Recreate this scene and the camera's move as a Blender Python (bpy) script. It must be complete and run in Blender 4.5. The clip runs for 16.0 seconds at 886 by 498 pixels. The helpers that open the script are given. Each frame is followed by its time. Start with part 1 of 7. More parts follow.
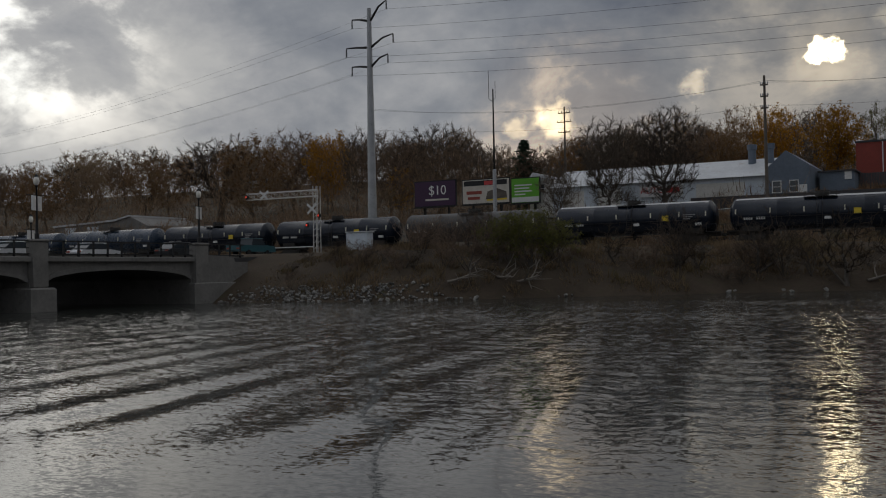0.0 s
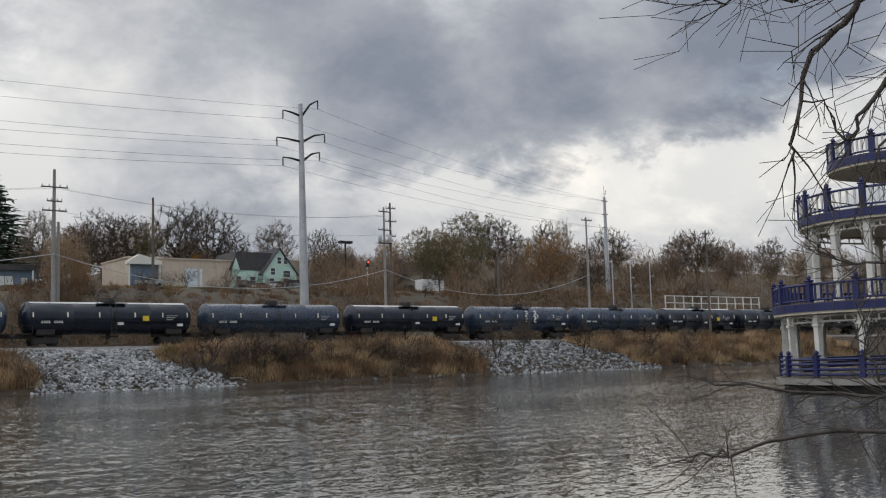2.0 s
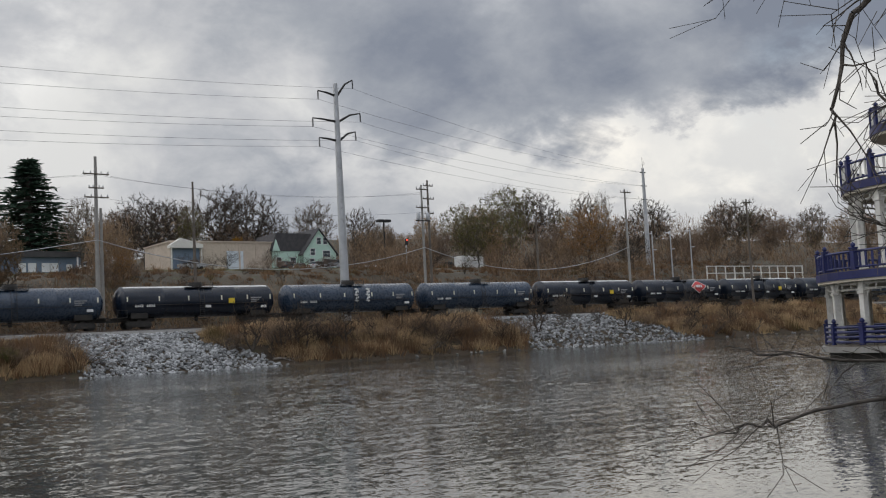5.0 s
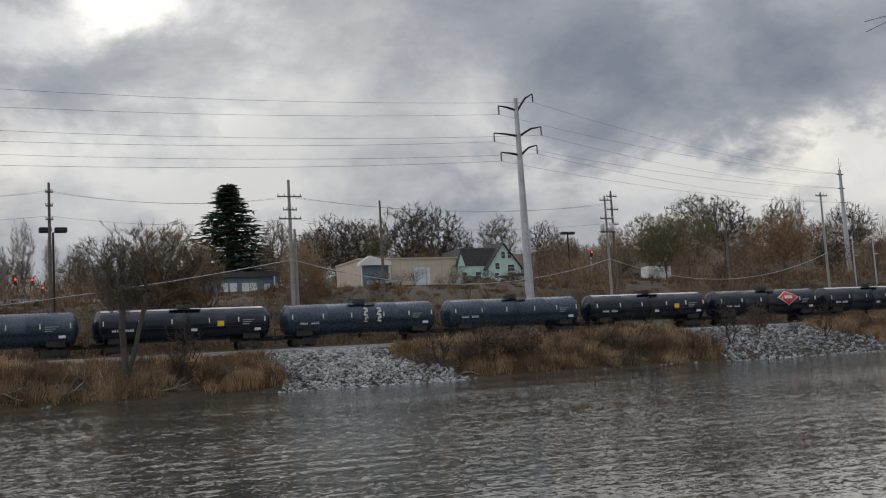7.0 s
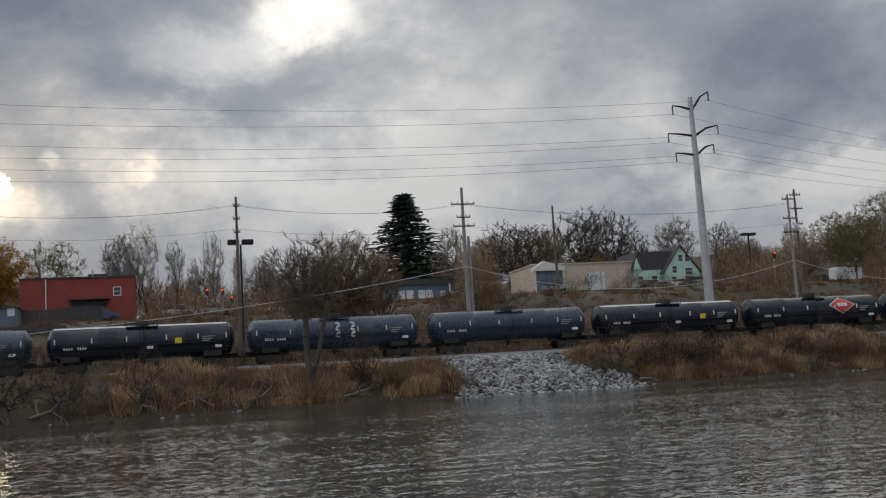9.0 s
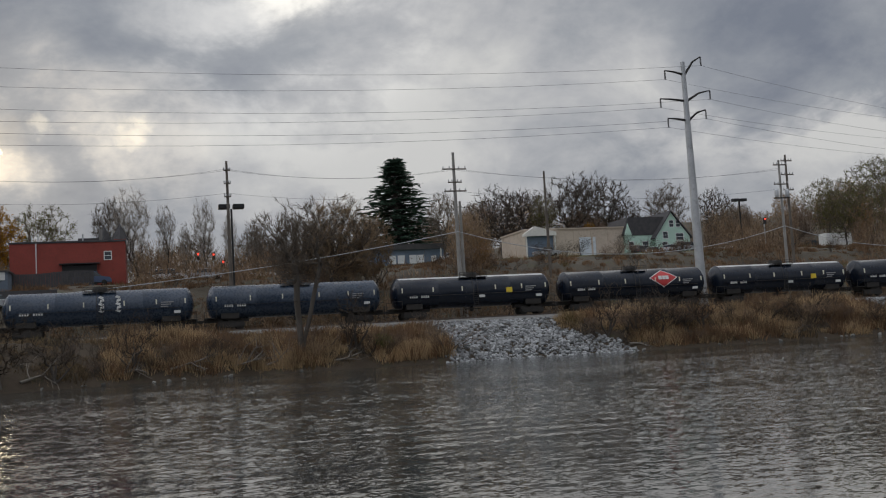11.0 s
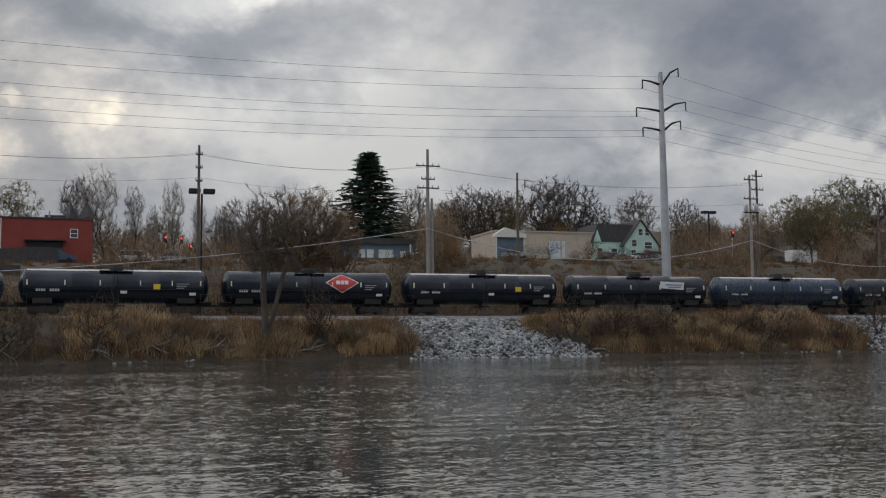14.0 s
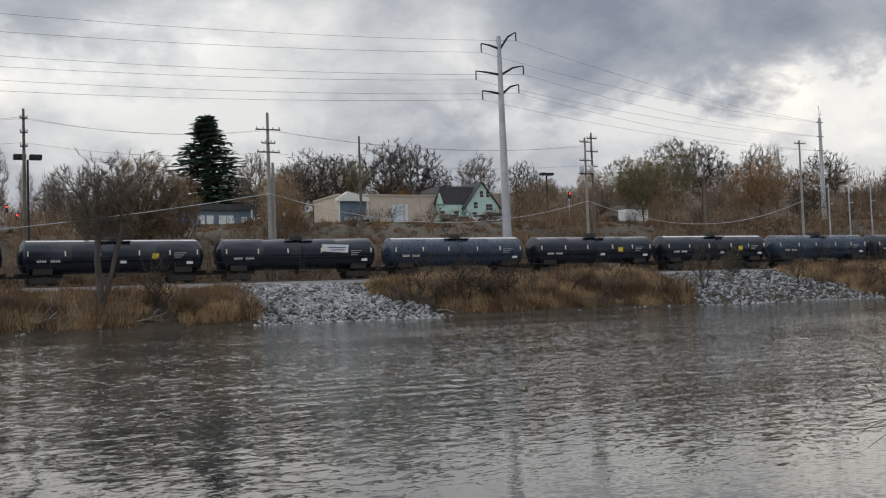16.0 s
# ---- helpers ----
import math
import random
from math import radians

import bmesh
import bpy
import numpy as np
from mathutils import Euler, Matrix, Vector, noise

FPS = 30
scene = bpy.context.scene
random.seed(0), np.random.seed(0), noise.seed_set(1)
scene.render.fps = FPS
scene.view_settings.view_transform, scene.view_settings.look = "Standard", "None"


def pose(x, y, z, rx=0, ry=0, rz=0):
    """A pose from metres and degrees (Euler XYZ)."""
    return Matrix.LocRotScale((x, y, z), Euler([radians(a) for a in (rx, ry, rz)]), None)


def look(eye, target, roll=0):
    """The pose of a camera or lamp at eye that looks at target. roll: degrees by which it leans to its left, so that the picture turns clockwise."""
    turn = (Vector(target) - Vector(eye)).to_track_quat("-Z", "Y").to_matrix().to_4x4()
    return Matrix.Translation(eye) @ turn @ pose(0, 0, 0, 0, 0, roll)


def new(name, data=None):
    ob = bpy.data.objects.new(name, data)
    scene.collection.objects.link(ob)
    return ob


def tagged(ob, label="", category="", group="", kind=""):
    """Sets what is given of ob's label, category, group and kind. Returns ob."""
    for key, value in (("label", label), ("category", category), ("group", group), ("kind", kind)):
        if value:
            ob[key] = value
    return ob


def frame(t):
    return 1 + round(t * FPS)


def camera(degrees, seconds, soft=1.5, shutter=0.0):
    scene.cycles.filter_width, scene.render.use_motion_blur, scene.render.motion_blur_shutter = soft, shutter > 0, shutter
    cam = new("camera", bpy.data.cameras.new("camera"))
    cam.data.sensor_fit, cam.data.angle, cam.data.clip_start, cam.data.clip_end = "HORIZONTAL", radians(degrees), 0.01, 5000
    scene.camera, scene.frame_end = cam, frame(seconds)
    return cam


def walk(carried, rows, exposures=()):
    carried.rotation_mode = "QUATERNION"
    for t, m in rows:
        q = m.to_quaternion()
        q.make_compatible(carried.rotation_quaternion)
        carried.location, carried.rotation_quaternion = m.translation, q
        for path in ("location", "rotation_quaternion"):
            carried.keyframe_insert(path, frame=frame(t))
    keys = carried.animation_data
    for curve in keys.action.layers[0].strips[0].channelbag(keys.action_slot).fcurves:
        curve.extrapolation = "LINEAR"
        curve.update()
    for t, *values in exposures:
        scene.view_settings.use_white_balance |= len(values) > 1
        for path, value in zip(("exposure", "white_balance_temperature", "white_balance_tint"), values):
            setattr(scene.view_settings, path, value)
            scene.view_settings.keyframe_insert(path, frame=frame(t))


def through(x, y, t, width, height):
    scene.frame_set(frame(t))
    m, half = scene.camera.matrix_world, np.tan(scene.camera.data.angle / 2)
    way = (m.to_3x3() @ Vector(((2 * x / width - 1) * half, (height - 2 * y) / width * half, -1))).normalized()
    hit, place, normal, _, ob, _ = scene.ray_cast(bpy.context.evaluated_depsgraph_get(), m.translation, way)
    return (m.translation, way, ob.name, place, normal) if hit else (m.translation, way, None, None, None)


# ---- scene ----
cam = camera(46.4, 16.0, soft=1.1)
walk(cam, [
    (0, pose(0, 0, 1.9, 91.30, 1.11, 28.52)),
    (0.1, pose(0, 0, 1.9, 91.55, 0.94, 25.19)),
    (0.2, pose(0, 0, 1.9, 91.76, 0.90, 20.93)),
    (0.3, pose(0, 0, 1.9, 91.97, 0.88, 15.86)),
    (0.4, pose(0, 0, 1.9, 92.18, 0.90, 9.99)),
    (0.5, pose(0, 0, 1.9, 92.47, 0.79, 3.40)),
    (0.6, pose(0, 0, 1.9, 92.80, 0.68, -3.74)),
    (0.7, pose(0, 0, 1.9, 93.27, 0.64, -10.91)),
    (1, pose(0, 0, 1.9, 93.92, 0.39, -28.43)),
    (1.5, pose(0, 0, 1.9, 94.86, 0.16, -38.79)),
    (2, pose(0, 0, 1.9, 96.08, 1.65, -37.72)),
    (2.5, pose(0, 0, 1.9, 96.78, 2.03, -35.60)),
    (3, pose(0, 0, 1.9, 96.40, 1.43, -34.52)),
    (3.2, pose(0, 0, 1.9, 95.96, 1.35, -34.44)),
    (5.3, pose(0, 0, 1.9, 94.73, 3.18, -35.30)),
    (5.5, pose(0, 0, 1.9, 94.97, 3.25, -33.59)),
    (6, pose(0, 0, 1.9, 95.29, 4.13, -28.86)),
    (6.5, pose(0, 0, 1.9, 95.58, 4.18, -26.92)),
    (7, pose(0, 0, 1.9, 96.18, 3.43, -25.15)),
    (7.5, pose(0, 0, 1.9, 96.76, 3.21, -23.11)),
    (8, pose(0, 0, 1.9, 97.04, 3.44, -18.14)),
    (8.2, pose(0, 0, 1.9, 97.08, 3.49, -15.39)),
    (10.3, pose(0, 0, 1.9, 97.02, 3.39, -15.75)),
    (10.5, pose(0, 0, 1.9, 96.61, 3.73, -16.06)),
    (11, pose(0, 0, 1.9, 95.11, 3.35, -15.97)),
    (11.5, pose(0, 0, 1.9, 94.26, 3.57, -12.92)),
    (12, pose(0, 0, 1.9, 94.31, 2.63, -10.97)),
    (12.5, pose(0, 0, 1.9, 94.69, 1.89, -10.91)),
    (13, pose(0, 0, 1.9, 95.05, 1.42, -11.94)),
    (13.5, pose(0, 0, 1.9, 95.40, 0.89, -14.68)),
    (14, pose(0, 0, 1.9, 94.88, 0.44, -17.92)),
    (14.5, pose(0, 0, 1.9, 94.17, 0.11, -20.30)),
    (15, pose(0, 0, 1.9, 93.63, 0.99, -24.48)),
    (15.5, pose(0, 0, 1.9, 92.73, 1.60, -27.23)),
    (16, pose(0, 0, 1.9, 92.68, 2.06, -26.49)),
], exposures=[(0, -1.12), (0.4, -0.72), (0.7, -0.42), (1.0, -0.25), (1.5, 0.05), (2, 0.25), (2.5, 0.25), (3, 0.12), (5.5, 0.2), (6, 0.12), (7, 0.06), (8, -0.08), (10.5, -0.08), (11, -0.12), (12.5, 0.0), (13.5, -0.02), (14.5, -0.14), (15.2, 0.14), (16, 0.32)])

# ---------------------------------------------------------------- plan, in metres
# The camera stands on the near bank at the origin; the railway runs along x at y = RAIL_Y.
RAIL_Y, RAIL_Z = 103.0, 4.25
SPEED, PITCH, FIRST_GAP = 10.71, 18.4, 49.4
SUN_AZ, SUN_EL = -2.0, 20.0


def way(az, el):
    a, e = radians(az), radians(el)
    return Vector((math.sin(a) * math.cos(e), math.cos(a) * math.cos(e), math.sin(e)))


# ---------------------------------------------------------------- nodes
class Nodes:
    def __init__(self, tree):
        self.tree = tree
        tree.nodes.clear()

    def add(self, kind, ins=None, operation="", use_clamp=False, data_type="", blend_type="", interpolation_type=""):
        n = self.tree.nodes.new(kind)
        if operation:
            n.operation = operation
        if use_clamp:
            n.use_clamp = True
        if data_type:
            n.data_type, n.blend_type = data_type, blend_type
        if interpolation_type:
            n.interpolation_type = interpolation_type
        for k, v in (ins or {}).items():
            if isinstance(v, bpy.types.NodeSocket):
                self.tree.links.new(v, n.inputs[k])
            else:
                n.inputs[k].default_value = v
        return n

    def math(self, op, a, b=0.0, c=0.0, clamp=False):
        return self.add("ShaderNodeMath", {0: a, 1: b, 2: c}, operation=op, use_clamp=clamp).outputs[0]

    def mix(self, fac, a, b, blend="MIX"):
        n = self.add("ShaderNodeMix", {"Factor": fac}, data_type="RGBA", blend_type=blend)
        for i, v in ((6, a), (7, b)):
            if isinstance(v, bpy.types.NodeSocket):
                self.tree.links.new(v, n.inputs[i])
            else:
                n.inputs[i].default_value = (*v, 1) if len(v) == 3 else v
        return n.outputs[2]

    def noise(self, vec, scale, detail=4, rough=0.55, distort=0.0):
        return self.add("ShaderNodeTexNoise", {"Vector": vec, "Scale": scale, "Detail": detail, "Roughness": rough, "Distortion": distort}).outputs["Fac"]

    def span(self, v, a, b, lo=0.0, hi=1.0, smooth=True):
        return self.add("ShaderNodeMapRange", {"Value": v, "From Min": a, "From Max": b, "To Min": lo, "To Max": hi},
                        interpolation_type="SMOOTHSTEP" if smooth else "LINEAR").outputs[0]


# ---------------------------------------------------------------- sky and sun
world = bpy.data.worlds.new("sky")
scene.world = world
world.use_nodes = True
n = Nodes(world.node_tree)
sky_node = n.add("ShaderNodeTexSky")
sky_node.sky_type, sky_node.sun_disc = "NISHITA", False
sky_node.sun_elevation, sky_node.sun_rotation = radians(SUN_EL), radians(SUN_AZ)
sky = sky_node.outputs[0]
direction = n.add("ShaderNodeTexCoord").outputs["Generated"]
sep = n.add("ShaderNodeSeparateXYZ", {0: direction})
up = n.math("MAXIMUM", sep.outputs[2], 0.0)
flat = n.math("ADD", up, 0.5)
plane = n.add("ShaderNodeCombineXYZ", {0: n.math("DIVIDE", sep.outputs[0], flat), 1: n.math("DIVIDE", sep.outputs[1], flat), 2: 3.7}).outputs[0]
big = n.noise(plane, 1.5, 3, 0.5, 0.3)
mid = n.noise(plane, 4.6, 7, 0.56, 0.35)
fine = n.noise(plane, 14.0, 6, 0.6, 0.2)


ragged_way = n.add("ShaderNodeTexNoise", {"Vector": direction, "Scale": 55.0, "Detail": 5.0, "Roughness": 0.6}).outputs["Color"]
ragged_way = n.add("ShaderNodeVectorMath", {0: ragged_way, 1: (0.5, 0.5, 0.5)}, operation="SUBTRACT").outputs[0]
ragged_way = n.add("ShaderNodeVectorMath", {0: ragged_way, 1: (0.03, 0.03, 0.03)}, operation="MULTIPLY").outputs[0]
bent = n.add("ShaderNodeVectorMath", {0: n.add("ShaderNodeVectorMath", {0: direction, 1: ragged_way}, operation="ADD").outputs[0]}, operation="NORMALIZE").outputs[0]


def toward(az, el, wide, tight):
    """1 in that direction of the sky, falling to 0 at so many degrees from it."""
    dot = n.add("ShaderNodeVectorMath", {0: bent, 1: way(az, el)}, operation="DOT_PRODUCT").outputs["Value"]
    return n.span(dot, math.cos(radians(wide)), math.cos(radians(tight)))


bulk = n.math("ADD", n.math("MULTIPLY", big, 0.58), n.math("ADD", n.math("MULTIPLY", mid, 0.44), n.math("MULTIPLY", fine, 0.17)))
# a heavy bank of cloud over the east, torn open along its lower edge
az_deg = n.math("MULTIPLY", n.math("ARCTAN2", sep.outputs[0], sep.outputs[1]), 57.2958)
el_deg = n.math("MULTIPLY", n.math("ARCSINE", sep.outputs[2]), 57.2958)
edge_line = n.math("ADD", n.math("MULTIPLY", n.math("MAXIMUM", n.math("SUBTRACT", az_deg, 48.0), 0.0), 0.40), 9.4)
above = n.math("ADD", n.math("SUBTRACT", el_deg, edge_line), n.math("ADD", n.math("MULTIPLY", n.math("SUBTRACT", mid, 0.5), 9.0), n.math("MULTIPLY", n.math("SUBTRACT", fine, 0.5), 3.0)))
east = n.math("MULTIPLY", n.span(az_deg, 18.0, 40.0), n.span(az_deg, 95.0, 68.0))
slab = n.math("MULTIPLY", n.math("MULTIPLY", n.span(above, -0.6, 2.2), n.span(above, 17.0, 5.0, 0.25, 1.0)), east)
under = n.math("MULTIPLY", n.math("MULTIPLY", n.span(above, 0.9, -0.9), n.span(above, -7.0, -2.5, 0.3, 1.0)), n.math("MULTIPLY", n.span(az_deg, 30.0, 44.0), n.span(az_deg, 95.0, 68.0)))
heavy = n.math("MULTIPLY", slab, 0.13)
heavy = n.math("ADD", heavy, n.math("MULTIPLY", toward(-27, 16, 15, 4), 0.03))
heavy = n.math("ADD", heavy, n.math("MULTIPLY", toward(-22, 28, 20, 6), 0.08))
thin = n.math("ADD", n.math("MULTIPLY", toward(9, 19, 17, 1), 0.05), n.math("MULTIPLY", under, 0.16))
thin = n.math("ADD", thin, n.math("MULTIPLY", toward(-50, 12, 13, 2), 0.18))
bulk = n.math("ADD", bulk, n.math("SUBTRACT", heavy, thin))
cloud = n.add("ShaderNodeValToRGB", {0: bulk})
ramp = cloud.color_ramp
for at, col in ((0.44, (0.80, 0.80, 0.79)), (0.53, (0.60, 0.61, 0.635)), (0.61, (0.42, 0.445, 0.49)), (0.74, (0.245, 0.275, 0.34))):
    e = ramp.elements.new(at)
    e.color = (*col, 1)
ramp.elements.remove(ramp.elements[0])
ramp.elements.remove(ramp.elements[-1])
low = n.span(up, 0.0, 0.22, 1, 0)
col = n.mix(n.math("MULTIPLY", low, 0.35), cloud.outputs[0], (0.50, 0.51, 0.53))
torn = n.span(n.math("ADD", mid, n.math("MULTIPLY", fine, 0.35)), 0.53, 0.74)
blue = n.mix(1.0, sky, (0.11, 0.11, 0.11), "MULTIPLY")
col = n.mix(n.math("MULTIPLY", n.math("ADD", toward(57, 11, 6, 1), toward(-51, 12, 4, 1)), n.math("MULTIPLY", n.math("SUBTRACT", 1.0, torn), 0.6)), col, blue)
# the overcast is brighter overhead
lift = n.span(up, 0.35, 0.85, 1.0, 2.2)
# and on the side of the low sun
lift = n.math("MULTIPLY", lift, n.span(az_deg, -6.0, -28.0, 1.0, 1.5))
# gaps in the cloud through which the low sun shines
glow = None
for az, el, wide, tight, power, tint, ragged in (
        (-8.2, 11.0, 0.75, 0.1, 34.0, (1.0, 0.80, 0.48), 0.3), (-7.5, 11.1, 0.7, 0.1, 34.0, (1.0, 0.82, 0.50), 0.3), (-7.8, 11.0, 3.2, 0.1, 0.6, (1.0, 0.78, 0.46), 0.5), (-8.5, 10.5, 11.0, 0.3, 0.42, (1.0, 0.78, 0.46), 0.7),
        (-5.0, 12.4, 1.0, 0.1, 1.0, (1.0, 0.84, 0.56), 0.6), (-0.4, 11.9, 1.4, 0.1, 0.55, (1.0, 0.84, 0.54), 0.9),
        (0.0, 11.5, 6.0, 0.3, 0.25, (1.0, 0.84, 0.60), 0.8), (8.6, 20.2, 4.4, 0.3, 0.6, (1.0, 0.92, 0.74), 0.8), (8.6, 19.0, 12.0, 0.5, 0.3, (1.0, 0.97, 0.90), 0.8),
        (-22.1, 8.3, 1.4, 0.1, 6.0, (1.0, 0.76, 0.42), 0.6), (-24.3, 7.9, 1.0, 0.1, 3.0, (1.0, 0.76, 0.42), 0.7), (-21.0, 7.0, 8.0, 0.3, 1.1, (1.0, 0.70, 0.38), 0.8),
        (-14.6, 9.8, 1.1, 0.1, 2.6, (1.0, 0.80, 0.5), 0.7), (-51.0, 13.5, 9.0, 0.5, 1.9, (1.0, 0.95, 0.84), 0.97), (-46.0, 9.5, 6.0, 0.4, 0.5, (1.0, 0.92, 0.78), 0.95), (-54.0, 22.0, 9.0, 0.5, 1.3, (1.0, 0.95, 0.86), 0.9), (40.0, 34.0, 22.0, 2.0, 0.7, (1.0, 0.98, 0.94), 0.7),
        (45.0, 8.9, 4.0, 0.4, 0.28, (1.0, 0.86, 0.62), 0.95), (52.0, 8.0, 7.0, 0.4, 0.22, (1.0, 0.88, 0.66), 0.9), (57.5, 9.6, 4.5, 0.4, 0.8, (1.0, 0.85, 0.58), 0.95)):
    amount = n.math("MULTIPLY", n.math("POWER", toward(az, el, wide, tight), 2.4), power)
    amount = n.math("MULTIPLY", amount, n.math("SUBTRACT", 1.0, n.math("MULTIPLY", torn, ragged)))
    spot = n.mix(1.0, (*tint, 1), n.add("ShaderNodeCombineXYZ", {0: amount, 1: amount, 2: amount}).outputs[0], "MULTIPLY")
    glow = spot if glow is None else n.mix(1.0, glow, spot, "ADD")
col = n.mix(1.0, col, glow, "ADD")
col = n.mix(1.0, col, n.add("ShaderNodeCombineXYZ", {0: lift, 1: lift, 2: lift}).outputs[0], "MULTIPLY")
back = n.add("ShaderNodeBackground", {"Color": col, "Strength": 0.8})
n.tree.links.new(back.outputs[0], n.add("ShaderNodeOutputWorld").inputs[0])

sun = new("sun", bpy.data.lights.new("sun", "SUN"))
sun.data.energy, sun.data.angle, sun.data.color = 0.5, radians(120), (1.0, 0.9, 0.76)
sun.matrix_world = look(way(SUN_AZ, SUN_EL) * 100, (0, 0, 0))


# ---------------------------------------------------------------- materials
def surface(name, a, b, scale=1.0, rough=0.8, metal=0.0, bump=0.3, bump_scale=None, dist=0.05, stain=None, spec=0.5, vary=0.0, island=False):
    """A two-scale procedural surface: colours a and b mixed by noise, with a stain colour, fine relief and per-object variation."""
    m = bpy.data.materials.new(name)
    m.use_nodes = True
    k = Nodes(m.node_tree)
    pos = k.add("ShaderNodeTexCoord").outputs["Object"]
    info = k.add("ShaderNodeObjectInfo").outputs["Random"]
    shift = k.add("ShaderNodeVectorMath", {0: pos, 1: k.add("ShaderNodeCombineXYZ", {0: k.math("MULTIPLY", info, 37.0), 1: 0, 2: 0}).outputs[0]}, operation="ADD").outputs[0]
    grain = k.noise(shift, scale * 9, 5, 0.6)
    broad = k.noise(shift, scale, 5, 0.6, 0.3)
    c = k.mix(k.span(broad, 0.35, 0.65), a, b)
    c = k.mix(0.5, c, k.mix(grain, tuple(v * 0.6 for v in a), tuple(min(1, v * 1.35) for v in b)))
    if stain:
        c = k.mix(k.math("MULTIPLY", k.span(k.noise(shift, scale * 2.7, 6, 0.7), 0.55, 0.72), 0.7), c, stain)
    if vary:
        h = k.add("ShaderNodeHueSaturation", {"Color": c, "Value": k.span(info, 0, 1, 1 - vary, 1 + vary, False), "Hue": k.span(info, 0, 1, 0.5 - vary * 0.03, 0.5 + vary * 0.03, False)})
        c = h.outputs[0]
    if island:
        lump = k.add("ShaderNodeNewGeometry").outputs["Random Per Island"]
        c = k.add("ShaderNodeHueSaturation", {"Color": c, "Value": k.span(lump, 0, 1, 0.35, 1.35, False)}).outputs[0]
    r = k.span(grain, 0.2, 0.8, max(0.02, rough - 0.1), min(1, rough + 0.1), False)
    b_ = k.add("ShaderNodeBump", {"Strength": bump, "Distance": dist, "Height": k.noise(shift, bump_scale or scale * 14, 5, 0.65)})
    p = k.add("ShaderNodeBsdfPrincipled", {"Base Color": c, "Roughness": r, "Metallic": metal, "Normal": b_.outputs[0], "Specular IOR Level": spec})
    k.tree.links.new(p.outputs[0], k.add("ShaderNodeOutputMaterial").inputs[0])
    return m


def leafy(name, a, b, through=0.25, vary=0.25, tinge=0.0):
    """Twigs, leaves or blades: colour by island and by object, a little light passing through."""
    m = bpy.data.materials.new(name)
    m.use_nodes = True
    k = Nodes(m.node_tree)
    isl = k.add("ShaderNodeNewGeometry").outputs["Random Per Island"]
    info = k.add("ShaderNodeObjectInfo").outputs["Random"]
    pos = k.add("ShaderNodeTexCoord").outputs["Object"]
    patch = k.span(k.noise(pos, 0.35, 4, 0.6), 0.36, 0.64)
    c = k.mix(k.math("ADD", k.math("MULTIPLY", isl, 0.5), k.math("MULTIPLY", patch, 0.5)), a, b)
    c = k.mix(k.math("MULTIPLY", k.span(k.noise(pos, 0.17, 3, 0.5), 0.55, 0.7), tinge), c, (0.10, 0.095, 0.035))
    c = k.add("ShaderNodeHueSaturation", {"Color": c, "Value": k.span(info, 0, 1, 1 - vary, 1 + vary, False)}).outputs[0]
    d = k.add("ShaderNodeBsdfDiffuse", {"Color": c, "Roughness": 0.6}).outputs[0]
    t = k.add("ShaderNodeBsdfTranslucent", {"Color": c}).outputs[0]
    s = k.add("ShaderNodeMixShader", {0: through, 1: d, 2: t})
    k.tree.links.new(s.outputs[0], k.add("ShaderNodeOutputMaterial").inputs[0])
    return m


def plain(name, c, rough=0.5, metal=0.0, glow_power=0.0):
    m = bpy.data.materials.new(name)
    m.use_nodes = True
    k = Nodes(m.node_tree)
    g = k.noise(k.add("ShaderNodeTexCoord").outputs["Object"], 6.0, 5)
    col_ = k.mix(g, tuple(v * 0.8 for v in c), tuple(min(1, v * 1.15) for v in c))
    ins = {"Base Color": col_, "Roughness": rough, "Metallic": metal}
    if glow_power:
        ins.update({"Emission Color": (*c, 1), "Emission Strength": glow_power})
    p = k.add("ShaderNodeBsdfPrincipled", ins)
    k.tree.links.new(p.outputs[0], k.add("ShaderNodeOutputMaterial").inputs[0])
    return m


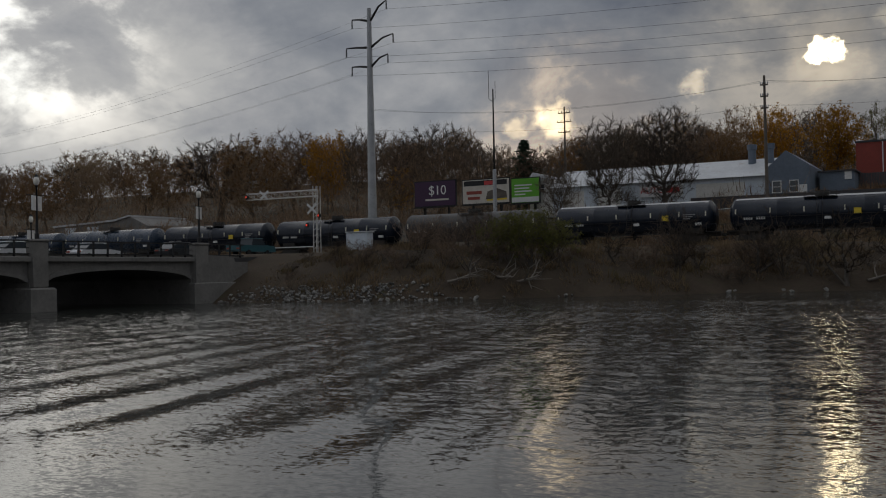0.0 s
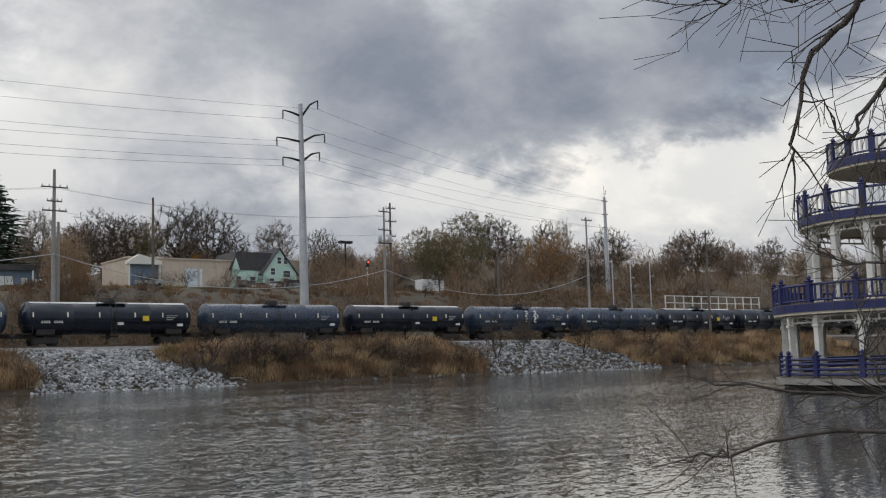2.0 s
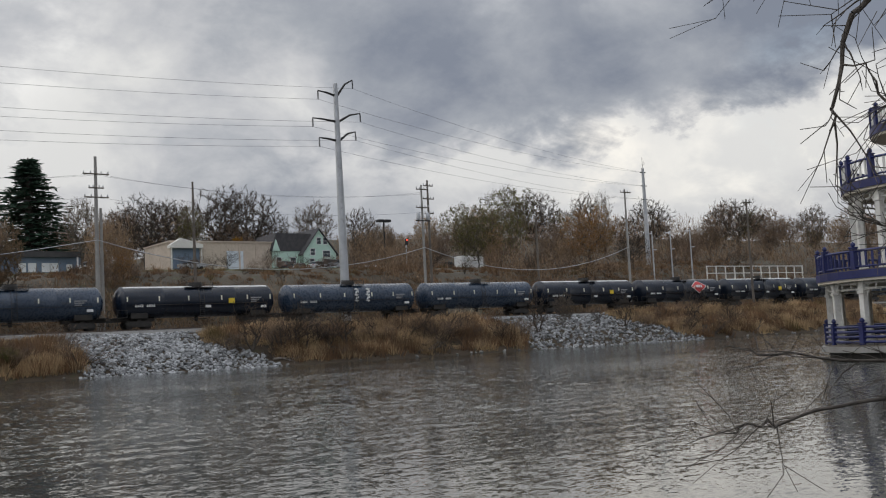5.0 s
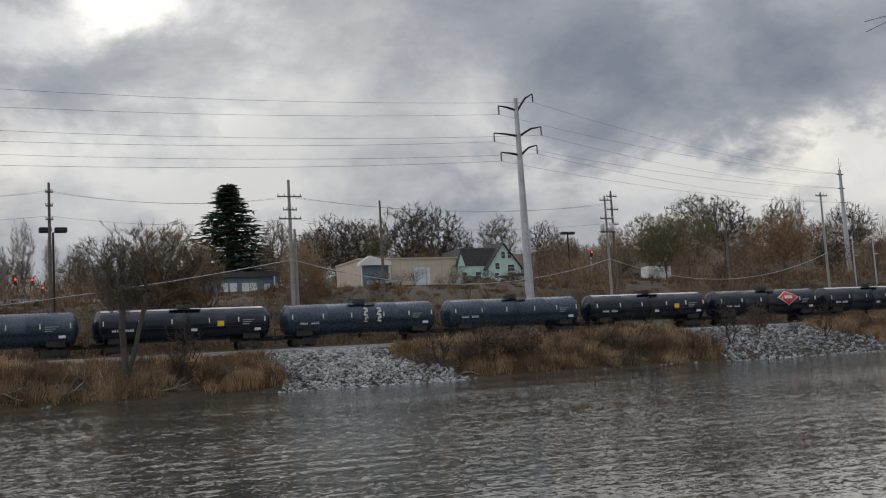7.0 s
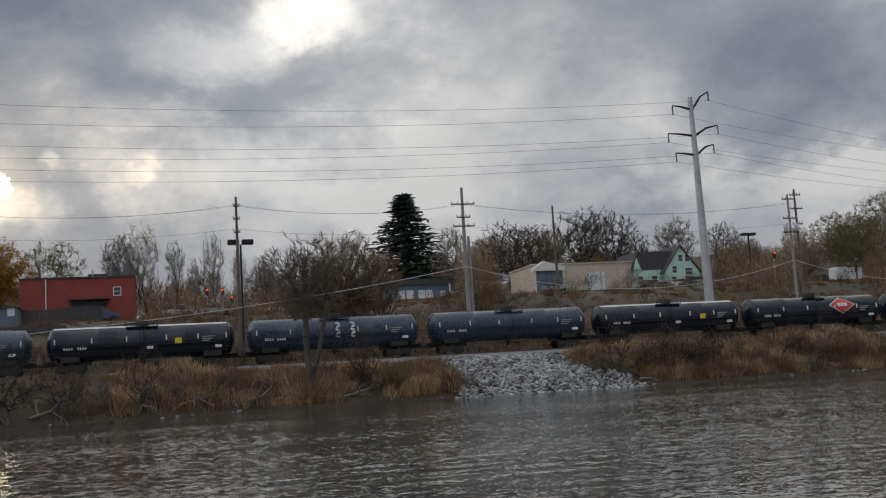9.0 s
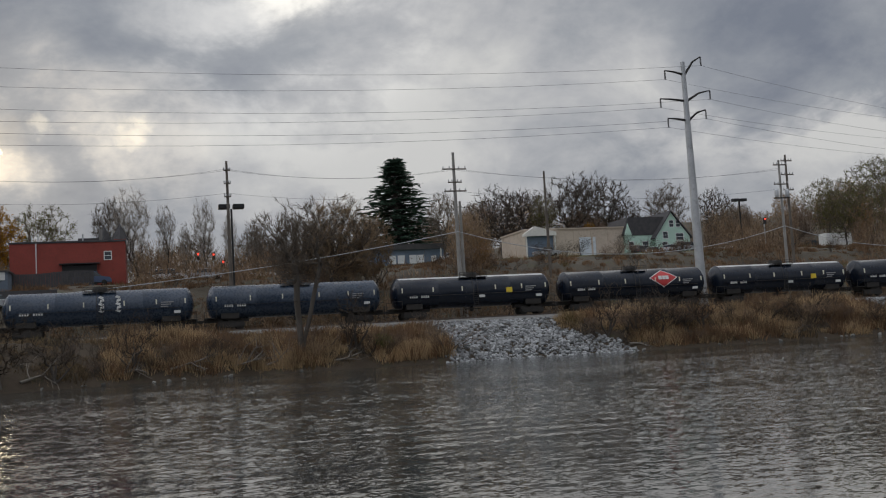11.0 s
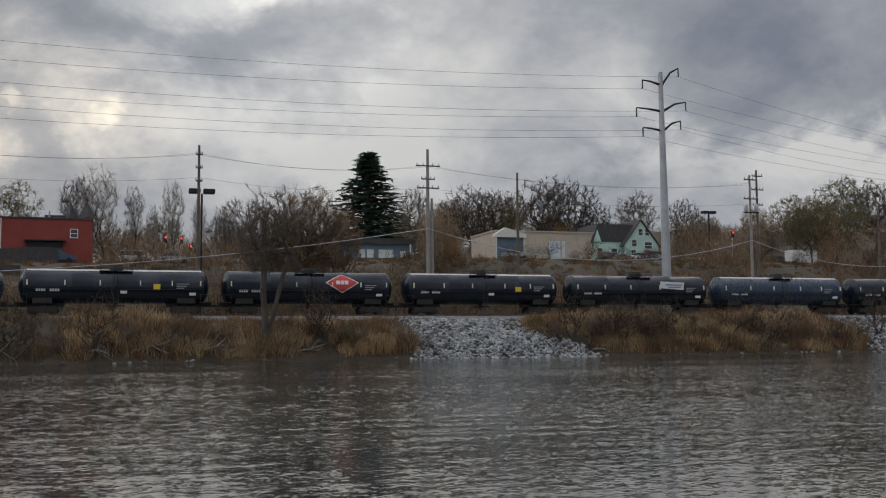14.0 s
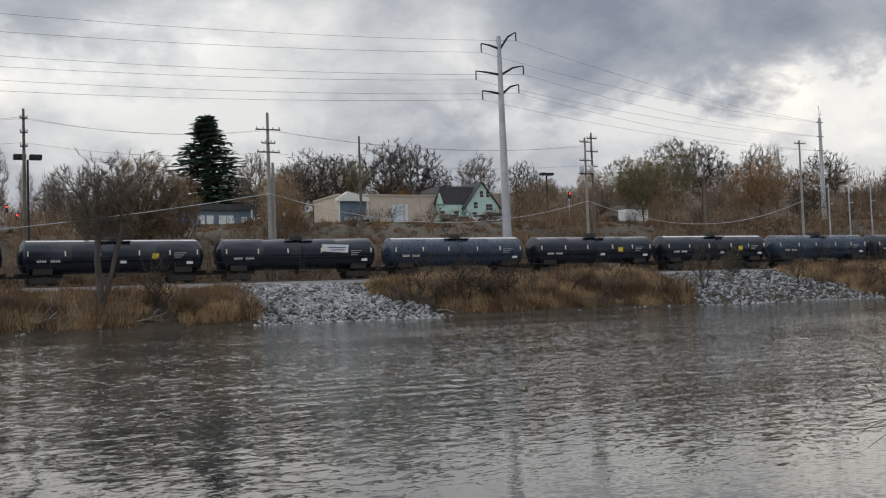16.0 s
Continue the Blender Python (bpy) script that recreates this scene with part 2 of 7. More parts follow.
def water_material():
    m = bpy.data.materials.new("river_water")
    m.use_nodes = True
    k = Nodes(m.node_tree)
    pos = k.add("ShaderNodeTexCoord").outputs["Object"]
    def stretched(sx, sy, turn):
        return k.add("ShaderNodeMapping", {"Vector": pos, "Scale": (sx, sy, 1), "Rotation": (0, 0, radians(turn))}).outputs[0]
    def tilt(vec, detail, sx, sy):
        """Slopes of the finest ripples, as a vector lying in the surface."""
        c = k.add("ShaderNodeTexNoise", {"Vector": vec, "Scale": 1.0, "Detail": detail, "Roughness": 0.6, "Distortion": 0.3}).outputs["Color"]
        c = k.add("ShaderNodeVectorMath", {0: c, 1: (0.5, 0.5, 0.5)}, operation="SUBTRACT").outputs[0]
        return k.add("ShaderNodeVectorMath", {0: c, 1: (sx, sy, 0.0)}, operation="MULTIPLY").outputs[0]
    def plus(a, b):
        return k.add("ShaderNodeVectorMath", {0: a, 1: b}, operation="ADD").outputs[0]
    calm = k.span(k.noise(stretched(0.02, 0.07, 10), 1.0, 4, 0.6), 0.36, 0.64, 0.45, 1.0)
    slopes = plus(tilt(stretched(5.5, 8.5, 14), 4.0, 0.24, 0.42), tilt(stretched(15.0, 22.0, -10), 2.0, 0.26, 0.44))
    # short steep wavelets out on the open river
    out = k.span(k.add("ShaderNodeSeparateXYZ", {0: pos}).outputs[1], 14.0, 36.0)
    chop = tilt(stretched(3.6, 2.2, 5), 4.0, 0.16, 0.62)
    slopes = plus(slopes, k.add("ShaderNodeVectorMath", {0: chop, "Scale": out}, operation="SCALE").outputs[0])
    # the water lies calmer under the near bank
    lee = k.span(k.add("ShaderNodeSeparateXYZ", {0: pos}).outputs[1], 8.0, 24.0, 0.5, 1.25)
    slopes = k.add("ShaderNodeVectorMath", {0: slopes, "Scale": k.math("MULTIPLY", calm, lee)}, operation="SCALE").outputs[0]
    face = k.add("ShaderNodeNewGeometry").outputs["Normal"]
    b_ = k.add("ShaderNodeVectorMath", {0: plus(slopes, face)}, operation="NORMALIZE")
    mud = k.mix(k.noise(stretched(0.05, 0.15, 10), 1.0, 4), (0.022, 0.024, 0.022), (0.038, 0.041, 0.037))
    p = k.add("ShaderNodeBsdfPrincipled", {"Base Color": mud, "Roughness": 0.07, "IOR": 1.333, "Normal": b_.outputs[0]})
    k.tree.links.new(p.outputs[0], k.add("ShaderNodeOutputMaterial").inputs[0])
    return m


WATER = water_material()
M_SOIL = surface("bank_soil", (0.042, 0.032, 0.023), (0.078, 0.060, 0.043), 0.35, 0.95, bump=0.6, dist=0.12, stain=(0.06, 0.065, 0.03), spec=0.12)
M_GRASS = surface("rough_grass", (0.045, 0.038, 0.026), (0.085, 0.067, 0.044), 0.12, 0.95, bump=0.8, dist=0.15, stain=(0.06, 0.09, 0.03))
M_BALLAST = surface("ballast", (0.17, 0.16, 0.15), (0.30, 0.29, 0.27), 1.2, 0.95, bump=1.0, bump_scale=9, dist=0.08, stain=(0.11, 0.10, 0.09))
M_ROCK = surface("riprap_stone", (0.11, 0.113, 0.113), (0.40, 0.405, 0.405), 0.9, 0.85, bump=0.5, dist=0.05, stain=(0.14, 0.13, 0.115), vary=0.08, island=True)
M_DARKROCK = surface("old_riprap", (0.13, 0.125, 0.115), (0.26, 0.25, 0.23), 0.9, 0.9, bump=0.5, dist=0.05, stain=(0.08, 0.075, 0.05), vary=0.08, island=True)
M_ASPHALT = surface("asphalt", (0.04, 0.04, 0.042), (0.065, 0.065, 0.065), 0.6, 0.9, bump=0.3, dist=0.02)
M_CONCRETE = surface("weathered_concrete", (0.13, 0.125, 0.115), (0.23, 0.22, 0.205), 0.5, 0.9, bump=0.3, dist=0.03, stain=(0.10, 0.095, 0.085))
M_TANKBLACK = surface("black_tank_paint", (0.006, 0.010, 0.019), (0.011, 0.016, 0.027), 0.5, 0.22, bump=0.05, dist=0.02, stain=(0.02, 0.019, 0.018), spec=0.4)
M_TANKGREY = surface("faded_blue_grey_tank_paint", (0.018, 0.031, 0.054), (0.031, 0.049, 0.078), 0.5, 0.28, bump=0.05, dist=0.02, stain=(0.028, 0.03, 0.033), spec=0.5)
M_TANKBROWN = surface("dull_brown_tank_paint", (0.040, 0.036, 0.034), (0.065, 0.058, 0.052), 0.5, 0.5, bump=0.06, dist=0.02, stain=(0.03, 0.05, 0.04))
M_DUST = surface("pale_tank_dust", (0.38, 0.38, 0.375), (0.58, 0.58, 0.57), 0.6, 0.45, bump=0.05, dist=0.02, stain=(0.08, 0.08, 0.08))
M_LAWN = surface("lawn", (0.06, 0.085, 0.025), (0.11, 0.125, 0.045), 0.2, 0.95, bump=0.6, dist=0.1, stain=(0.12, 0.10, 0.05))
M_STEEL = surface("grimy_steel", (0.022, 0.021, 0.020), (0.05, 0.045, 0.04), 2.0, 0.7, 0.3, bump=0.2, dist=0.01)
M_RAIL = surface("rail_steel", (0.10, 0.075, 0.06), (0.2, 0.17, 0.15), 2.0, 0.4, 0.8, bump=0.1)
M_WOODPOLE = surface("weathered_pole_wood", (0.085, 0.07, 0.058), (0.17, 0.145, 0.12), 0.8, 0.9, bump=0.4, dist=0.02)
M_GALV = surface("galvanised_steel", (0.36, 0.37, 0.38), (0.50, 0.51, 0.52), 0.7, 0.55, 0.5, bump=0.1, dist=0.01, stain=(0.22, 0.21, 0.2))
M_WIRE = plain("cable", (0.03, 0.03, 0.032), 0.6)
M_BARK = surface("bark", (0.05, 0.042, 0.036), (0.10, 0.085, 0.07), 1.0, 0.95, bump=0.7, dist=0.04)
M_WHITE = plain("white_paint", (0.72, 0.72, 0.70), 0.5)
M_YELLOW = plain("yellow_placard", (0.75, 0.55, 0.04), 0.5)
M_REFLECT = plain("cream_reflective_tape", (0.80, 0.76, 0.62), 0.4)
M_RED = plain("red_paint", (0.55, 0.05, 0.05), 0.5)


# ---------------------------------------------------------------- mesh helpers
class Shape:
    """Collects vertices and faces for one mesh."""

    def __init__(self):
        self.v, self.f = [], []

    def box(self, x0, x1, y0, y1, z0, z1, m=None, chamfer=0.0):
        k = len(self.v)
        c = min(chamfer, (x1 - x0) * 0.4, (y1 - y0) * 0.4, (z1 - z0) * 0.4)
        if c <= 0:
            pts = [(x, y, z) for z in (z0, z1) for x, y in ((x0, y0), (x1, y0), (x1, y1), (x0, y1))]
            faces = [(3, 2, 1, 0), (4, 5, 6, 7), (0, 1, 5, 4), (1, 2, 6, 5), (2, 3, 7, 6), (3, 0, 4, 7)]
        else:
            pts = []
            for z, i in ((z0, c), (z0 + c, 0), (z1 - c, 0), (z1, c)):
                pts += [(x0 + i, y0 + i, z), (x1 - i, y0 + i, z), (x1 - i, y1 - i, z), (x0 + i, y1 - i, z)]
            faces = [(3, 2, 1, 0), (12, 13, 14, 15)]
            for r in range(3):
                for q in range(4):
                    faces.append((r * 4 + q, r * 4 + (q + 1) % 4, r * 4 + 4 + (q + 1) % 4, r * 4 + 4 + q))
        self.v += [tuple(m @ Vector(p)) for p in pts] if m else pts
        self.f += [tuple(i + k for i in face) for face in faces]
        return self

    def tube(self, a, b, r0, r1=None, sides=8, caps=True):
        a, b = Vector(a), Vector(b)
        r1 = r0 if r1 is None else r1
        q = (b - a).to_track_quat("Z", "Y").to_matrix()
        k = len(self.v)
        for p, r in ((a, r0), (b, r1)):
            for i in range(sides):
                t = 2 * math.pi * i / sides
                self.v.append(tuple(p + q @ Vector((r * math.cos(t), r * math.sin(t), 0))))
        for i in range(sides):
            j = (i + 1) % sides
            self.f.append((k + i, k + j, k + sides + j, k + sides + i))
        if caps:
            self.f.append(tuple(k + i for i in reversed(range(sides))))
            self.f.append(tuple(k + sides + i for i in range(sides)))
        return self

    def path(self, pts, r, sides=6):
        for a, b in zip(pts, pts[1:]):
            self.tube(a, b, r, r, sides, False)
        return self

    def lathe(self, rings, sides=24, axis="X", centre=(0, 0, 0)):
        """Rings of (place along the axis, radius), first and last close to a point."""
        k, c = len(self.v), Vector(centre)
        for s, r in rings:
            for i in range(sides):
                t = 2 * math.pi * i / sides
                p = (s, r * math.cos(t), r * math.sin(t)) if axis == "X" else (r * math.cos(t), r * math.sin(t), s)
                self.v.append(tuple(c + Vector(p)))
        for j in range(len(rings) - 1):
            for i in range(sides):
                q = (i + 1) % sides
                self.f.append((k + j * sides + i, k + j * sides + q, k + (j + 1) * sides + q, k + (j + 1) * sides + i))
        self.f.append(tuple(k + i for i in reversed(range(sides))))
        self.f.append(tuple(k + (len(rings) - 1) * sides + i for i in range(sides)))
        return self

    def prism(self, outline, y0, y1):
        """An outline in x and z, carried from y0 to y1."""
        k, c = len(self.v), len(outline)
        self.v += [(x, y0, z) for x, z in outline] + [(x, y1, z) for x, z in outline]
        self.f.append(tuple(k + i for i in range(c)))
        self.f.append(tuple(k + c + i for i in reversed(range(c))))
        for i in range(c):
            j = (i + 1) % c
            self.f.append((k + j, k + i, k + c + i, k + c + j))
        return self

    def quad(self, *pts):
        k = len(self.v)
        self.v += [tuple(p) for p in pts]
        self.f.append(tuple(range(k, k + len(pts))))
        return self

    def mesh(self, name, material, smooth=False, fix=True):
        me = bpy.data.meshes.new(name)
        me.from_pydata(self.v, [], self.f)
        if fix:
            bm = bmesh.new()
            bm.from_mesh(me)
            bmesh.ops.recalc_face_normals(bm, faces=bm.faces)
            bm.to_mesh(me)
            bm.free()
        if smooth:
            me.polygons.foreach_set("use_smooth", [True] * len(me.polygons))
            if smooth != "all":
                me.set_sharp_from_angle(angle=radians(38))
        me.materials.append(material)
        return me


def thing(name, label, category, m=None, group="", kind=""):
    ob = tagged(new(name), label, category, group, kind)
    ob.matrix_basis = m or Matrix()
    return ob


def part(name, shape, material, parent, label="", smooth=False, m=None, fix=True):
    data = shape if isinstance(shape, bpy.types.Mesh) else shape.mesh(name, material, smooth, fix)
    ob = new(name, data)
    ob.parent = parent
    if m:
        ob.matrix_basis = m
    return tagged(ob, label)


def solid(name, shape, material, label, category, smooth=False, kind="", group="", m=None, fix=True):
    ob = new(name, shape.mesh(name, material, smooth, fix))
    if m:
        ob.matrix_basis = m
    return tagged(ob, label, category, group, kind)


# ---------------------------------------------------------------- lie of the land
SHORE = [(-400, 50), (-120, 52), (-70, 56), (-50, 58), (-45, 59), (-39, 60), (-33, 62.5), (-27, 68.5), (-19, 74.5), (-10, 80), (-5, 83.5), (4, 86.5), (13, 89), (28, 88.0), (51, 87.0), (85, 86), (140, 86), (600, 86)]


def shore(x):
    xs, ys = zip(*SHORE)
    return float(np.interp(x, xs, ys))


HILL = [(109, 0), (113, 0.3), (120, 3.6), (128, 6.0), (138, 7.2), (160, 8.5), (200, 10.9), (260, 13.5), (330, 17), (420, 21), (600, 24), (900, 24)]
LOWER = [(-400, 0.7), (-60, 0.75), (-42, 0.95), (-20, 1.1), (15, 1.12), (43, 1.28), (75, 1.32), (107, 1.32), (125, 1.2), (150, 1.45), (300, 1.6)]


def land(x, y):
    """Height of the ground."""
    if y < 4:
        return 0.35 if y < 2.5 else 0.35 - (y - 2.5) * 1.2
    s = shore(x)
    wob = 0.25 * noise.noise((x * 0.13, y * 0.13, 0))
    if y < s:
        return max(-2.2, -(s - y) * 0.35)
    d, room = y - s, max(6.0, RAIL_Y - 4.6 - s)
    bed = RAIL_Z - 0.42
    rise = min(1.0, d / min(room, 9.5))
    z = (bed - 0.35) * (rise ** 0.8) + (0.25 * min(1, d / 3) + wob) * min(1, d / 2) * (1 if y < RAIL_Y - 6 else 0)
    if y > RAIL_Y - 4.6:
        z = bed - 0.35 + min(1, (y - RAIL_Y + 4.6) / 1.5) * 0.1
    if y > RAIL_Y + 5:
        a, b = zip(*HILL)
        p, q = zip(*LOWER)
        z = bed - 0.2 + float(np.interp(y, a, b)) * float(np.interp(x, p, q)) + (wob * 2 if y > 112 else 0)
        if x > 100 and y > 170:
            z += min(1, (x - 100) / 60) * min(1, (y - 170) / 100) * 9
        if x < -30 and y > 170:
            z += min(1, (-30 - x) / 60) * min(1, (y - 170) / 130) * 17
            z += min(1, max(0, -100 - x) / 160) * min(1, (y - 170) / 130) * 4
    return z


def build_ground():
    xs = list(np.arange(-70, 170, 2.5))
    xs = [-2500, -1200, -700, -450, -320, -240, -180, -140, -110, -90] + xs + [172, 180, 200, 230, 280, 350, 450, 650, 1200, 2500]
    ys = [-2500, -800, -200, -40, -5, 2.0, 2.8, 4, 10, 30] + list(np.arange(36, 44, 4)) + list(np.arange(44, 112, 1.25)) + list(np.arange(112, 150, 2.5)) + list(np.arange(150, 300, 10)) + [320, 350, 400, 480, 600, 900, 2500]
    s = Shape()
    s.v = [(x, y, land(x, y)) for y in ys for x in xs]
    w = len(xs)
    s.f = [(j * w + i, j * w + i + 1, (j + 1) * w + i + 1, (j + 1) * w + i) for j in range(len(ys) - 1) for i in range(w - 1)]
    g = solid("ground", s, M_SOIL, "brown river bank, rail bed and rough grassy hillside", "ground", "all", "structure", fix=False)
    g.data.materials.append(M_GRASS)
    g.data.materials.append(M_LAWN)
    for p in g.data.polygons:
        c = p.center
        if c.y > RAIL_Y + 9 or c.y < 3:
            p.material_index = 1
        if 52 < c.x < 84 and 136 < c.y < 190 or 28 < c.x <= 52 and 152 < c.y < 190:
            p.material_index = 2


def build_water():
    """A sheet of real wavelets: many small sine waves of random heading, and the long crests of a wake near the bridge."""
    r = np.random.RandomState(14)
    xs = np.arange(-60.0, 160.0, 0.27)
    ys = [8.0]
    while ys[-1] < 92.0:
        ys.append(ys[-1] + min(0.26, max(0.075, 0.0045 * ys[-1])))
    ys = np.array(ys)
    step = np.gradient(ys)[:, None]
    gx, gy = np.meshgrid(xs, ys)
    h = np.zeros_like(gx)
    open_river = np.clip((gy - 11.0) / 13.0, 0, 1) * np.clip((78.0 - gy) / 36.0, 0.12, 1)
    for i in range(60):
        # ripples everywhere, longer chop where the wind reaches the open river
        chop = i % 2
        lam = 0.62 * (2.6 ** r.uniform(0, 1)) if chop else 0.28 * (2.6 ** r.uniform(0, 1))
        head = radians(96 + r.normal() * (30 if chop else 40))
        kx, ky = 2 * math.pi / lam * math.cos(head), 2 * math.pi / lam * math.sin(head)
        keep = np.clip((2 * math.pi / max(abs(ky), 0.1) / step - 2.5) / 2.0, 0, 1) * min(1.0, max(0.0, (2 * math.pi / max(abs(kx), 0.1) / 0.27 - 2.5) / 2.0))
        bend = 1.0 * np.sin(gx * r.uniform(0.1, 0.5) + r.uniform(0, 6)) + 1.0 * np.sin(gy * r.uniform(0.1, 0.4) + r.uniform(0, 6))
        slope = CHOP_SLOPE * open_river if chop else RIPPLE_SLOPE
        h += keep * slope / math.sqrt(15) * lam / (2 * math.pi) * np.sin(kx * gx + ky * gy + bend + r.uniform(0, 6.283))
    gust = 0.72 + 0.2 * np.sin(gx * 0.09 + 0.5 * gy) * np.sin(gy * 0.17 + 1.0) + 0.28 * np.sin(gx * 0.031 - gy * 0.11 + 2.0)
    h *= np.clip(gust, 0.3, 1.2)
    west = np.clip((2.0 - gx) / 8.0, 0, 1) * np.clip((46.0 - gy) / 20.0, 0, 1)
    for lam, head, a in ((1.45, 10, 0.011), (1.8, 15, 0.014), (2.3, 6, 0.013), (1.2, 20, 0.006)):
        kx, ky = 2 * math.pi / lam * math.cos(radians(head)), 2 * math.pi / lam * math.sin(radians(head))
        h += a * west * np.sin(kx * gx + ky * gy + 1.6 * np.sin(gx * 0.11 + lam) + 1.2 * np.sin(gy * 0.16 - lam)) * (0.6 + 0.4 * np.sin(gx * 0.2 + gy * 0.13 * lam))
    rim = np.minimum(np.minimum(gx + 60, gx[0, -1] - gx), np.minimum(gy - 8, gy[-1, 0] - gy))
    h *= np.clip(rim / 2.0, 0, 1)
    nx, ny = len(xs), len(ys)
    idx = np.arange(nx * ny).reshape(ny, nx)
    quads = np.stack([idx[:-1, :-1], idx[:-1, 1:], idx[1:, 1:], idx[1:, :-1]], -1).reshape(-1, 4)
    xa, xb, ya, yb = xs[0], xs[-1], ys[0], ys[-1]
    outer = []
    for x0, x1, y0, y1 in ((-2500, xa, 2.6, 100), (xb, 2500, 2.6, 100), (xa, xb, 2.6, ya), (xa, xb, yb, 100)):
        outer += [(x0, y0, 0), (x1, y0, 0), (x1, y1, 0), (x0, y1, 0)]
    verts = np.concatenate([np.stack([gx, gy, h], -1).reshape(-1, 3), np.array(outer, float)])
    quads = np.concatenate([quads, np.arange(16).reshape(4, 4) + nx * ny])
    me = bpy.data.meshes.new("water")
    me.vertices.add(len(verts))
    me.vertices.foreach_set("co", verts.ravel())
    me.loops.add(quads.size)
    me.loops.foreach_set("vertex_index", quads.ravel())
    me.polygons.add(len(quads))
    me.polygons.foreach_set("loop_start", np.arange(0, quads.size, 4))
    me.update(calc_edges=True)
    me.polygons.foreach_set("use_smooth", [True] * len(quads))
    me.materials.append(WATER)
    return tagged(new("water", me), "dark rippled river water reflecting the cloudy sky", "river", kind="structure")


CHOP_SLOPE, RIPPLE_SLOPE = 0.03, 0.02
build_ground()
RIVER = build_water()


# ---------------------------------------------------------------- railway
def build_railway():
    road = thing("railway", "single railway line on pale crushed stone ballast", "railway", pose(0, RAIL_Y, 0), kind="structure")
    x0, x1, z = -260, 420, RAIL_Z
    s = Shape()
    xs = list(np.arange(x0, x1 + 1, 4))
    prof = [(-4.4, -0.62), (-3.2, -0.5), (-2.0, -0.17), (2.0, -0.17), (3.2, -0.5), (4.4, -0.62)]
    for x in xs:
        s.v += [(x, y + 0.12 * noise.noise((x * 0.4, y, 1)), z + h) for y, h in prof]
    k = len(prof)
    s.f = [(i * k + j, (i + 1) * k + j, (i + 1) * k + j + 1, i * k + j + 1) for i in range(len(xs) - 1) for j in range(k - 1)]
    part("ballast_bed", s, M_BALLAST, road, fix=False)
    for side in (-0.72, 0.72):
        r = Shape().box(x0, x1, side - 0.035, side + 0.035, z - 0.05, z).box(x0, x1, side - 0.02, side + 0.02, z - 0.15, z - 0.05).box(x0, x1, side - 0.07, side + 0.07, z - 0.17, z - 0.15)
        part("rail", r, M_RAIL, road)
    tie = Shape().box(-0.11, 0.11, -1.3, 1.3, -0.2, -0.15 + 0.02).mesh("tie", M_WOODPOLE)
    for i in range(300):
        part("tie", tie, None, road, m=pose(-45 + i * 0.55, 0, z))


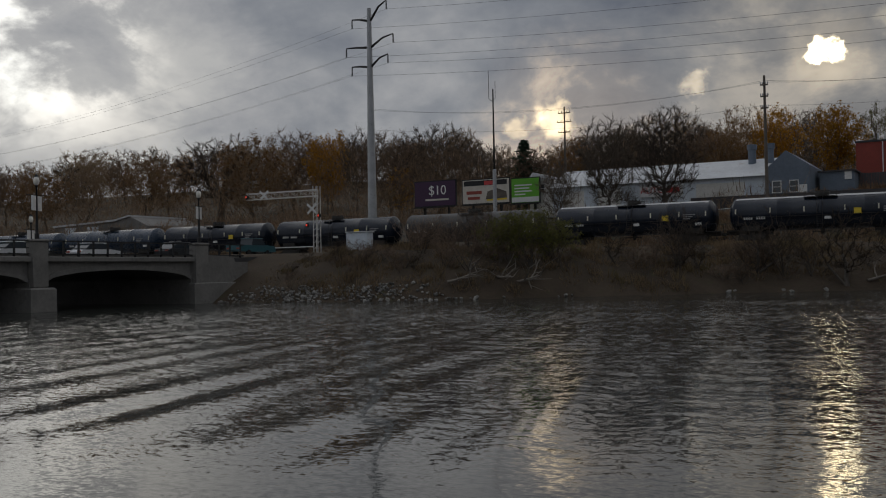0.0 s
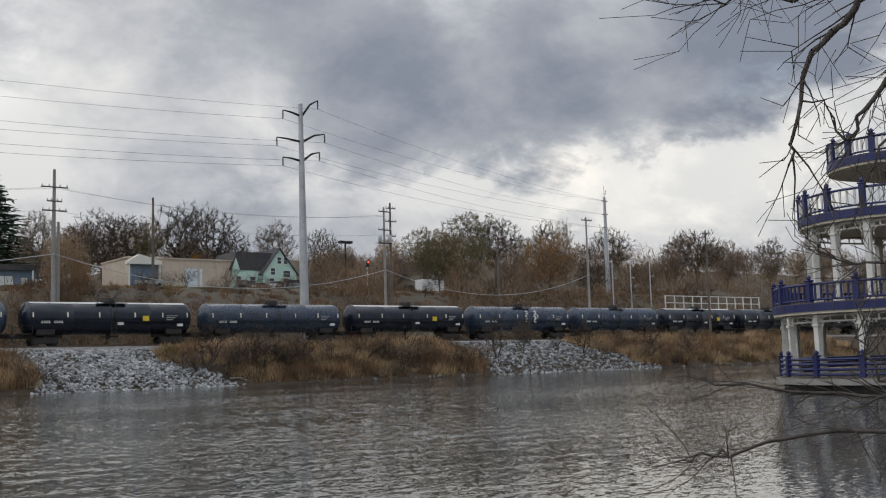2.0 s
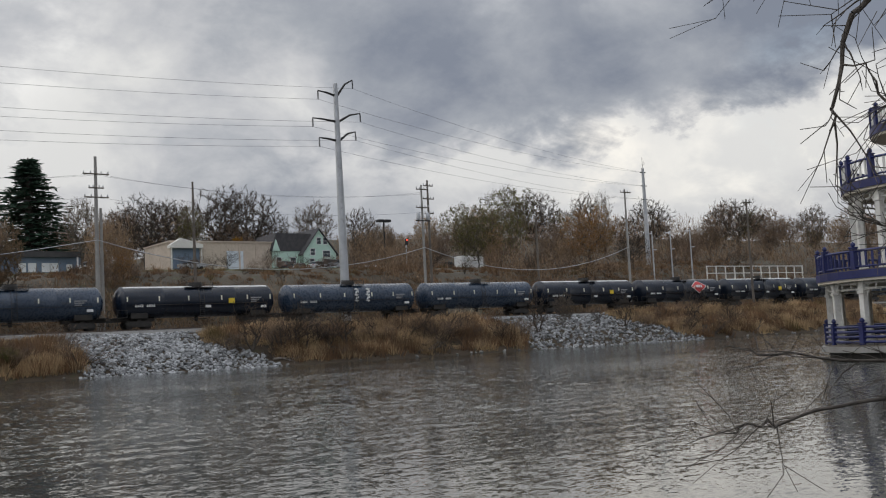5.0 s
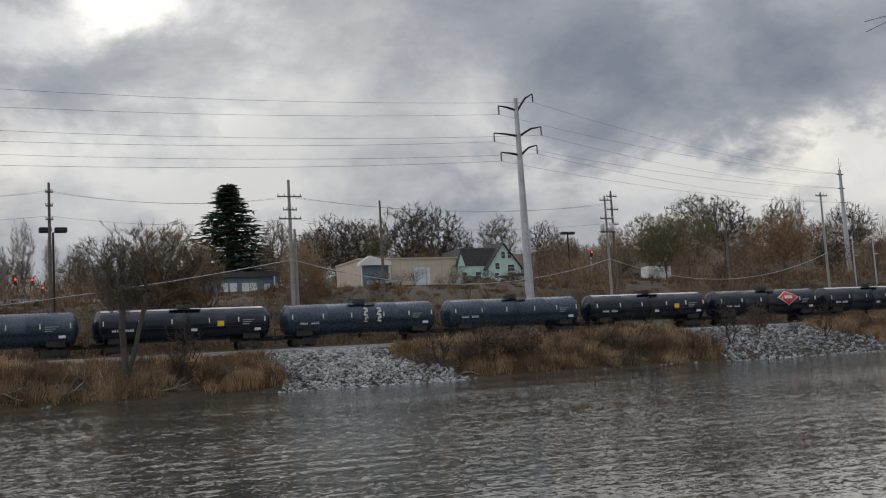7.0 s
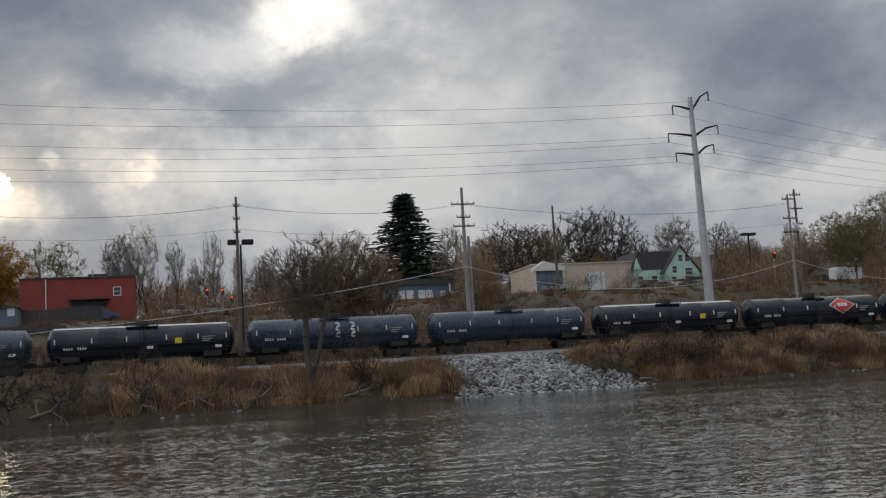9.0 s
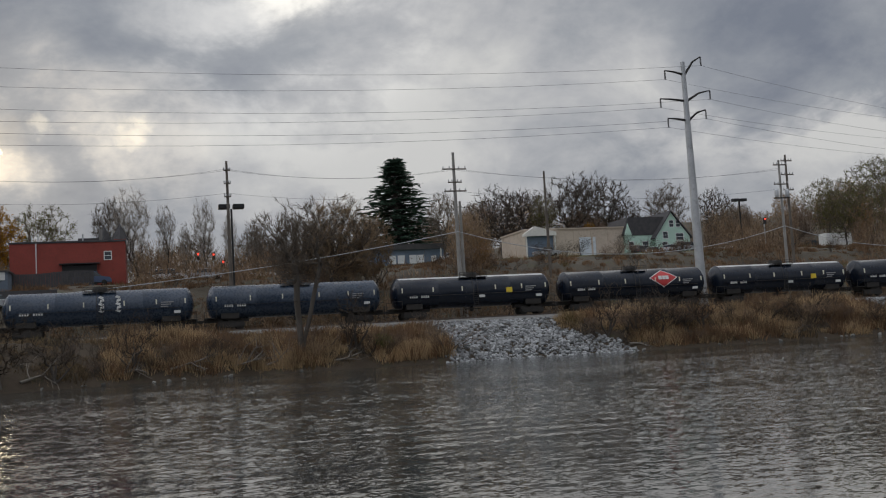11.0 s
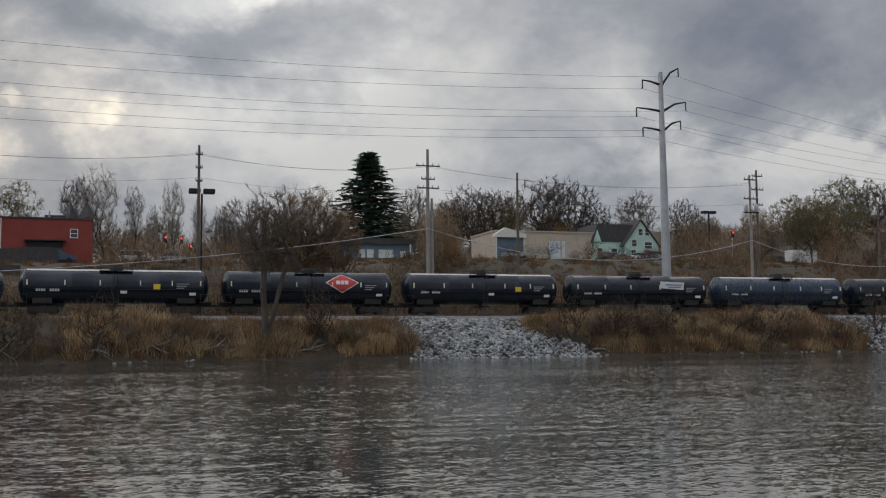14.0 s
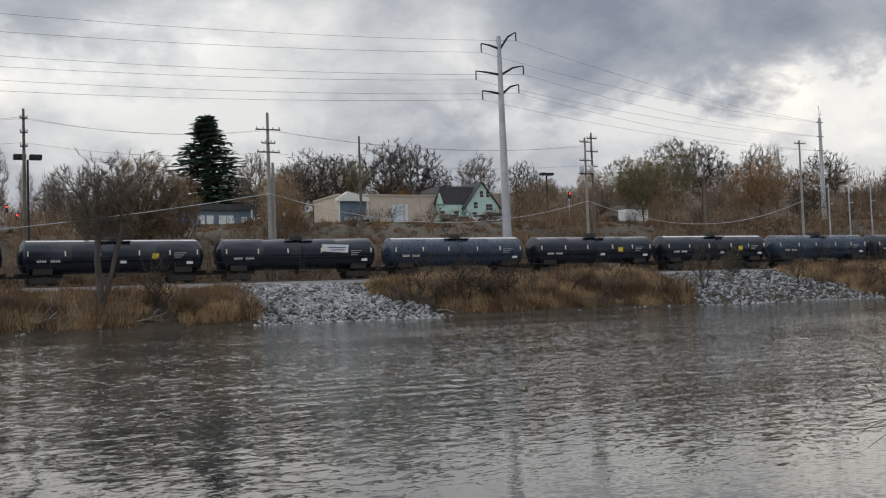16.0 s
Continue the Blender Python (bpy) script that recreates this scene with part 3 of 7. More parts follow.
def tank_car_meshes():
    """Meshes shared by all cars; the origin is on the rail top at the middle of the car."""
    k = {}
    r, zc, h = 1.62, 2.66, 7.98
    rings = [(-h - 0.62, 0.02), (-h - 0.60, 0.38), (-h - 0.5, 0.87), (-h - 0.32, 1.26), (-h - 0.12, 1.52), (-h, r)]
    rings += [(-h + 0.03, r + 0.012), (-h + 0.10, r + 0.012), (-h + 0.13, r)]
    for s in (-3.9, 0.0, 3.9):
        rings += [(s - 0.06, r), (s - 0.04, r + 0.010), (s + 0.04, r + 0.010), (s + 0.06, r)]
    rings += [(-a, b) for a, b in reversed(rings[:9])]
    for name, mat in (("black", M_TANKBLACK), ("grey", M_TANKGREY), ("brown", M_TANKBROWN)):
        k["tank_" + name] = Shape().lathe(rings, 32, "X", (0, 0, zc)).mesh("tank", mat, True)
    s = Shape()
    for x0_, x1_ in ((-7.85, -0.12), (0.12, 7.85)):
        b0 = len(s.v)
        for j in range(9):
            a = radians(-28 + 7 * j)
            s.v += [(x, (r + 0.014) * math.sin(a), zc + (r + 0.014) * math.cos(a)) for x in (x0_, x1_)]
        s.f += [(b0 + 2 * j, b0 + 2 * j + 1, b0 + 2 * j + 3, b0 + 2 * j + 2) for j in range(8)]
    k["dusty_top"] = s.mesh("dusty_top", M_DUST, "all", False)
    s = Shape().lathe([(4.2, 0.02), (4.2, 0.72), (4.5, 0.72), (4.62, 0.66), (4.66, 0.02)], 20, "Z")
    for a in range(8):
        s.tube((0.6 * math.cos(a * 0.785), 0.6 * math.sin(a * 0.785), 4.6), (0.6 * math.cos(a * 0.785), 0.6 * math.sin(a * 0.785), 4.72), 0.04, sides=6)
    k["manway"] = s.mesh("manway", M_STEEL, True)
    s = Shape().box(-1.5, 1.5, -1.15, -0.74, 4.12, 4.16).box(-1.5, 1.5, 0.74, 1.15, 4.12, 4.16)
    for x in (-1.45, 0, 1.45):
        for y in (-1.12, 1.12):
            s.tube((x, y, 4.0), (x, y, 4.62), 0.025, sides=5)
    for y in (-1.12, 1.12):
        for z in (4.4, 4.62):
            s.tube((-1.45, y, z), (1.45, y, z), 0.022, sides=5)
    k["platform"] = s.mesh("platform", M_STEEL)
    s = Shape()
    for y in (-1.62,):
        for x in (-0.25, 0.25):
            s.path([(x, y, 1.0), (x, y, 2.8), (x, y * 0.93, 3.5), (x, y * 0.72, 4.15)], 0.025, 5)
        k["rung"] = Shape().tube((-0.25, y, 0), (0.25, y, 0), 0.018, sides=5).mesh("rung", M_STEEL)
    k["ladder"] = s.mesh("ladder", M_STEEL)
    s = Shape().box(4.6, 8.9, -0.35, 0.35, 0.75, 1.18, chamfer=0.03)
    for e in (1,):
        a, b = sorted((e * 5.6, e * 7.3))
        s.box(a, b, -1.25, 1.25, 1.0, 1.62, chamfer=0.08)
        a, b = sorted((e * 7.7, e * 8.8))
        s.box(a, b, -1.45, 1.45, 1.12, 1.19)
        for y in (-1.45, 1.45):
            s.tube((e * 8.75, y, 0.45), (e * 8.75, y, 1.9), 0.03, sides=5)
            s.tube((e * 7.75, y, 1.19), (e * 7.75, y, 1.9), 0.025, sides=5)
            s.tube((e * 7.75, y, 1.9), (e * 8.75, y, 1.9), 0.025, sides=5)
            s.box(min(e * 8.5, e * 8.9), max(e * 8.5, e * 8.9), y - 0.1, y + 0.1, 0.42, 0.47)
    k["underframe"] = s.mesh("underframe", M_STEEL)
    s = Shape()
    for y in (-1.58,):
        s.tube((-7.2, y, 2.35), (7.2, y, 2.35), 0.025, sides=5)
        for x in (-7.2, -4.8, -2.4, 2.4, 4.8, 7.2):
            s.box(x - 0.03, x + 0.03, min(y, y * 0.93), max(y, y * 0.93), 2.32, 2.38)
    k["handrail"] = s.mesh("handrail", M_STEEL)
    k["reflector"] = Shape().box(-0.055, 0.055, -1.535, -1.40, 2.72, 3.2).mesh("reflector", M_REFLECT)
    s = Shape().lathe([(0.62, 0.02), (0.62, 0.16), (0.9, 0.2), (1.32, 0.3), (1.34, 0.02)], 12, "Z").tube((0.9, -0.5, 0.85), (-0.9, -0.5, 0.85), 0.06, sides=6)
    k["outlet"] = s.mesh("outlet_valve", M_STEEL, True)
    s = Shape()
    for y in (-1.0, 1.0):
        s.prism([(-1.25, 0.30), (-1.25, 0.60), (-0.5, 0.78), (0.5, 0.78), (1.25, 0.60), (1.25, 0.30), (0.5, 0.22), (-0.5, 0.22)], y - 0.08, y + 0.08)
    s.box(-0.2, 0.2, -1.0, 1.0, 0.45, 0.95)
    k["truck"] = s.mesh("truck", M_STEEL)
    s = Shape()
    for e in (-1, 1):
        y = e * 0.76
        q = Shape().lathe([(-0.07, 0.02), (-0.07, 0.42), (0.03, 0.43), (0.06, 0.46), (0.07, 0.44), (0.07, 0.02)], 20, "Z")
        m = Matrix.Translation((0, y, 0.43)) @ Matrix.Rotation(radians(90 * e), 4, "X")
        off = len(s.v)
        s.v += [tuple(m @ Vector(p)) for p in q.v]
        s.f += [tuple(i + off for i in face) for face in q.f]
    s.tube((0, -1.0, 0.43), (0, 1.0, 0.43), 0.09)
    k["wheelset"] = s.mesh("wheelset", M_STEEL, True)
    k["coupler"] = Shape().box(8.8, 9.05, -0.1, 0.1, 0.78, 0.98, chamfer=0.03).box(9.0, 9.22, -0.17, 0.17, 0.72, 1.02, chamfer=0.05).mesh("coupler", M_STEEL)
    k["yellow"] = Shape().box(-0.32, 0.32, -1.575, -1.42, -0.28, 0.28).mesh("placard", M_YELLOW)
    k["white_small"] = Shape().box(-0.3, 0.3, -1.572, -1.42, -0.13, 0.13).mesh("stencil_panel", M_WHITE)
    s = Shape()
    for i in range(4):
        s.box(-0.44 + i * 0.22, -0.44 + i * 0.22 + 0.15, -1.545, -1.45, -0.12, 0.12)
    k["lettering"] = s.mesh("lettering", M_WHITE)
    s = Shape()
    for row in range(3):
        s.box(-0.7, 0.5 - row * 0.25, -1.53, -1.45, -row * 0.2 - 0.05, -row * 0.2 + 0.04)
    k["small_lettering"] = s.mesh("lettering", plain("faded_lettering", (0.3, 0.3, 0.3), 0.7))
    def diamond(wide, high, rr, depth):
        s = Shape()
        rows_ = 12
        for j in range(rows_ + 1):
            t = -1 + 2 * j / rows_
            a, half = high * t, wide * (1 - abs(t))
            for q in (rr, rr - depth):
                s.v += [(-half - 0.001, -q * math.cos(a), q * math.sin(a)), (half + 0.001, -q * math.cos(a), q * math.sin(a))]
        for j in range(rows_):
            a, b = j * 4, j * 4 + 4
            s.f += [(a, a + 1, b + 1, b), (a + 2, b + 2, b + 3, a + 3), (a, b, b + 2, a + 2), (a + 1, a + 3, b + 3, b + 1)]
        return s
    k["diamond"] = diamond(1.55, 0.58, 1.655, 0.04).mesh("diamond_sign", M_RED)
    k["diamond_edge"] = diamond(1.72, 0.645, 1.635, 0.03).mesh("diamond_border", M_WHITE)
    k["diamond_bar"] = Shape().box(-0.62, -0.22, -1.58, -1.5, -0.2, 0.2).box(-0.14, 0.16, -1.58, -1.5, -0.2, 0.2).box(0.24, 0.6, -1.58, -1.5, -0.2, 0.2).mesh("diamond_mark", M_WHITE)
    k["sheet"] = Shape().prism([(-1.55, -0.25), (1.25, -0.42), (1.45, 0.40), (-1.45, 0.50)], -1.60, -1.40).mesh("white_sheet", M_WHITE)
    k["sheet_bars"] = Shape().box(-0.95, 1.1, -1.615, -1.59, 0.06, 0.17).box(-0.6, 0.95, -1.615, -1.59, -0.18, -0.08).mesh("lettering", plain("blue_print", (0.05, 0.12, 0.30), 0.6))
    k["painted_mark"] = Shape().prism([(-0.25, -0.10), (0.17, -0.13), (0.25, 0.10), (-0.12, 0.12)], -1.555, -1.45).mesh("painted_mark", M_WHITE)
    k["green_band"] = Shape().box(-5.6, 5.4, -1.48, -1.2, -0.35, 0.2).mesh("green_paint_band", plain("green_paint", (0.05, 0.13, 0.08), 0.6))
    # fittings on the side lie close to the shell
    for name in ("reflector", "yellow", "white_small", "lettering", "small_lettering", "sheet", "sheet_bars", "painted_mark", "green_band", "handrail", "ladder", "rung", "diamond_bar"):
        for q in k[name].vertices:
            q.co.y *= 1.082
    return k


CARS = []


def build_train():
    k = tank_car_meshes()
    looks = {-10: "grey", -9: "grey", -8: "black", -7: "black", -6: "brown", -5: "black", -4: "black", -3: "brown", -2: "grey", -1: "grey", 0: "black", 1: "grey", 2: "black", 3: "grey", 4: "grey", 5: "black", 6: "black", 7: "black", 8: "black", 9: "grey", 10: "black", 11: "black", 12: "grey", 13: "black", 14: "brown"}
    words = {"black": "glossy black", "grey": "faded blue-grey", "brown": "dull brown-black"}
    for i in range(-12, 16):
        tone = looks.get(i, "black")
        extra = {6: " with a red diamond sign", 8: " with a white sheet", 3: " with white painted marks", -3: " with a green band"}.get(i, " with a yellow placard" if tone == "black" else " with a top manway")
        car = thing("tank_car", words[tone] + " railway tank car" + extra, "tank car", group="cars of the freight train")
        part("tank", k["tank_" + tone], None, car)
        part("manway", k["manway"], None, car)
        if i in (-5, -4, 0, 2, 5, 7, 9, 11):
            part("dusty_top", k["dusty_top"], None, car, "pale dusty top of the tank")
        part("platform", k["platform"], None, car)
        for turn in (0, 180):
            ladder = part("ladder", k["ladder"], None, car, m=pose(0, 0, 0, 0, 0, turn))
            for q in range(9):
                part("rung", k["rung"], None, ladder, m=pose(0, 0, 1.1 + q * 0.21))
            part("underframe", k["underframe"], None, car, m=pose(0, 0, 0, 0, 0, turn))
            part("handrail", k["handrail"], None, car, m=pose(0, 0, 0, 0, 0, turn))
        part("outlet_valve", k["outlet"], None, car)
        for x in (-6.4, 6.4):
            truck = part("truck", k["truck"], None, car, m=pose(x, 0, 0))
            for w in (-0.9, 0.9):
                part("wheelset", k["wheelset"], None, truck, m=pose(w, 0, 0))
        part("coupler", k["coupler"], None, car)
        part("coupler", k["coupler"], None, car, m=pose(0, 0, 0, 0, 0, 180))
        for x in (-7.75, -4.5, -1.4, 2.2, 5.1, 7.75):
            part("reflector", k["reflector"], None, car, m=pose(x, 0, 0))
        for x in (-6.55, -5.35):
            part("lettering", k["lettering"], None, car, "white stencilled bars", m=pose(x, 0.0, 2.28))
        part("lettering", k["small_lettering"], None, car, m=pose(6.2, 0.0, 2.9))
        part("stencil_panel", k["white_small"], None, car, m=pose(7.0, 0.10, 1.95))
        if tone == "black":
            if i != 8 and i != 6:
                part("placard", k["yellow"], None, car, "yellow placard", m=pose(3.7 if i % 2 else 3.3, 0, 2.6))
                part("stencil_panel", k["white_small"], None, car, m=pose(0.7, 0.06, 2.1))
        if i == 6:
            part("diamond_sign", k["diamond"], None, car, "red diamond sign with white mark", m=pose(3.2, 0, 2.66, -18, 0, 0))
            part("diamond_border", k["diamond_edge"], None, car, "white border", m=pose(3.2, 0, 2.66, -18, 0, 0))
            part("diamond_mark", k["diamond_bar"], None, car, m=pose(3.2, 0, 2.66, -18, 0, 0))
        if i == 8:
            sheet = part("white_sheet", k["sheet"], None, car, "white sheet", m=pose(3.8, 0.03, 3.12))
            part("lettering", k["sheet_bars"], None, sheet, "blue printed bars")
        if i == 3:
            for x in (0.15, 1.65):
                for q in range(5):
                    part("painted_mark", k["painted_mark"], None, car, "white painted mark", m=pose(x + 0.06 * (q % 2), 0, 2.3 + q * 0.32, 0, 20 - 40 * (q % 2), 0))
        if i == -3:
            part("green_paint_band", k["green_band"], None, car, "green painted band", m=pose(0, 0, 1.95))
        CARS.append((car, FIRST_GAP + PITCH * (i + 0.5)))


build_railway()
build_train()


# ---------------------------------------------------------------- bridge and road
M_PALEWOOD = surface("pale_grey_pole_wood", (0.22, 0.21, 0.195), (0.34, 0.325, 0.30), 0.8, 0.9, bump=0.3, dist=0.02)
M_WHITETRIM = surface("white_boat_paint", (0.62, 0.60, 0.55), (0.74, 0.72, 0.67), 0.8, 0.5, bump=0.05, stain=(0.45, 0.42, 0.36))
M_BLUETRIM = surface("navy_boat_paint", (0.010, 0.014, 0.075), (0.017, 0.024, 0.12), 0.8, 0.45, bump=0.05)
M_CREAM = surface("cream_cabin_paint", (0.50, 0.45, 0.35), (0.60, 0.55, 0.45), 0.6, 0.6, bump=0.05)
M_DARKIRON = plain("dark_iron", (0.018, 0.019, 0.02), 0.5, 0.2)
M_GLOBE = plain("frosted_globe", (0.8, 0.78, 0.7), 0.3)
M_BRICKRED = surface("painted_red_wall", (0.22, 0.042, 0.03), (0.30, 0.058, 0.042), 0.4, 0.8, bump=0.15, dist=0.02, stain=(0.17, 0.04, 0.03))
M_SIDING = surface("blue_grey_siding", (0.11, 0.14, 0.18), (0.16, 0.195, 0.24), 0.5, 0.7, bump=0.1, dist=0.02)
M_PALEWALL = surface("pale_metal_wall", (0.54, 0.60, 0.67), (0.66, 0.71, 0.76), 0.4, 0.6, bump=0.1, dist=0.02, stain=(0.33, 0.32, 0.30))
M_ROOFWHITE = surface("pale_metal_roof", (0.46, 0.47, 0.48), (0.60, 0.61, 0.62), 0.3, 0.5, bump=0.1, dist=0.02, stain=(0.36, 0.30, 0.26))
M_TAN = surface("tan_block_wall", (0.46, 0.38, 0.30), (0.58, 0.49, 0.40), 0.3, 0.85, bump=0.15, dist=0.02, stain=(0.30, 0.25, 0.2))
M_GREENWALL = surface("mint_clapboard", (0.42, 0.60, 0.50), (0.52, 0.70, 0.60), 0.5, 0.7, bump=0.1, dist=0.02)
M_SHINGLE = surface("dark_shingle", (0.045, 0.045, 0.05), (0.085, 0.08, 0.08), 1.2, 0.9, bump=0.4, dist=0.02)
M_GLASS = plain("window_glass", (0.05, 0.06, 0.07), 0.08)
M_PURPLE = plain("purple_poster", (0.055, 0.02, 0.06), 0.6)
M_LIME = plain("green_poster", (0.13, 0.42, 0.03), 0.6)
M_POSTER = surface("cream_poster", (0.55, 0.50, 0.42), (0.66, 0.62, 0.55), 1.5, 0.6, bump=0.02)
M_BLACK = plain("black_rubber", (0.012, 0.012, 0.012), 0.8)
M_BLUE = surface("blue_wall", (0.12, 0.165, 0.23), (0.16, 0.21, 0.28), 0.5, 0.7, bump=0.05)
M_SIGNAL = plain("red_signal_lens", (1.0, 0.06, 0.03), 0.4, 0.0, 1.8)
M_BLIND = plain("pale_window_blind", (0.76, 0.77, 0.78), 0.15)
M_RUST = plain("rust_red", (0.30, 0.06, 0.04), 0.6)


def flat_text(words, size, material, parent, m):
    cu = bpy.data.curves.new("lettering", "FONT")
    cu.body, cu.size, cu.extrude, cu.align_x, cu.align_y = words, size, 0.01, "CENTER", "CENTER"
    cu.materials.append(material)
    ob = new("lettering", cu)
    ob.parent = parent
    ob.matrix_basis = m
    return ob


BR_X, BR_W, DECK = -50.9, 19.0, 3.32


def arch_side(y0, y1, x0, x1, parent):
    """One span: spandrel wall with an arched underside, carried across the bridge."""
    spring, crown, top, steps = 1.75, 2.48, DECK - 0.02, 18
    s = Shape()
    for i in range(steps + 1):
        t = i / steps
        y = y0 + (y1 - y0) * t
        z = spring + (crown - spring) * math.sqrt(max(0.0, 1 - (2 * t - 1) ** 2)) ** 1.15
        s.v += [(x0, y, z), (x0, y, top), (x1, y, top), (x1, y, z)]
    for i in range(steps):
        a, b = i * 4, i * 4 + 4
        s.f += [(a, b, b + 1, a + 1), (a + 1, b + 1, b + 2, a + 2), (a + 2, b + 2, b + 3, a + 3), (a + 3, b + 3, b, a)]
    s.f += [(0, 1, 2, 3), (steps * 4 + 3, steps * 4 + 2, steps * 4 + 1, steps * 4)]
    part("arch_span", s, M_CONCRETE, parent)
    lip = Shape()
    for i in range(steps):
        pts = []
        for q in (i, i + 1):
            t = q / steps
            pts.append((y0 + (y1 - y0) * t, spring + (crown - spring) * math.sqrt(max(0.0, 1 - (2 * t - 1) ** 2)) ** 1.15))
        (ya, za), (yb, zb) = pts
        k = len(lip.v)
        lip.v += [(x1 + e, y, z) for y, z in ((ya, za), (yb, zb)) for e in (0.0, 0.07)] + [(x1 + e, y, z + 0.28) for y, z in ((ya, za), (yb, zb)) for e in (0.0, 0.07)]
        lip.f += [(k, k + 1, k + 3, k + 2), (k + 4, k + 6, k + 7, k + 5), (k + 1, k + 5, k + 7, k + 3), (k, k + 2, k + 6, k + 4)]
    part("arch_ring", lip, M_CONCRETE, parent)


def build_bridge():
    b = thing("bridge", "low concrete arch bridge with railings over the river", "bridge", kind="structure")
    x0, x1 = BR_X - BR_W, BR_X
    for y0, y1 in ((43.4, 56.2), (29.4, 42.2), (15.4, 28.2), (1.4, 14.2)):
        arch_side(y0, y1, x0, x1 - 0.15, b)
    for y in (42.8, 28.8, 14.8):
        part("pier", Shape().box(x0 - 0.6, x1 + 0.55, y - 0.95, y + 0.95, -2.2, 1.45, chamfer=0.12).box(x0, x1, y - 0.6, y + 0.6, 1.45, 3.0), M_CONCRETE, b)
        part("pilaster", Shape().box(x1 - 0.3, x1 + 0.32, y - 0.55, y + 0.55, 1.45, 4.2, chamfer=0.06).box(x1 - 0.36, x1 + 0.38, y - 0.6, y + 0.6, 4.2, 4.36, chamfer=0.04), M_CONCRETE, b)
    part("abutment", Shape().box(x0, x1 - 0.1, 56.2, 62.5, -2.2, 3.0), M_CONCRETE, b)
    part("pilaster", Shape().box(x1 - 0.3, x1 + 0.32, 56.3, 57.6, -1.5, 4.2, chamfer=0.06).box(x1 - 0.36, x1 + 0.38, 56.25, 57.65, 4.2, 4.36, chamfer=0.04), M_CONCRETE, b)
    part("abutment_base", Shape().box(x1 - 0.2, x1 + 0.42, 56.0, 62.0, -2.2, 1.5, chamfer=0.05), M_CONCRETE, b)
    s = Shape()
    s.v = [(x1 - 0.35, 57.65, 0), (x1 + 0.05, 57.65, 0), (x1 + 0.05, 57.65, 3.5), (x1 - 0.35, 57.65, 3.5), (x1 - 0.35, 63.5, 0), (x1 + 0.05, 63.5, 0), (x1 + 0.05, 62.6, 0.7), (x1 - 0.35, 62.6, 0.7), (x1 - 0.35, 60.6, 3.4), (x1 + 0.05, 60.6, 3.4)]
    s.f = [(0, 3, 2, 1), (1, 2, 9, 6, 5), (0, 4, 7, 8, 3), (2, 3, 8, 9), (8, 7, 6, 9), (4, 5, 6, 7), (0, 1, 5, 4)]
    part("wing_wall", s, M_CONCRETE, b)
    part("deck_slab", Shape().box(x0 - 0.2, x1 + 0.18, -6, 57.6, DECK - 0.32, DECK, chamfer=0.04), M_CONCRETE, b)
    for x in (x0, x1 - 0.05):
        s = Shape().box(x - 0.05, x + 0.05, -6, 62, DECK + 0.92, DECK + 1.0).box(x - 0.04, x + 0.04, -6, 62, DECK + 0.14, DECK + 0.2).box(x - 0.03, x + 0.03, -6, 62, DECK + 0.5, DECK + 0.54)
        part("railing_bars", s, M_DARKIRON, b)
        post = Shape().box(-0.05, 0.05, -0.05, 0.05, DECK, DECK + 1.0).mesh("railing_post", M_DARKIRON)
        for i in range(44):
            part("railing_post", post, None, b, m=pose(x, 10 + i * 1.2, 0))
    for x in (x0 + 1.2, x1 - 1.2):
        part("kerb", Shape().box(x - 1.1, x + 1.1, -6, 62, DECK, DECK + 0.16), M_CONCRETE, b)
    s = Shape()
    ys = list(np.arange(-6, 132, 3))
    for y in ys:
        z = DECK + 0.01 + max(0, min(1, (y - 62) / 36)) * (RAIL_Z + 0.02 - DECK) + max(0, y - 108) * 0.08
        s.v += [(x0 + 2.3, y, z - 0.4), (x0 + 2.3, y, z), (x1 - 2.3, y, z), (x1 - 2.3, y, z - 0.4)]
    s.f = [(i * 4 + j, i * 4 + j + 1, i * 4 + j + 5, i * 4 + j + 4) for i in range(len(ys) - 1) for j in range(3)]
    road = solid("road", s, M_ASPHALT, "dark asphalt road over the bridge to the crossing", "road", kind="structure")
    for x in (x0 + BR_W / 2 - 0.12, x0 + BR_W / 2 + 0.12):
        part("centre_line", Shape().box(x - 0.05, x + 0.05, -6, 60, DECK + 0.012, DECK + 0.016), M_YELLOW, road)


def street_lamp(x, y, z):
    lamp = thing("street_lamp", "dark iron street lamp with globe and small white banners", "street lamp", pose(x, y, z), group="lamps along the bridge")
    part("post", Shape().lathe([(0, 0.14), (0.35, 0.14), (0.4, 0.09), (0.9, 0.075), (3.1, 0.05), (3.15, 0.09), (3.25, 0.09), (3.3, 0.02)], 10, "Z"), M_DARKIRON, lamp, smooth=True)
    part("globe", Shape().lathe([(3.25, 0.08), (3.33, 0.15), (3.5, 0.185), (3.68, 0.15), (3.76, 0.06)], 12, "Z"), M_GLOBE, lamp, "frosted white globe", True)
    part("finial", Shape().lathe([(3.74, 0.14), (3.8, 0.12), (3.94, 0.02)], 8, "Z"), M_DARKIRON, lamp)
    part("crossbar", Shape().box(-0.02, 0.02, -0.72, 0.72, 2.62, 2.66), M_DARKIRON, lamp)
    for e in (-1, 1):
        a, b_ = sorted((e * 0.1, e * 0.68))
        part("banner", Shape().box(-0.012, 0.012, a, b_, 1.72, 2.6), M_WHITE, lamp, "white banner", m=pose(0, 0, 0, 0, 0, 25))


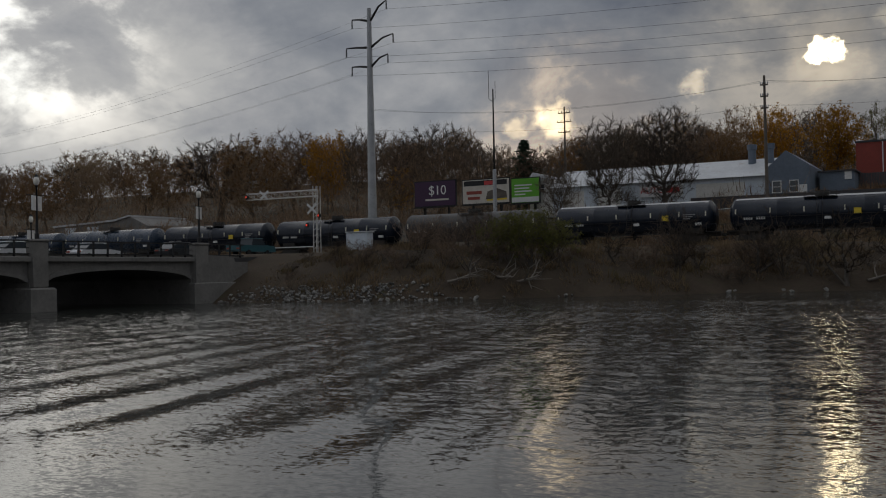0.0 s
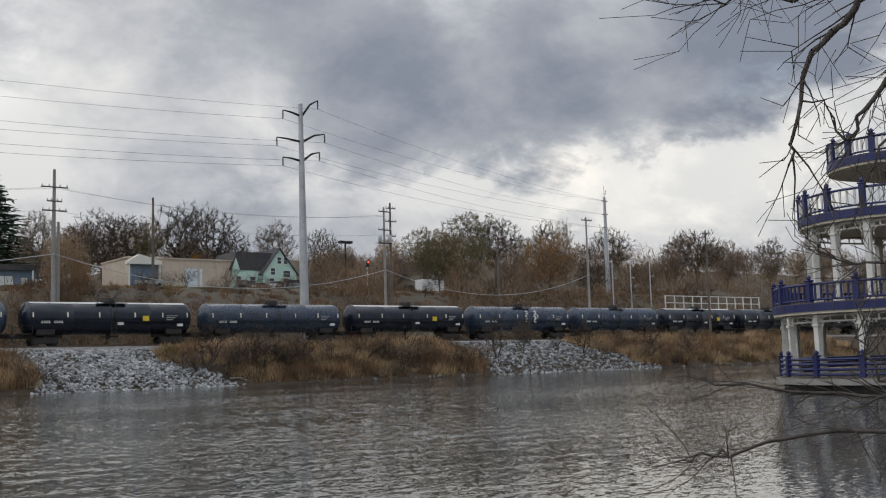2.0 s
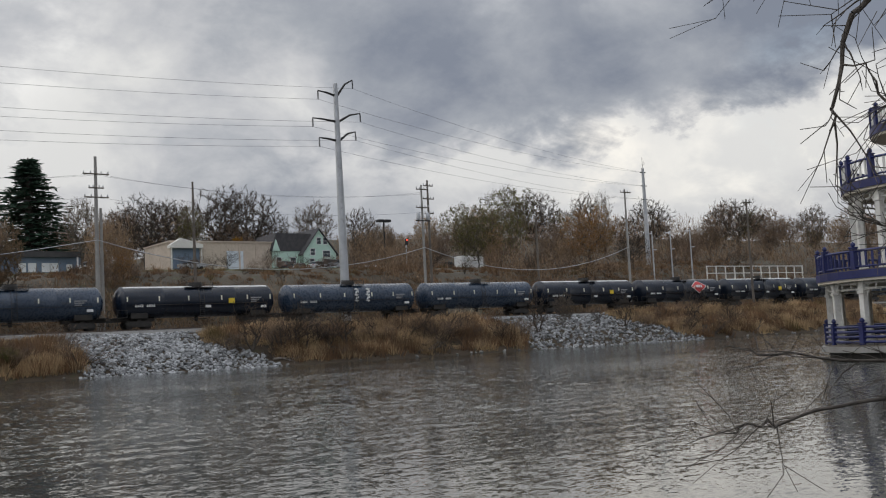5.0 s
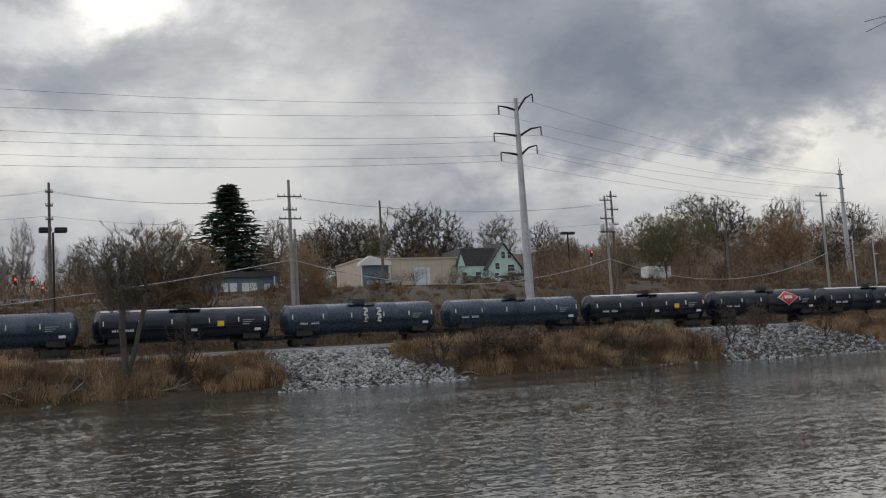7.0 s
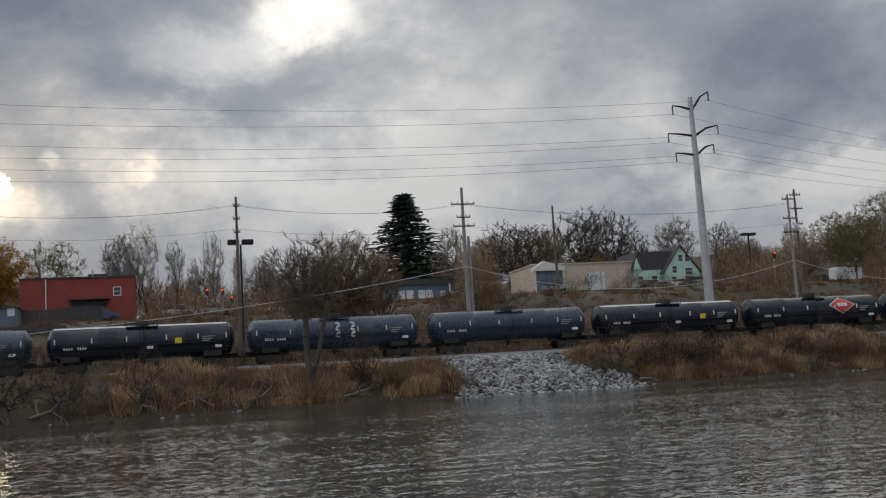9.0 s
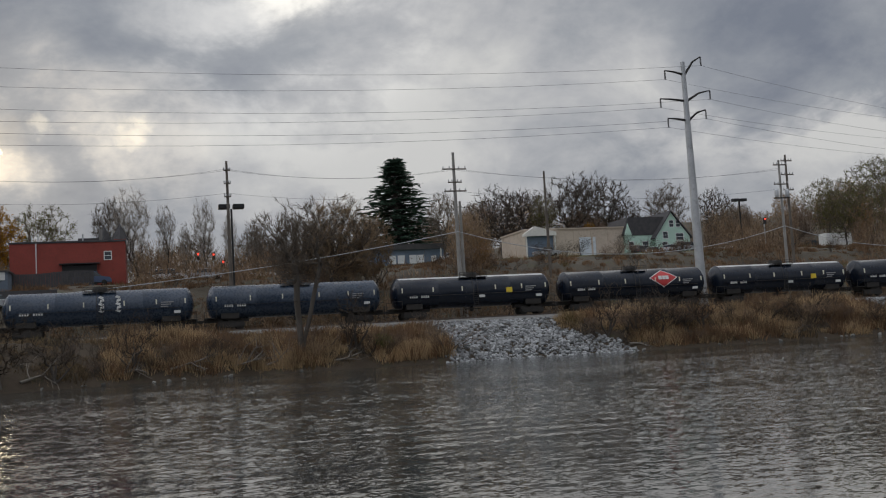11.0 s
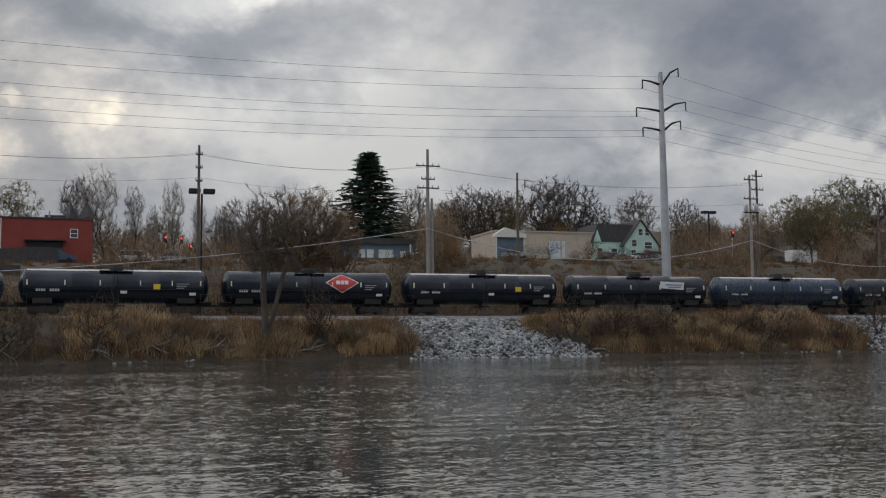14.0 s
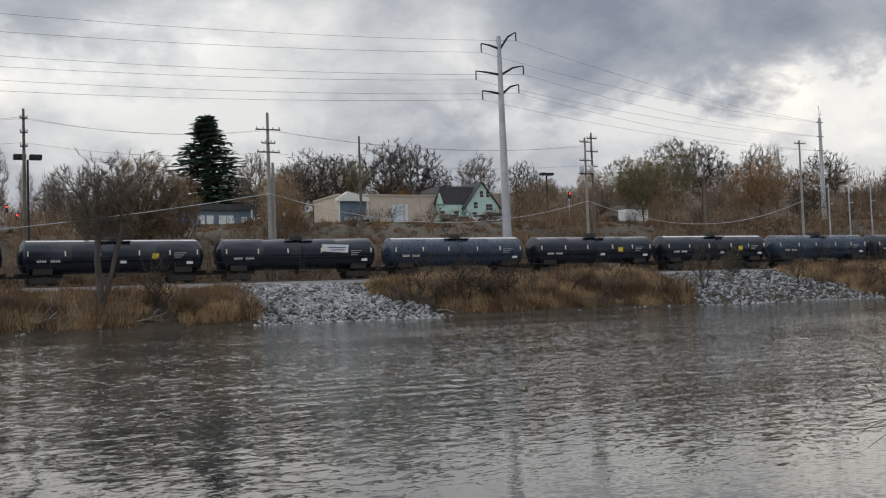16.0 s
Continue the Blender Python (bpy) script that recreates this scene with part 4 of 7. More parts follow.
def vehicle(name, label, paint, m, kind_="sedan", group=""):
    """Length along x; origin on the ground at the middle."""
    car = thing(name, label, "car" if kind_ != "pickup" else "pickup truck", m, group)
    if kind_ == "sedan":
        low = [(-2.2, 0.32), (-2.25, 0.75), (-2.1, 0.92), (-0.9, 0.96), (0.9, 0.98), (1.9, 0.86), (2.22, 0.62), (2.2, 0.3)]
        cabin = [(-1.75, 0.94), (-1.15, 1.42), (-0.1, 1.48), (0.45, 1.42), (1.15, 0.96)]
    elif kind_ == "suv":
        low = [(-2.3, 0.35), (-2.35, 0.9), (-2.25, 1.1), (1.0, 1.1), (2.1, 0.98), (2.32, 0.7), (2.3, 0.35)]
        cabin = [(-2.2, 1.08), (-1.95, 1.66), (0.2, 1.72), (0.55, 1.62), (1.2, 1.08)]
    else:
        low = [(-2.75, 0.5), (-2.75, 1.1), (0.9, 1.1), (1.4, 1.12), (2.5, 1.04), (2.75, 0.8), (2.75, 0.45)]
        cabin = [(-0.8, 1.08), (-0.65, 1.75), (0.75, 1.78), (1.35, 1.10)]
    part("body", Shape().prism(low, -0.88, 0.88), paint, car)
    part("cabin_glass", Shape().prism(cabin, -0.74, 0.74), M_GLASS, car, "dark glass")
    top = max(z for _, z in cabin)
    xs = sorted(x for x, z in cabin if z > top - 0.12)
    part("roof", Shape().box(xs[0] - 0.1, xs[-1] + 0.12, -0.72, 0.72, top - 0.04, top + 0.03, chamfer=0.03), paint, car)
    for x in (-1.42, 1.42):
        for y in (-0.82, 0.82):
            w = Shape()
            q = Shape().lathe([(-0.1, 0.02), (-0.1, 0.30), (-0.07, 0.33), (0.07, 0.33), (0.1, 0.30), (0.1, 0.02)], 14, "Z")
            turn = Matrix.Rotation(radians(90), 4, "X")
            w.v, w.f = [tuple(turn @ Vector(p)) for p in q.v], q.f
            part("wheel", w, M_BLACK, car, m=pose(x, y, 0.33))
    for y in (-0.6, 0.6):
        part("tail_light", Shape().box(low[1][0] - 0.02, low[1][0] + 0.06, y - 0.18, y + 0.18, 0.7, 0.86), M_RUST, car, "red tail light")
    return car


PAINT_WHITE, PAINT_DARK = plain("white_car_paint", (0.62, 0.63, 0.64), 0.3), plain("dark_car_paint", (0.025, 0.03, 0.035), 0.3)
PAINT_TEAL, PAINT_SILVER, PAINT_BLUE = plain("teal_car_paint", (0.03, 0.11, 0.13), 0.3), plain("silver_car_paint", (0.35, 0.36, 0.38), 0.3), plain("blue_car_paint", (0.04, 0.07, 0.14), 0.3)

build_bridge()
for x, y, z in ((BR_X, 42.8, 4.36), (BR_X, 57.0, 4.36), (BR_X, 28.8, 4.36), (BR_X - BR_W, 58.2, 3.4)):
    street_lamp(x, y, z)
for label, paint, y, kind_ in (("white sedan waiting on the bridge road", PAINT_WHITE, 60.6, "sedan"), ("white hatchback on the bridge road", PAINT_WHITE, 53.0, "sedan"), ("dark sedan waiting on the bridge road", PAINT_DARK, 70.4, "sedan"), ("dark teal pickup waiting near the crossing", PAINT_TEAL, 80.5, "pickup")):
    vehicle("car" if kind_ != "pickup" else "pickup_truck", label, paint, pose(-65.2, y, DECK + 0.02 + max(0, (y - 62) / 36) * (RAIL_Z - DECK), 0, 0, 90), kind_, "cars on the bridge")


# ---------------------------------------------------------------- level crossing
def crossing():
    g = thing("crossing_signal", "galvanised railway crossing signal gantry with white crossbucks", "crossing signal", pose(-66.5, 93.5, 4.0))
    s = Shape()
    for x in (-0.28, 0.28):
        for y in (-0.28, 0.28):
            s.tube((x, y, 0), (x, y, 7.7), 0.045, sides=6)
    for i in range(11):
        for x in (-0.28, 0.28):
            s.tube((x, -0.28, i * 0.7), (x, 0.28, i * 0.7 + 0.35), 0.02, sides=4)
        s.tube((-0.28, -0.28, i * 0.7), (0.28, -0.28, i * 0.7 + 0.35), 0.02, sides=4)
    part("mast", s, M_WHITETRIM, g)
    s = Shape()
    for z in (6.6, 7.3):
        for y in (-0.3, 0.3):
            s.tube((0, y, z), (-9.6, y, z), 0.045, sides=6)
    for i in range(8):
        x = -i * 1.2
        for y in (-0.3, 0.3):
            s.tube((x, y, 6.6), (x - 1.2, y, 7.3), 0.025, sides=4)
            s.tube((x, y, 6.6), (x, y, 7.3), 0.025, sides=4)
    part("truss_arm", s, M_WHITETRIM, g)
    def buck(x, z, r, y=-0.5):
        for turn in (40, -40):
            part("crossbuck_board", Shape().box(-r, r, -0.02, 0.02, -0.12, 0.12), M_WHITE, g, "white crossbuck board", m=pose(x, y - turn * 0.0006, z, 0, turn, 0))
    buck(-6.9, 7.0, 0.75)
    buck(-0.3, 5.2, 0.8)
    for x, z in ((-9.4, 6.9), (-1.0, 3.4), (0.6, 4.4)):
        lamp = part("signal_head", Shape().lathe([(-0.05, 0.02), (-0.05, 0.26), (0.0, 0.26), (0.02, 0.1), (0.12, 0.1), (0.14, 0.02)], 14, "Z"), M_DARKIRON, g, m=pose(x, -0.45, z, 90, 0, 0))
        part("lens", Shape().lathe([(0.14, 0.02), (0.14, 0.1), (0.17, 0.08), (0.18, 0.02)], 12, "Z"), M_SIGNAL, lamp, "lit red lens")
    part("gate_arm", Shape().box(-9, 0, -0.05, 0.05, 0.95, 1.07), M_WHITE, g, "lowered white gate arm", m=pose(0, -0.9, 0))
    c = thing("signal_cabinet", "pale grey metal signal cabinet beside the tracks", "cabinet", pose(-60.3, 92.5, 3.7))
    part("body", Shape().box(-1.3, 1.3, -0.6, 0.6, 0, 2.6, chamfer=0.04), M_PALEWALL, c)
    part("roof", Shape().box(-1.4, 1.4, -0.7, 0.7, 2.6, 2.72, chamfer=0.03), M_GALV, c)
    for x in (-0.65, 0.65):
        part("door", Shape().box(x - 0.55, x + 0.55, -0.625, -0.6, 0.15, 2.45, chamfer=0.01), M_PALEWALL, c)


crossing()


# ---------------------------------------------------------------- riverboat
def ring_pts(c, r, a0, a1, step):
    k = max(2, int(abs(a1 - a0) / step))
    return [(c[0] + r * math.cos(radians(a0 + (a1 - a0) * i / k)), c[1] + r * math.sin(radians(a0 + (a1 - a0) * i / k))) for i in range(k + 1)]


def build_boat():
    """Local x runs from the round end towards the other; the round end is a half circle about the origin."""
    boat = thing("riverboat", "white and navy blue riverboat with three railed decks, moored", "boat", pose(46.5, 24.7, 0, 0, 0, -14))
    length = 24.0
    def outline(r, step=9):
        return [(length, -r)] + [(x, y) for x, y in ring_pts((0, 0), r, 270, 90, step)] + [(length, r)]
    def slab(name, r, z0, z1, mat, label=""):
        o, s = outline(r), Shape()
        k = len(o)
        s.v = [(x, y, z0) for x, y in o] + [(x, y, z1) for x, y in o]
        s.f = [tuple(range(k)), tuple(range(2 * k - 1, k - 1, -1))] + [(i, (i + 1) % k, k + (i + 1) % k, k + i) for i in range(k)]
        return part(name, s, mat, boat, label)
    slab("hull", 5.7, -0.6, 0.30, M_STEEL, "dark hull")
    slab("hull_rim", 6.05, 0.30, 0.56, M_PALEWOOD, "grey rubbing rim")
    slab("main_deck", 5.9, 0.56, 0.62, M_WOODPOLE)
    levels = [(0.62, 3.40, 5.55, 6.0), (3.9, 7.48, 4.2, 4.58), (7.98, 10.1, 2.6, 3.1)]
    for floor_z, head_z, r_col, r_deck in levels:
        slab("deck", r_deck, head_z, head_z + 0.12, M_CREAM, "cream deck soffit")
        slab("deck_fascia", r_deck + 0.06, head_z + 0.12, head_z + 0.46, M_BLUETRIM, "navy blue deck edge")
        slab("deck_planking", r_deck + 0.02, head_z + 0.46, head_z + 0.5, M_WOODPOLE)
        half, start = (3.2, 6.0) if r_col > 5 else (2.2, 3.6) if r_col > 4 else (1.5, 1.4)
        part("cabin", Shape().box(start, length - 1, -half, half, floor_z, head_z, chamfer=0.05), M_CREAM, boat, "cream cabin wall")
    def along(r, count_arc, straight):
        pts = [(x, -r) for x in np.arange(length - 0.4, 0.1, -straight)]
        pts += ring_pts((0, 0), r, 270, 90, 180 / count_arc)
        pts += [(x, r) for x in np.arange(straight, length, straight)]
        return pts
    for floor_z, head_z, r_col, r_deck in levels[:2]:
        col = Shape().box(-0.13, 0.13, -0.13, 0.13, 0, head_z - floor_z, chamfer=0.02).box(-0.18, 0.18, -0.18, 0.18, 0, 0.25, chamfer=0.02).box(-0.18, 0.18, -0.18, 0.18, head_z - floor_z - 0.55, head_z - floor_z - 0.42, chamfer=0.02).mesh("column", M_WHITETRIM)
        sc = Shape()
        for e in (-1, 1):
            for i in range(7):
                a = radians(i * 15)
                b = radians((i + 1) * 15)
                for rr in (0.72, 0.45):
                    sc.tube((e * (0.8 - rr * math.sin(a)), 0, -0.8 + rr * math.cos(a)), (e * (0.8 - rr * math.sin(b)), 0, -0.8 + rr * math.cos(b)), 0.035, sides=4, caps=False)
            for q in range(8):
                a, b = radians(q * 45), radians(q * 45 + 45)
                sc.tube((e * (0.33 + 0.13 * math.cos(a)), 0, -0.22 + 0.13 * math.sin(a)), (e * (0.33 + 0.13 * math.cos(b)), 0, -0.22 + 0.13 * math.sin(b)), 0.03, sides=4, caps=False)
        scroll = sc.mesh("scroll_bracket", M_WHITETRIM, fix=False)
        for x, y in along(r_col, 8, 2.9):
            turn = degrees_of(x, y)
            part("column", col, None, boat, m=pose(x, y, floor_z, 0, 0, turn))
            part("scroll_bracket", scroll, None, boat, m=pose(x, y, head_z - 0.06, 0, 0, turn + 90) @ Matrix.Diagonal((0.72, 0.72, 0.72, 1)))
        frieze = along(r_col, 24, 0.9)
        s = Shape()
        for (xa, ya), (xb, yb) in zip(frieze, frieze[1:]):
            s.tube((xa, ya, head_z - 0.06), (xb, yb, head_z - 0.06), 0.06, sides=4)
            s.tube((xa, ya, head_z - 0.34), (xb, yb, head_z - 0.34), 0.045, sides=4)
            s.tube((xa, ya, head_z - 0.34), (xa, ya, head_z), 0.045, sides=4)
        part("frieze", s, M_WHITETRIM, boat, "white slatted frieze", fix=False)
    for r, z, dense, hs in ((5.75, 0.62, 0, 0.84), (5.9, 3.9, 1, 0.86), (4.5, 7.98, 2, 0.94), (3.0, 10.6, 2, 0.78)):
        pts = along(r, 40, 0.42)
        for h in (((0.16, 0.42, 0.68, 0.94)) if dense == 0 else (0.14, 0.94)):
            s = Shape()
            for (xa, ya), (xb, yb) in zip(pts, pts[1:]):
                s.tube((xa, ya, z + h * hs), (xb, yb, z + h * hs), 0.06 if h > 0.9 or dense == 0 else 0.05, sides=5, caps=False)
            part("rail", s, M_BLUETRIM, boat, "navy blue rail", fix=False)
        if dense:
            slat = Shape().box(-0.03, 0.03, -0.045, 0.045, 0.14, 0.94).mesh("baluster", M_BLUETRIM if dense == 1 else M_WHITETRIM)
            for x, y in along(r, 56 if dense == 1 else 40, 0.3):
                if x < 9:
                    part("baluster", slat, None, boat, m=pose(x, y, z, 0, 0, degrees_of(x, y)) @ Matrix.Diagonal((1, 1, hs, 1)))
        post = Shape().box(-0.12, 0.12, -0.12, 0.12, 0, 1.08, chamfer=0.02).box(-0.15, 0.15, -0.15, 0.15, 1.08, 1.16, chamfer=0.02).lathe([(1.16, 0.05), (1.24, 0.11), (1.33, 0.10), (1.42, 0.02)], 8, "Z").mesh("newel_post", M_BLUETRIM)
        for x, y in along(r, 8, 2.9):
            part("newel_post", post, None, boat, m=pose(x, y, z, 0, 0, degrees_of(x, y)) @ Matrix.Diagonal((1, 1, hs, 1)))
    for z in (1.0, 5.3):
        for x in np.arange(6, 20, 3.4):
            part("window", Shape().box(x, x + 1.2, -(3.25 if z < 2 else 2.25), -(3.17 if z < 2 else 2.17), z + 0.4, z + 1.5, chamfer=0.02), M_GLASS, boat)


def degrees_of(x, y):
    return math.degrees(math.atan2(y, x)) if x < 0.05 else (-90 if y < 0 else 90)


build_boat()


# ---------------------------------------------------------------- poles and cables
def sag(a, b, drop, steps=14):
    a, b = Vector(a), Vector(b)
    return [a.lerp(b, i / steps) - Vector((0, 0, drop * 4 * (i / steps) * (1 - i / steps))) for i in range(steps + 1)]


def cable(name, a, b, drop, r=0.03, label="thin dark overhead cable slung between poles", mat=None):
    cu = bpy.data.curves.new(name, "CURVE")
    cu.dimensions, cu.bevel_depth, cu.bevel_resolution = "3D", r, 0
    sp = cu.splines.new("POLY")
    pts = sag(a, b, drop)
    sp.points.add(len(pts) - 1)
    for p, q in zip(sp.points, pts):
        p.co = (*q, 1)
    cu.materials.append(mat or M_WIRE)
    return tagged(new(name, cu), label, "cable", "overhead cables")


def steel_pole(x, y, top, lean=0.0):
    z = land(x, y) - 0.3
    p = thing("transmission_pole", "tall grey steel transmission pole with six davit arms", "power pole", pose(x, y, z, 0, lean, 0), group="transmission poles")
    h = top - z
    part("shaft", Shape().lathe([(0, 0.62), (h * 0.5, 0.45), (h - 0.1, 0.26), (h, 0.05)], 14, "Z"), M_GALV, p, smooth=True)
    part("base_plate", Shape().lathe([(0.2, 0.95), (0.5, 0.95), (0.55, 0.7)], 14, "Z"), M_CONCRETE, p)
    tips = []
    for k, (dz, reach, kinds) in enumerate(((1.6, 2.5, 1), (4.9, 3.4, 1), (7.3, 2.6, 1))):
        for e in (-1, 1):
            up_ = 1.3 if e > 0 else 0.25
            root, tip = (e * 0.2, 0, h - dz), (e * reach, 0, h - dz + up_ * (1 if k else 1.7))
            mid_ = (e * reach * 0.55, 0, h - dz + up_ * (0.75 if k else 1.2))
            arm = part("davit_arm", Shape().tube(root, mid_, 0.16, 0.12, 8).tube(mid_, tip, 0.12, 0.07, 8), M_STEEL, p)
            ins = Shape().lathe([q for i in range(9) for q in ((-0.02 + i * 0.12, 0.03), (i * 0.12, 0.11), (0.05 + i * 0.12, 0.10), (0.07 + i * 0.12, 0.03))], 8, "Z")
            part("insulator", ins, M_STEEL, arm, m=pose(tip[0], tip[1], tip[2] - 1.1))
            tips.append((e, k, p.matrix_basis @ Vector((tip[0], tip[1], tip[2] - 1.1))))
    return tips


def slim_pole(x, y, top):
    z = land(x, y) - 0.3
    p = thing("steel_pole", "tall slim grey steel pole with a thin antenna", "power pole", pose(x, y, z), group="transmission poles")
    h = top - z
    part("shaft", Shape().lathe([(0, 0.48), (h * 0.5, 0.36), (h - 2.2, 0.24), (h - 2.15, 0.05)], 14, "Z"), M_GALV, p, smooth=True)
    part("antenna", Shape().tube((0, 0, h - 2.3), (0, 0, h), 0.05, 0.03).tube((0, 0, h - 1.6), (0.5, 0, h - 1.5), 0.03).tube((0.5, 0, h - 1.5), (0.5, 0, h - 0.7), 0.03), M_STEEL, p)
    spots = []
    for k in range(3):
        for e in (-1, 1):
            ins = Shape().lathe([q for i in range(5) for q in ((i * 0.12, 0.04), (i * 0.12 + 0.03, 0.10), (i * 0.12 + 0.07, 0.09), (i * 0.12 + 0.1, 0.04))], 8, "Z")
            part("insulator", ins, M_STEEL, p, m=pose(e * 0.2, 0, h - 3.0 - k * 2.6, 0, e * 90, 0))
            spots.append((e, k, Vector((x + e * 0.7, y, top - 3.0 - k * 2.6))))
    return spots


def wood_pole(x, y, top, arms=((0.9, 2.4),), label="weathered wooden utility pole with crossarms", extras="", base=None, r=0.17, mat=None):
    z = (land(x, y) if base is None else base) - 0.3
    h = top - z
    p = thing("utility_pole", label, "utility pole", pose(x, y, z), group="utility poles")
    part("shaft", Shape().lathe([(0, r * 1.25), (h * 0.6, r), (h, r * 0.7), (h + 0.02, 0.02)], 10, "Z"), mat or M_WOODPOLE, p, smooth=True)
    for dz, w in arms:
        arm = part("crossarm", Shape().box(-w / 2, w / 2, -0.22, -0.1, h - dz - 0.07, h - dz + 0.07, chamfer=0.02), M_WOODPOLE, p)
        for q in (-0.46, -0.2, 0.2, 0.46):
            part("insulator", Shape().lathe([(0, 0.03), (0.08, 0.07), (0.2, 0.06), (0.26, 0.02)], 8, "Z"), M_GALV, arm, m=pose(q * w, -0.16, h - dz + 0.07))
    if "t" in extras:
        for q in (-0.75, 0.75):
            part("transformer", Shape().lathe([(0, 0.24), (0.1, 0.27), (0.8, 0.27), (0.9, 0.2), (1.0, 0.05)], 12, "Z"), M_GALV, p, "grey transformer can", True, m=pose(q, -0.15, h - 4.6))
        part("bracket", Shape().box(-1.1, 1.1, -0.2, -0.1, h - 4.8, h - 4.66), M_STEEL, p)
    return p


tips_mid = steel_pole(64.0, 110.0, 34.1, -0.4)
tips_left = steel_pole(-67.8, 107.0, 34.6)
tips_far = slim_pole(146.0, 136.5, 34.3)
end_left = [(-230 + e * 2.5, 150, 32.0 - k * 3.0) for e, k, _ in tips_left]
for (e, k, a), (_, _, b), (_, _, c), d in zip(tips_mid, tips_left, tips_far, end_left):
    cable("power_cable", a, b, 2.6, 0.015)
    cable("power_cable", a, c, 1.2, 0.015)
    cable("power_cable", b, d, 3.0, 0.011)
wood_pole(33.9, 110, 23.0, ((1.9, 2.8), (3.4, 1.6), (4.4, 2.6)), "pale grey utility pole with crossarms and switchgear", "", r=0.22, mat=M_PALEWOOD)
wood_pole(34.5, 110.4, 17.5, (), "short grey utility pole beside a taller one", base=None, r=0.2, mat=M_PALEWOOD)
wood_pole(8.8, 110, 22.2, ((1.0, 0.7), (2.4, 0.7), (3.8, 0.7)), "slender utility pole with stacked insulators")
wood_pole(-21.4, 110, 21.7, ((1.0, 0.8), (2.2, 0.8), (3.4, 0.8)), "slender utility pole with stacked insulators")
wood_pole(48.8, 120, 22.5, (), "bare dark wooden pole", "")
wood_pole(76.0, 110, 21.8, ((0.6, 1.8), (3.0, 2.0)), "weathered wooden utility pole with transformers", "t", mat=M_PALEWOOD)
wood_pole(80.5, 115, 23.4, ((0.8, 1.6), (2.6, 1.8), (4.6, 1.5)))
wood_pole(113.4, 110, 22.8, ((0.5, 2.2),), mat=M_PALEWOOD)
wood_pole(126.0, 97.6, 20.0, ((0.5, 2.0),), r=0.16)
wood_pole(-59.5, 150, 27.3, ((1.0, 2.0), (2.4, 2.4), (4.0, 2.0)))
wood_pole(104, 120, 19.5, ((0.8, 1.6),), base=None)
for x, y, top in ((129.5, 120, 17.8), (134.0, 120, 18.0), (139.0, 120, 18.4)):
    p = thing("yard_light", "pale steel yard light pole with short arm", "light pole", pose(x, y, land(x, y) - 0.2), group="yard lights")
    h = top - land(x, y) + 0.2
    part("shaft", Shape().lathe([(0, 0.14), (h, 0.09), (h + 0.02, 0.02)], 10, "Z"), M_GALV, p, smooth=True)
    part("lamp_head", Shape().box(-1.1, 0.0, -0.12, 0.12, h - 0.45, h - 0.3, chamfer=0.04), M_GALV, p)
    part("lamp_head", Shape().box(0.0, 0.9, -0.12, 0.12, h - 3.2, h - 3.05, chamfer=0.04), M_GALV, p)
mast = thing("antenna_mast", "slim pale steel antenna mast", "mast", pose(-52.6, 110, land(-52.6, 110) - 0.3))
part("lower_shaft", Shape().lathe([(0, 0.28), (10.5, 0.22), (10.6, 0.1)], 10, "Z"), M_GALV, mast)
part("upper_shaft", Shape().lathe([(10.5, 0.13), (20.0, 0.08), (20.1, 0.02)], 8, "Z"), M_STEEL, mast)
part("antenna", Shape().tube((0, 0, 18.5), (-0.55, 0, 19.0), 0.03).tube((-0.55, 0, 19.0), (-0.55, 0, 22.3), 0.03).tube((0.3, 0, 18.9), (0.3, 0, 21.0), 0.025).tube((0, 0, 18.9), (0.3, 0, 18.9), 0.025), M_STEEL, mast)
for y, z, d in ((109.9, 21.0, 0.9), (110.1, 21.2, 1.1), (110.0, 18.6, 0.8)):
    cable("power_cable", (-21.4, y, z), (8.8, y, z + 0.2), d, 0.011)
    cable("power_cable", (8.8, y, z + 0.2), (33.9, y, z), d, 0.011)
    cable("power_cable", (33.9, y, z), (76, y, z - 0.4), d * 1.3, 0.011)
    cable("power_cable", (-67.8, y - 2.5, z + 1), (-21.4, y, z), d * 1.5, 0.011)
cable("phone_cable", (-60, 109, 8.6), (33.9, 109.7, 14.0), 2.8, 0.04, "thick grey phone cable slung between poles", M_GALV)
cable("phone_cable", (33.9, 109.7, 14.0), (76, 109.8, 13.6), 3.0, 0.04, "thick grey phone cable slung between poles", M_GALV)
cable("phone_cable", (76, 109.8, 13.6), (113.4, 109.8, 14.0), 3.2, 0.04, "thick grey phone cable slung between poles", M_GALV)


# ---------------------------------------------------------------- buildings
def window(parent, x, z, w, h, y, frame_mat=None, pane_mat=None):
    f = part("window_frame", Shape().box(x - w / 2 - 0.1, x + w / 2 + 0.1, y - 0.08, y, z - 0.1, z).box(x - w / 2 - 0.1, x + w / 2 + 0.1, y - 0.06, y, z + h, z + h + 0.1).box(x - w / 2 - 0.1, x - w / 2, y - 0.06, y, z, z + h).box(x + w / 2, x + w / 2 + 0.1, y - 0.06, y, z, z + h).box(x - w / 2, x + w / 2, y - 0.05, y, z + h / 2 - 0.03, z + h / 2 + 0.03), frame_mat or M_WHITE, parent)
    part("pane", Shape().box(x - w / 2, x + w / 2, y - 0.03, y + 0.02, z, z + h), pane_mat or M_GLASS, f, "pane with pale blinds" if pane_mat else "dark glass pane")


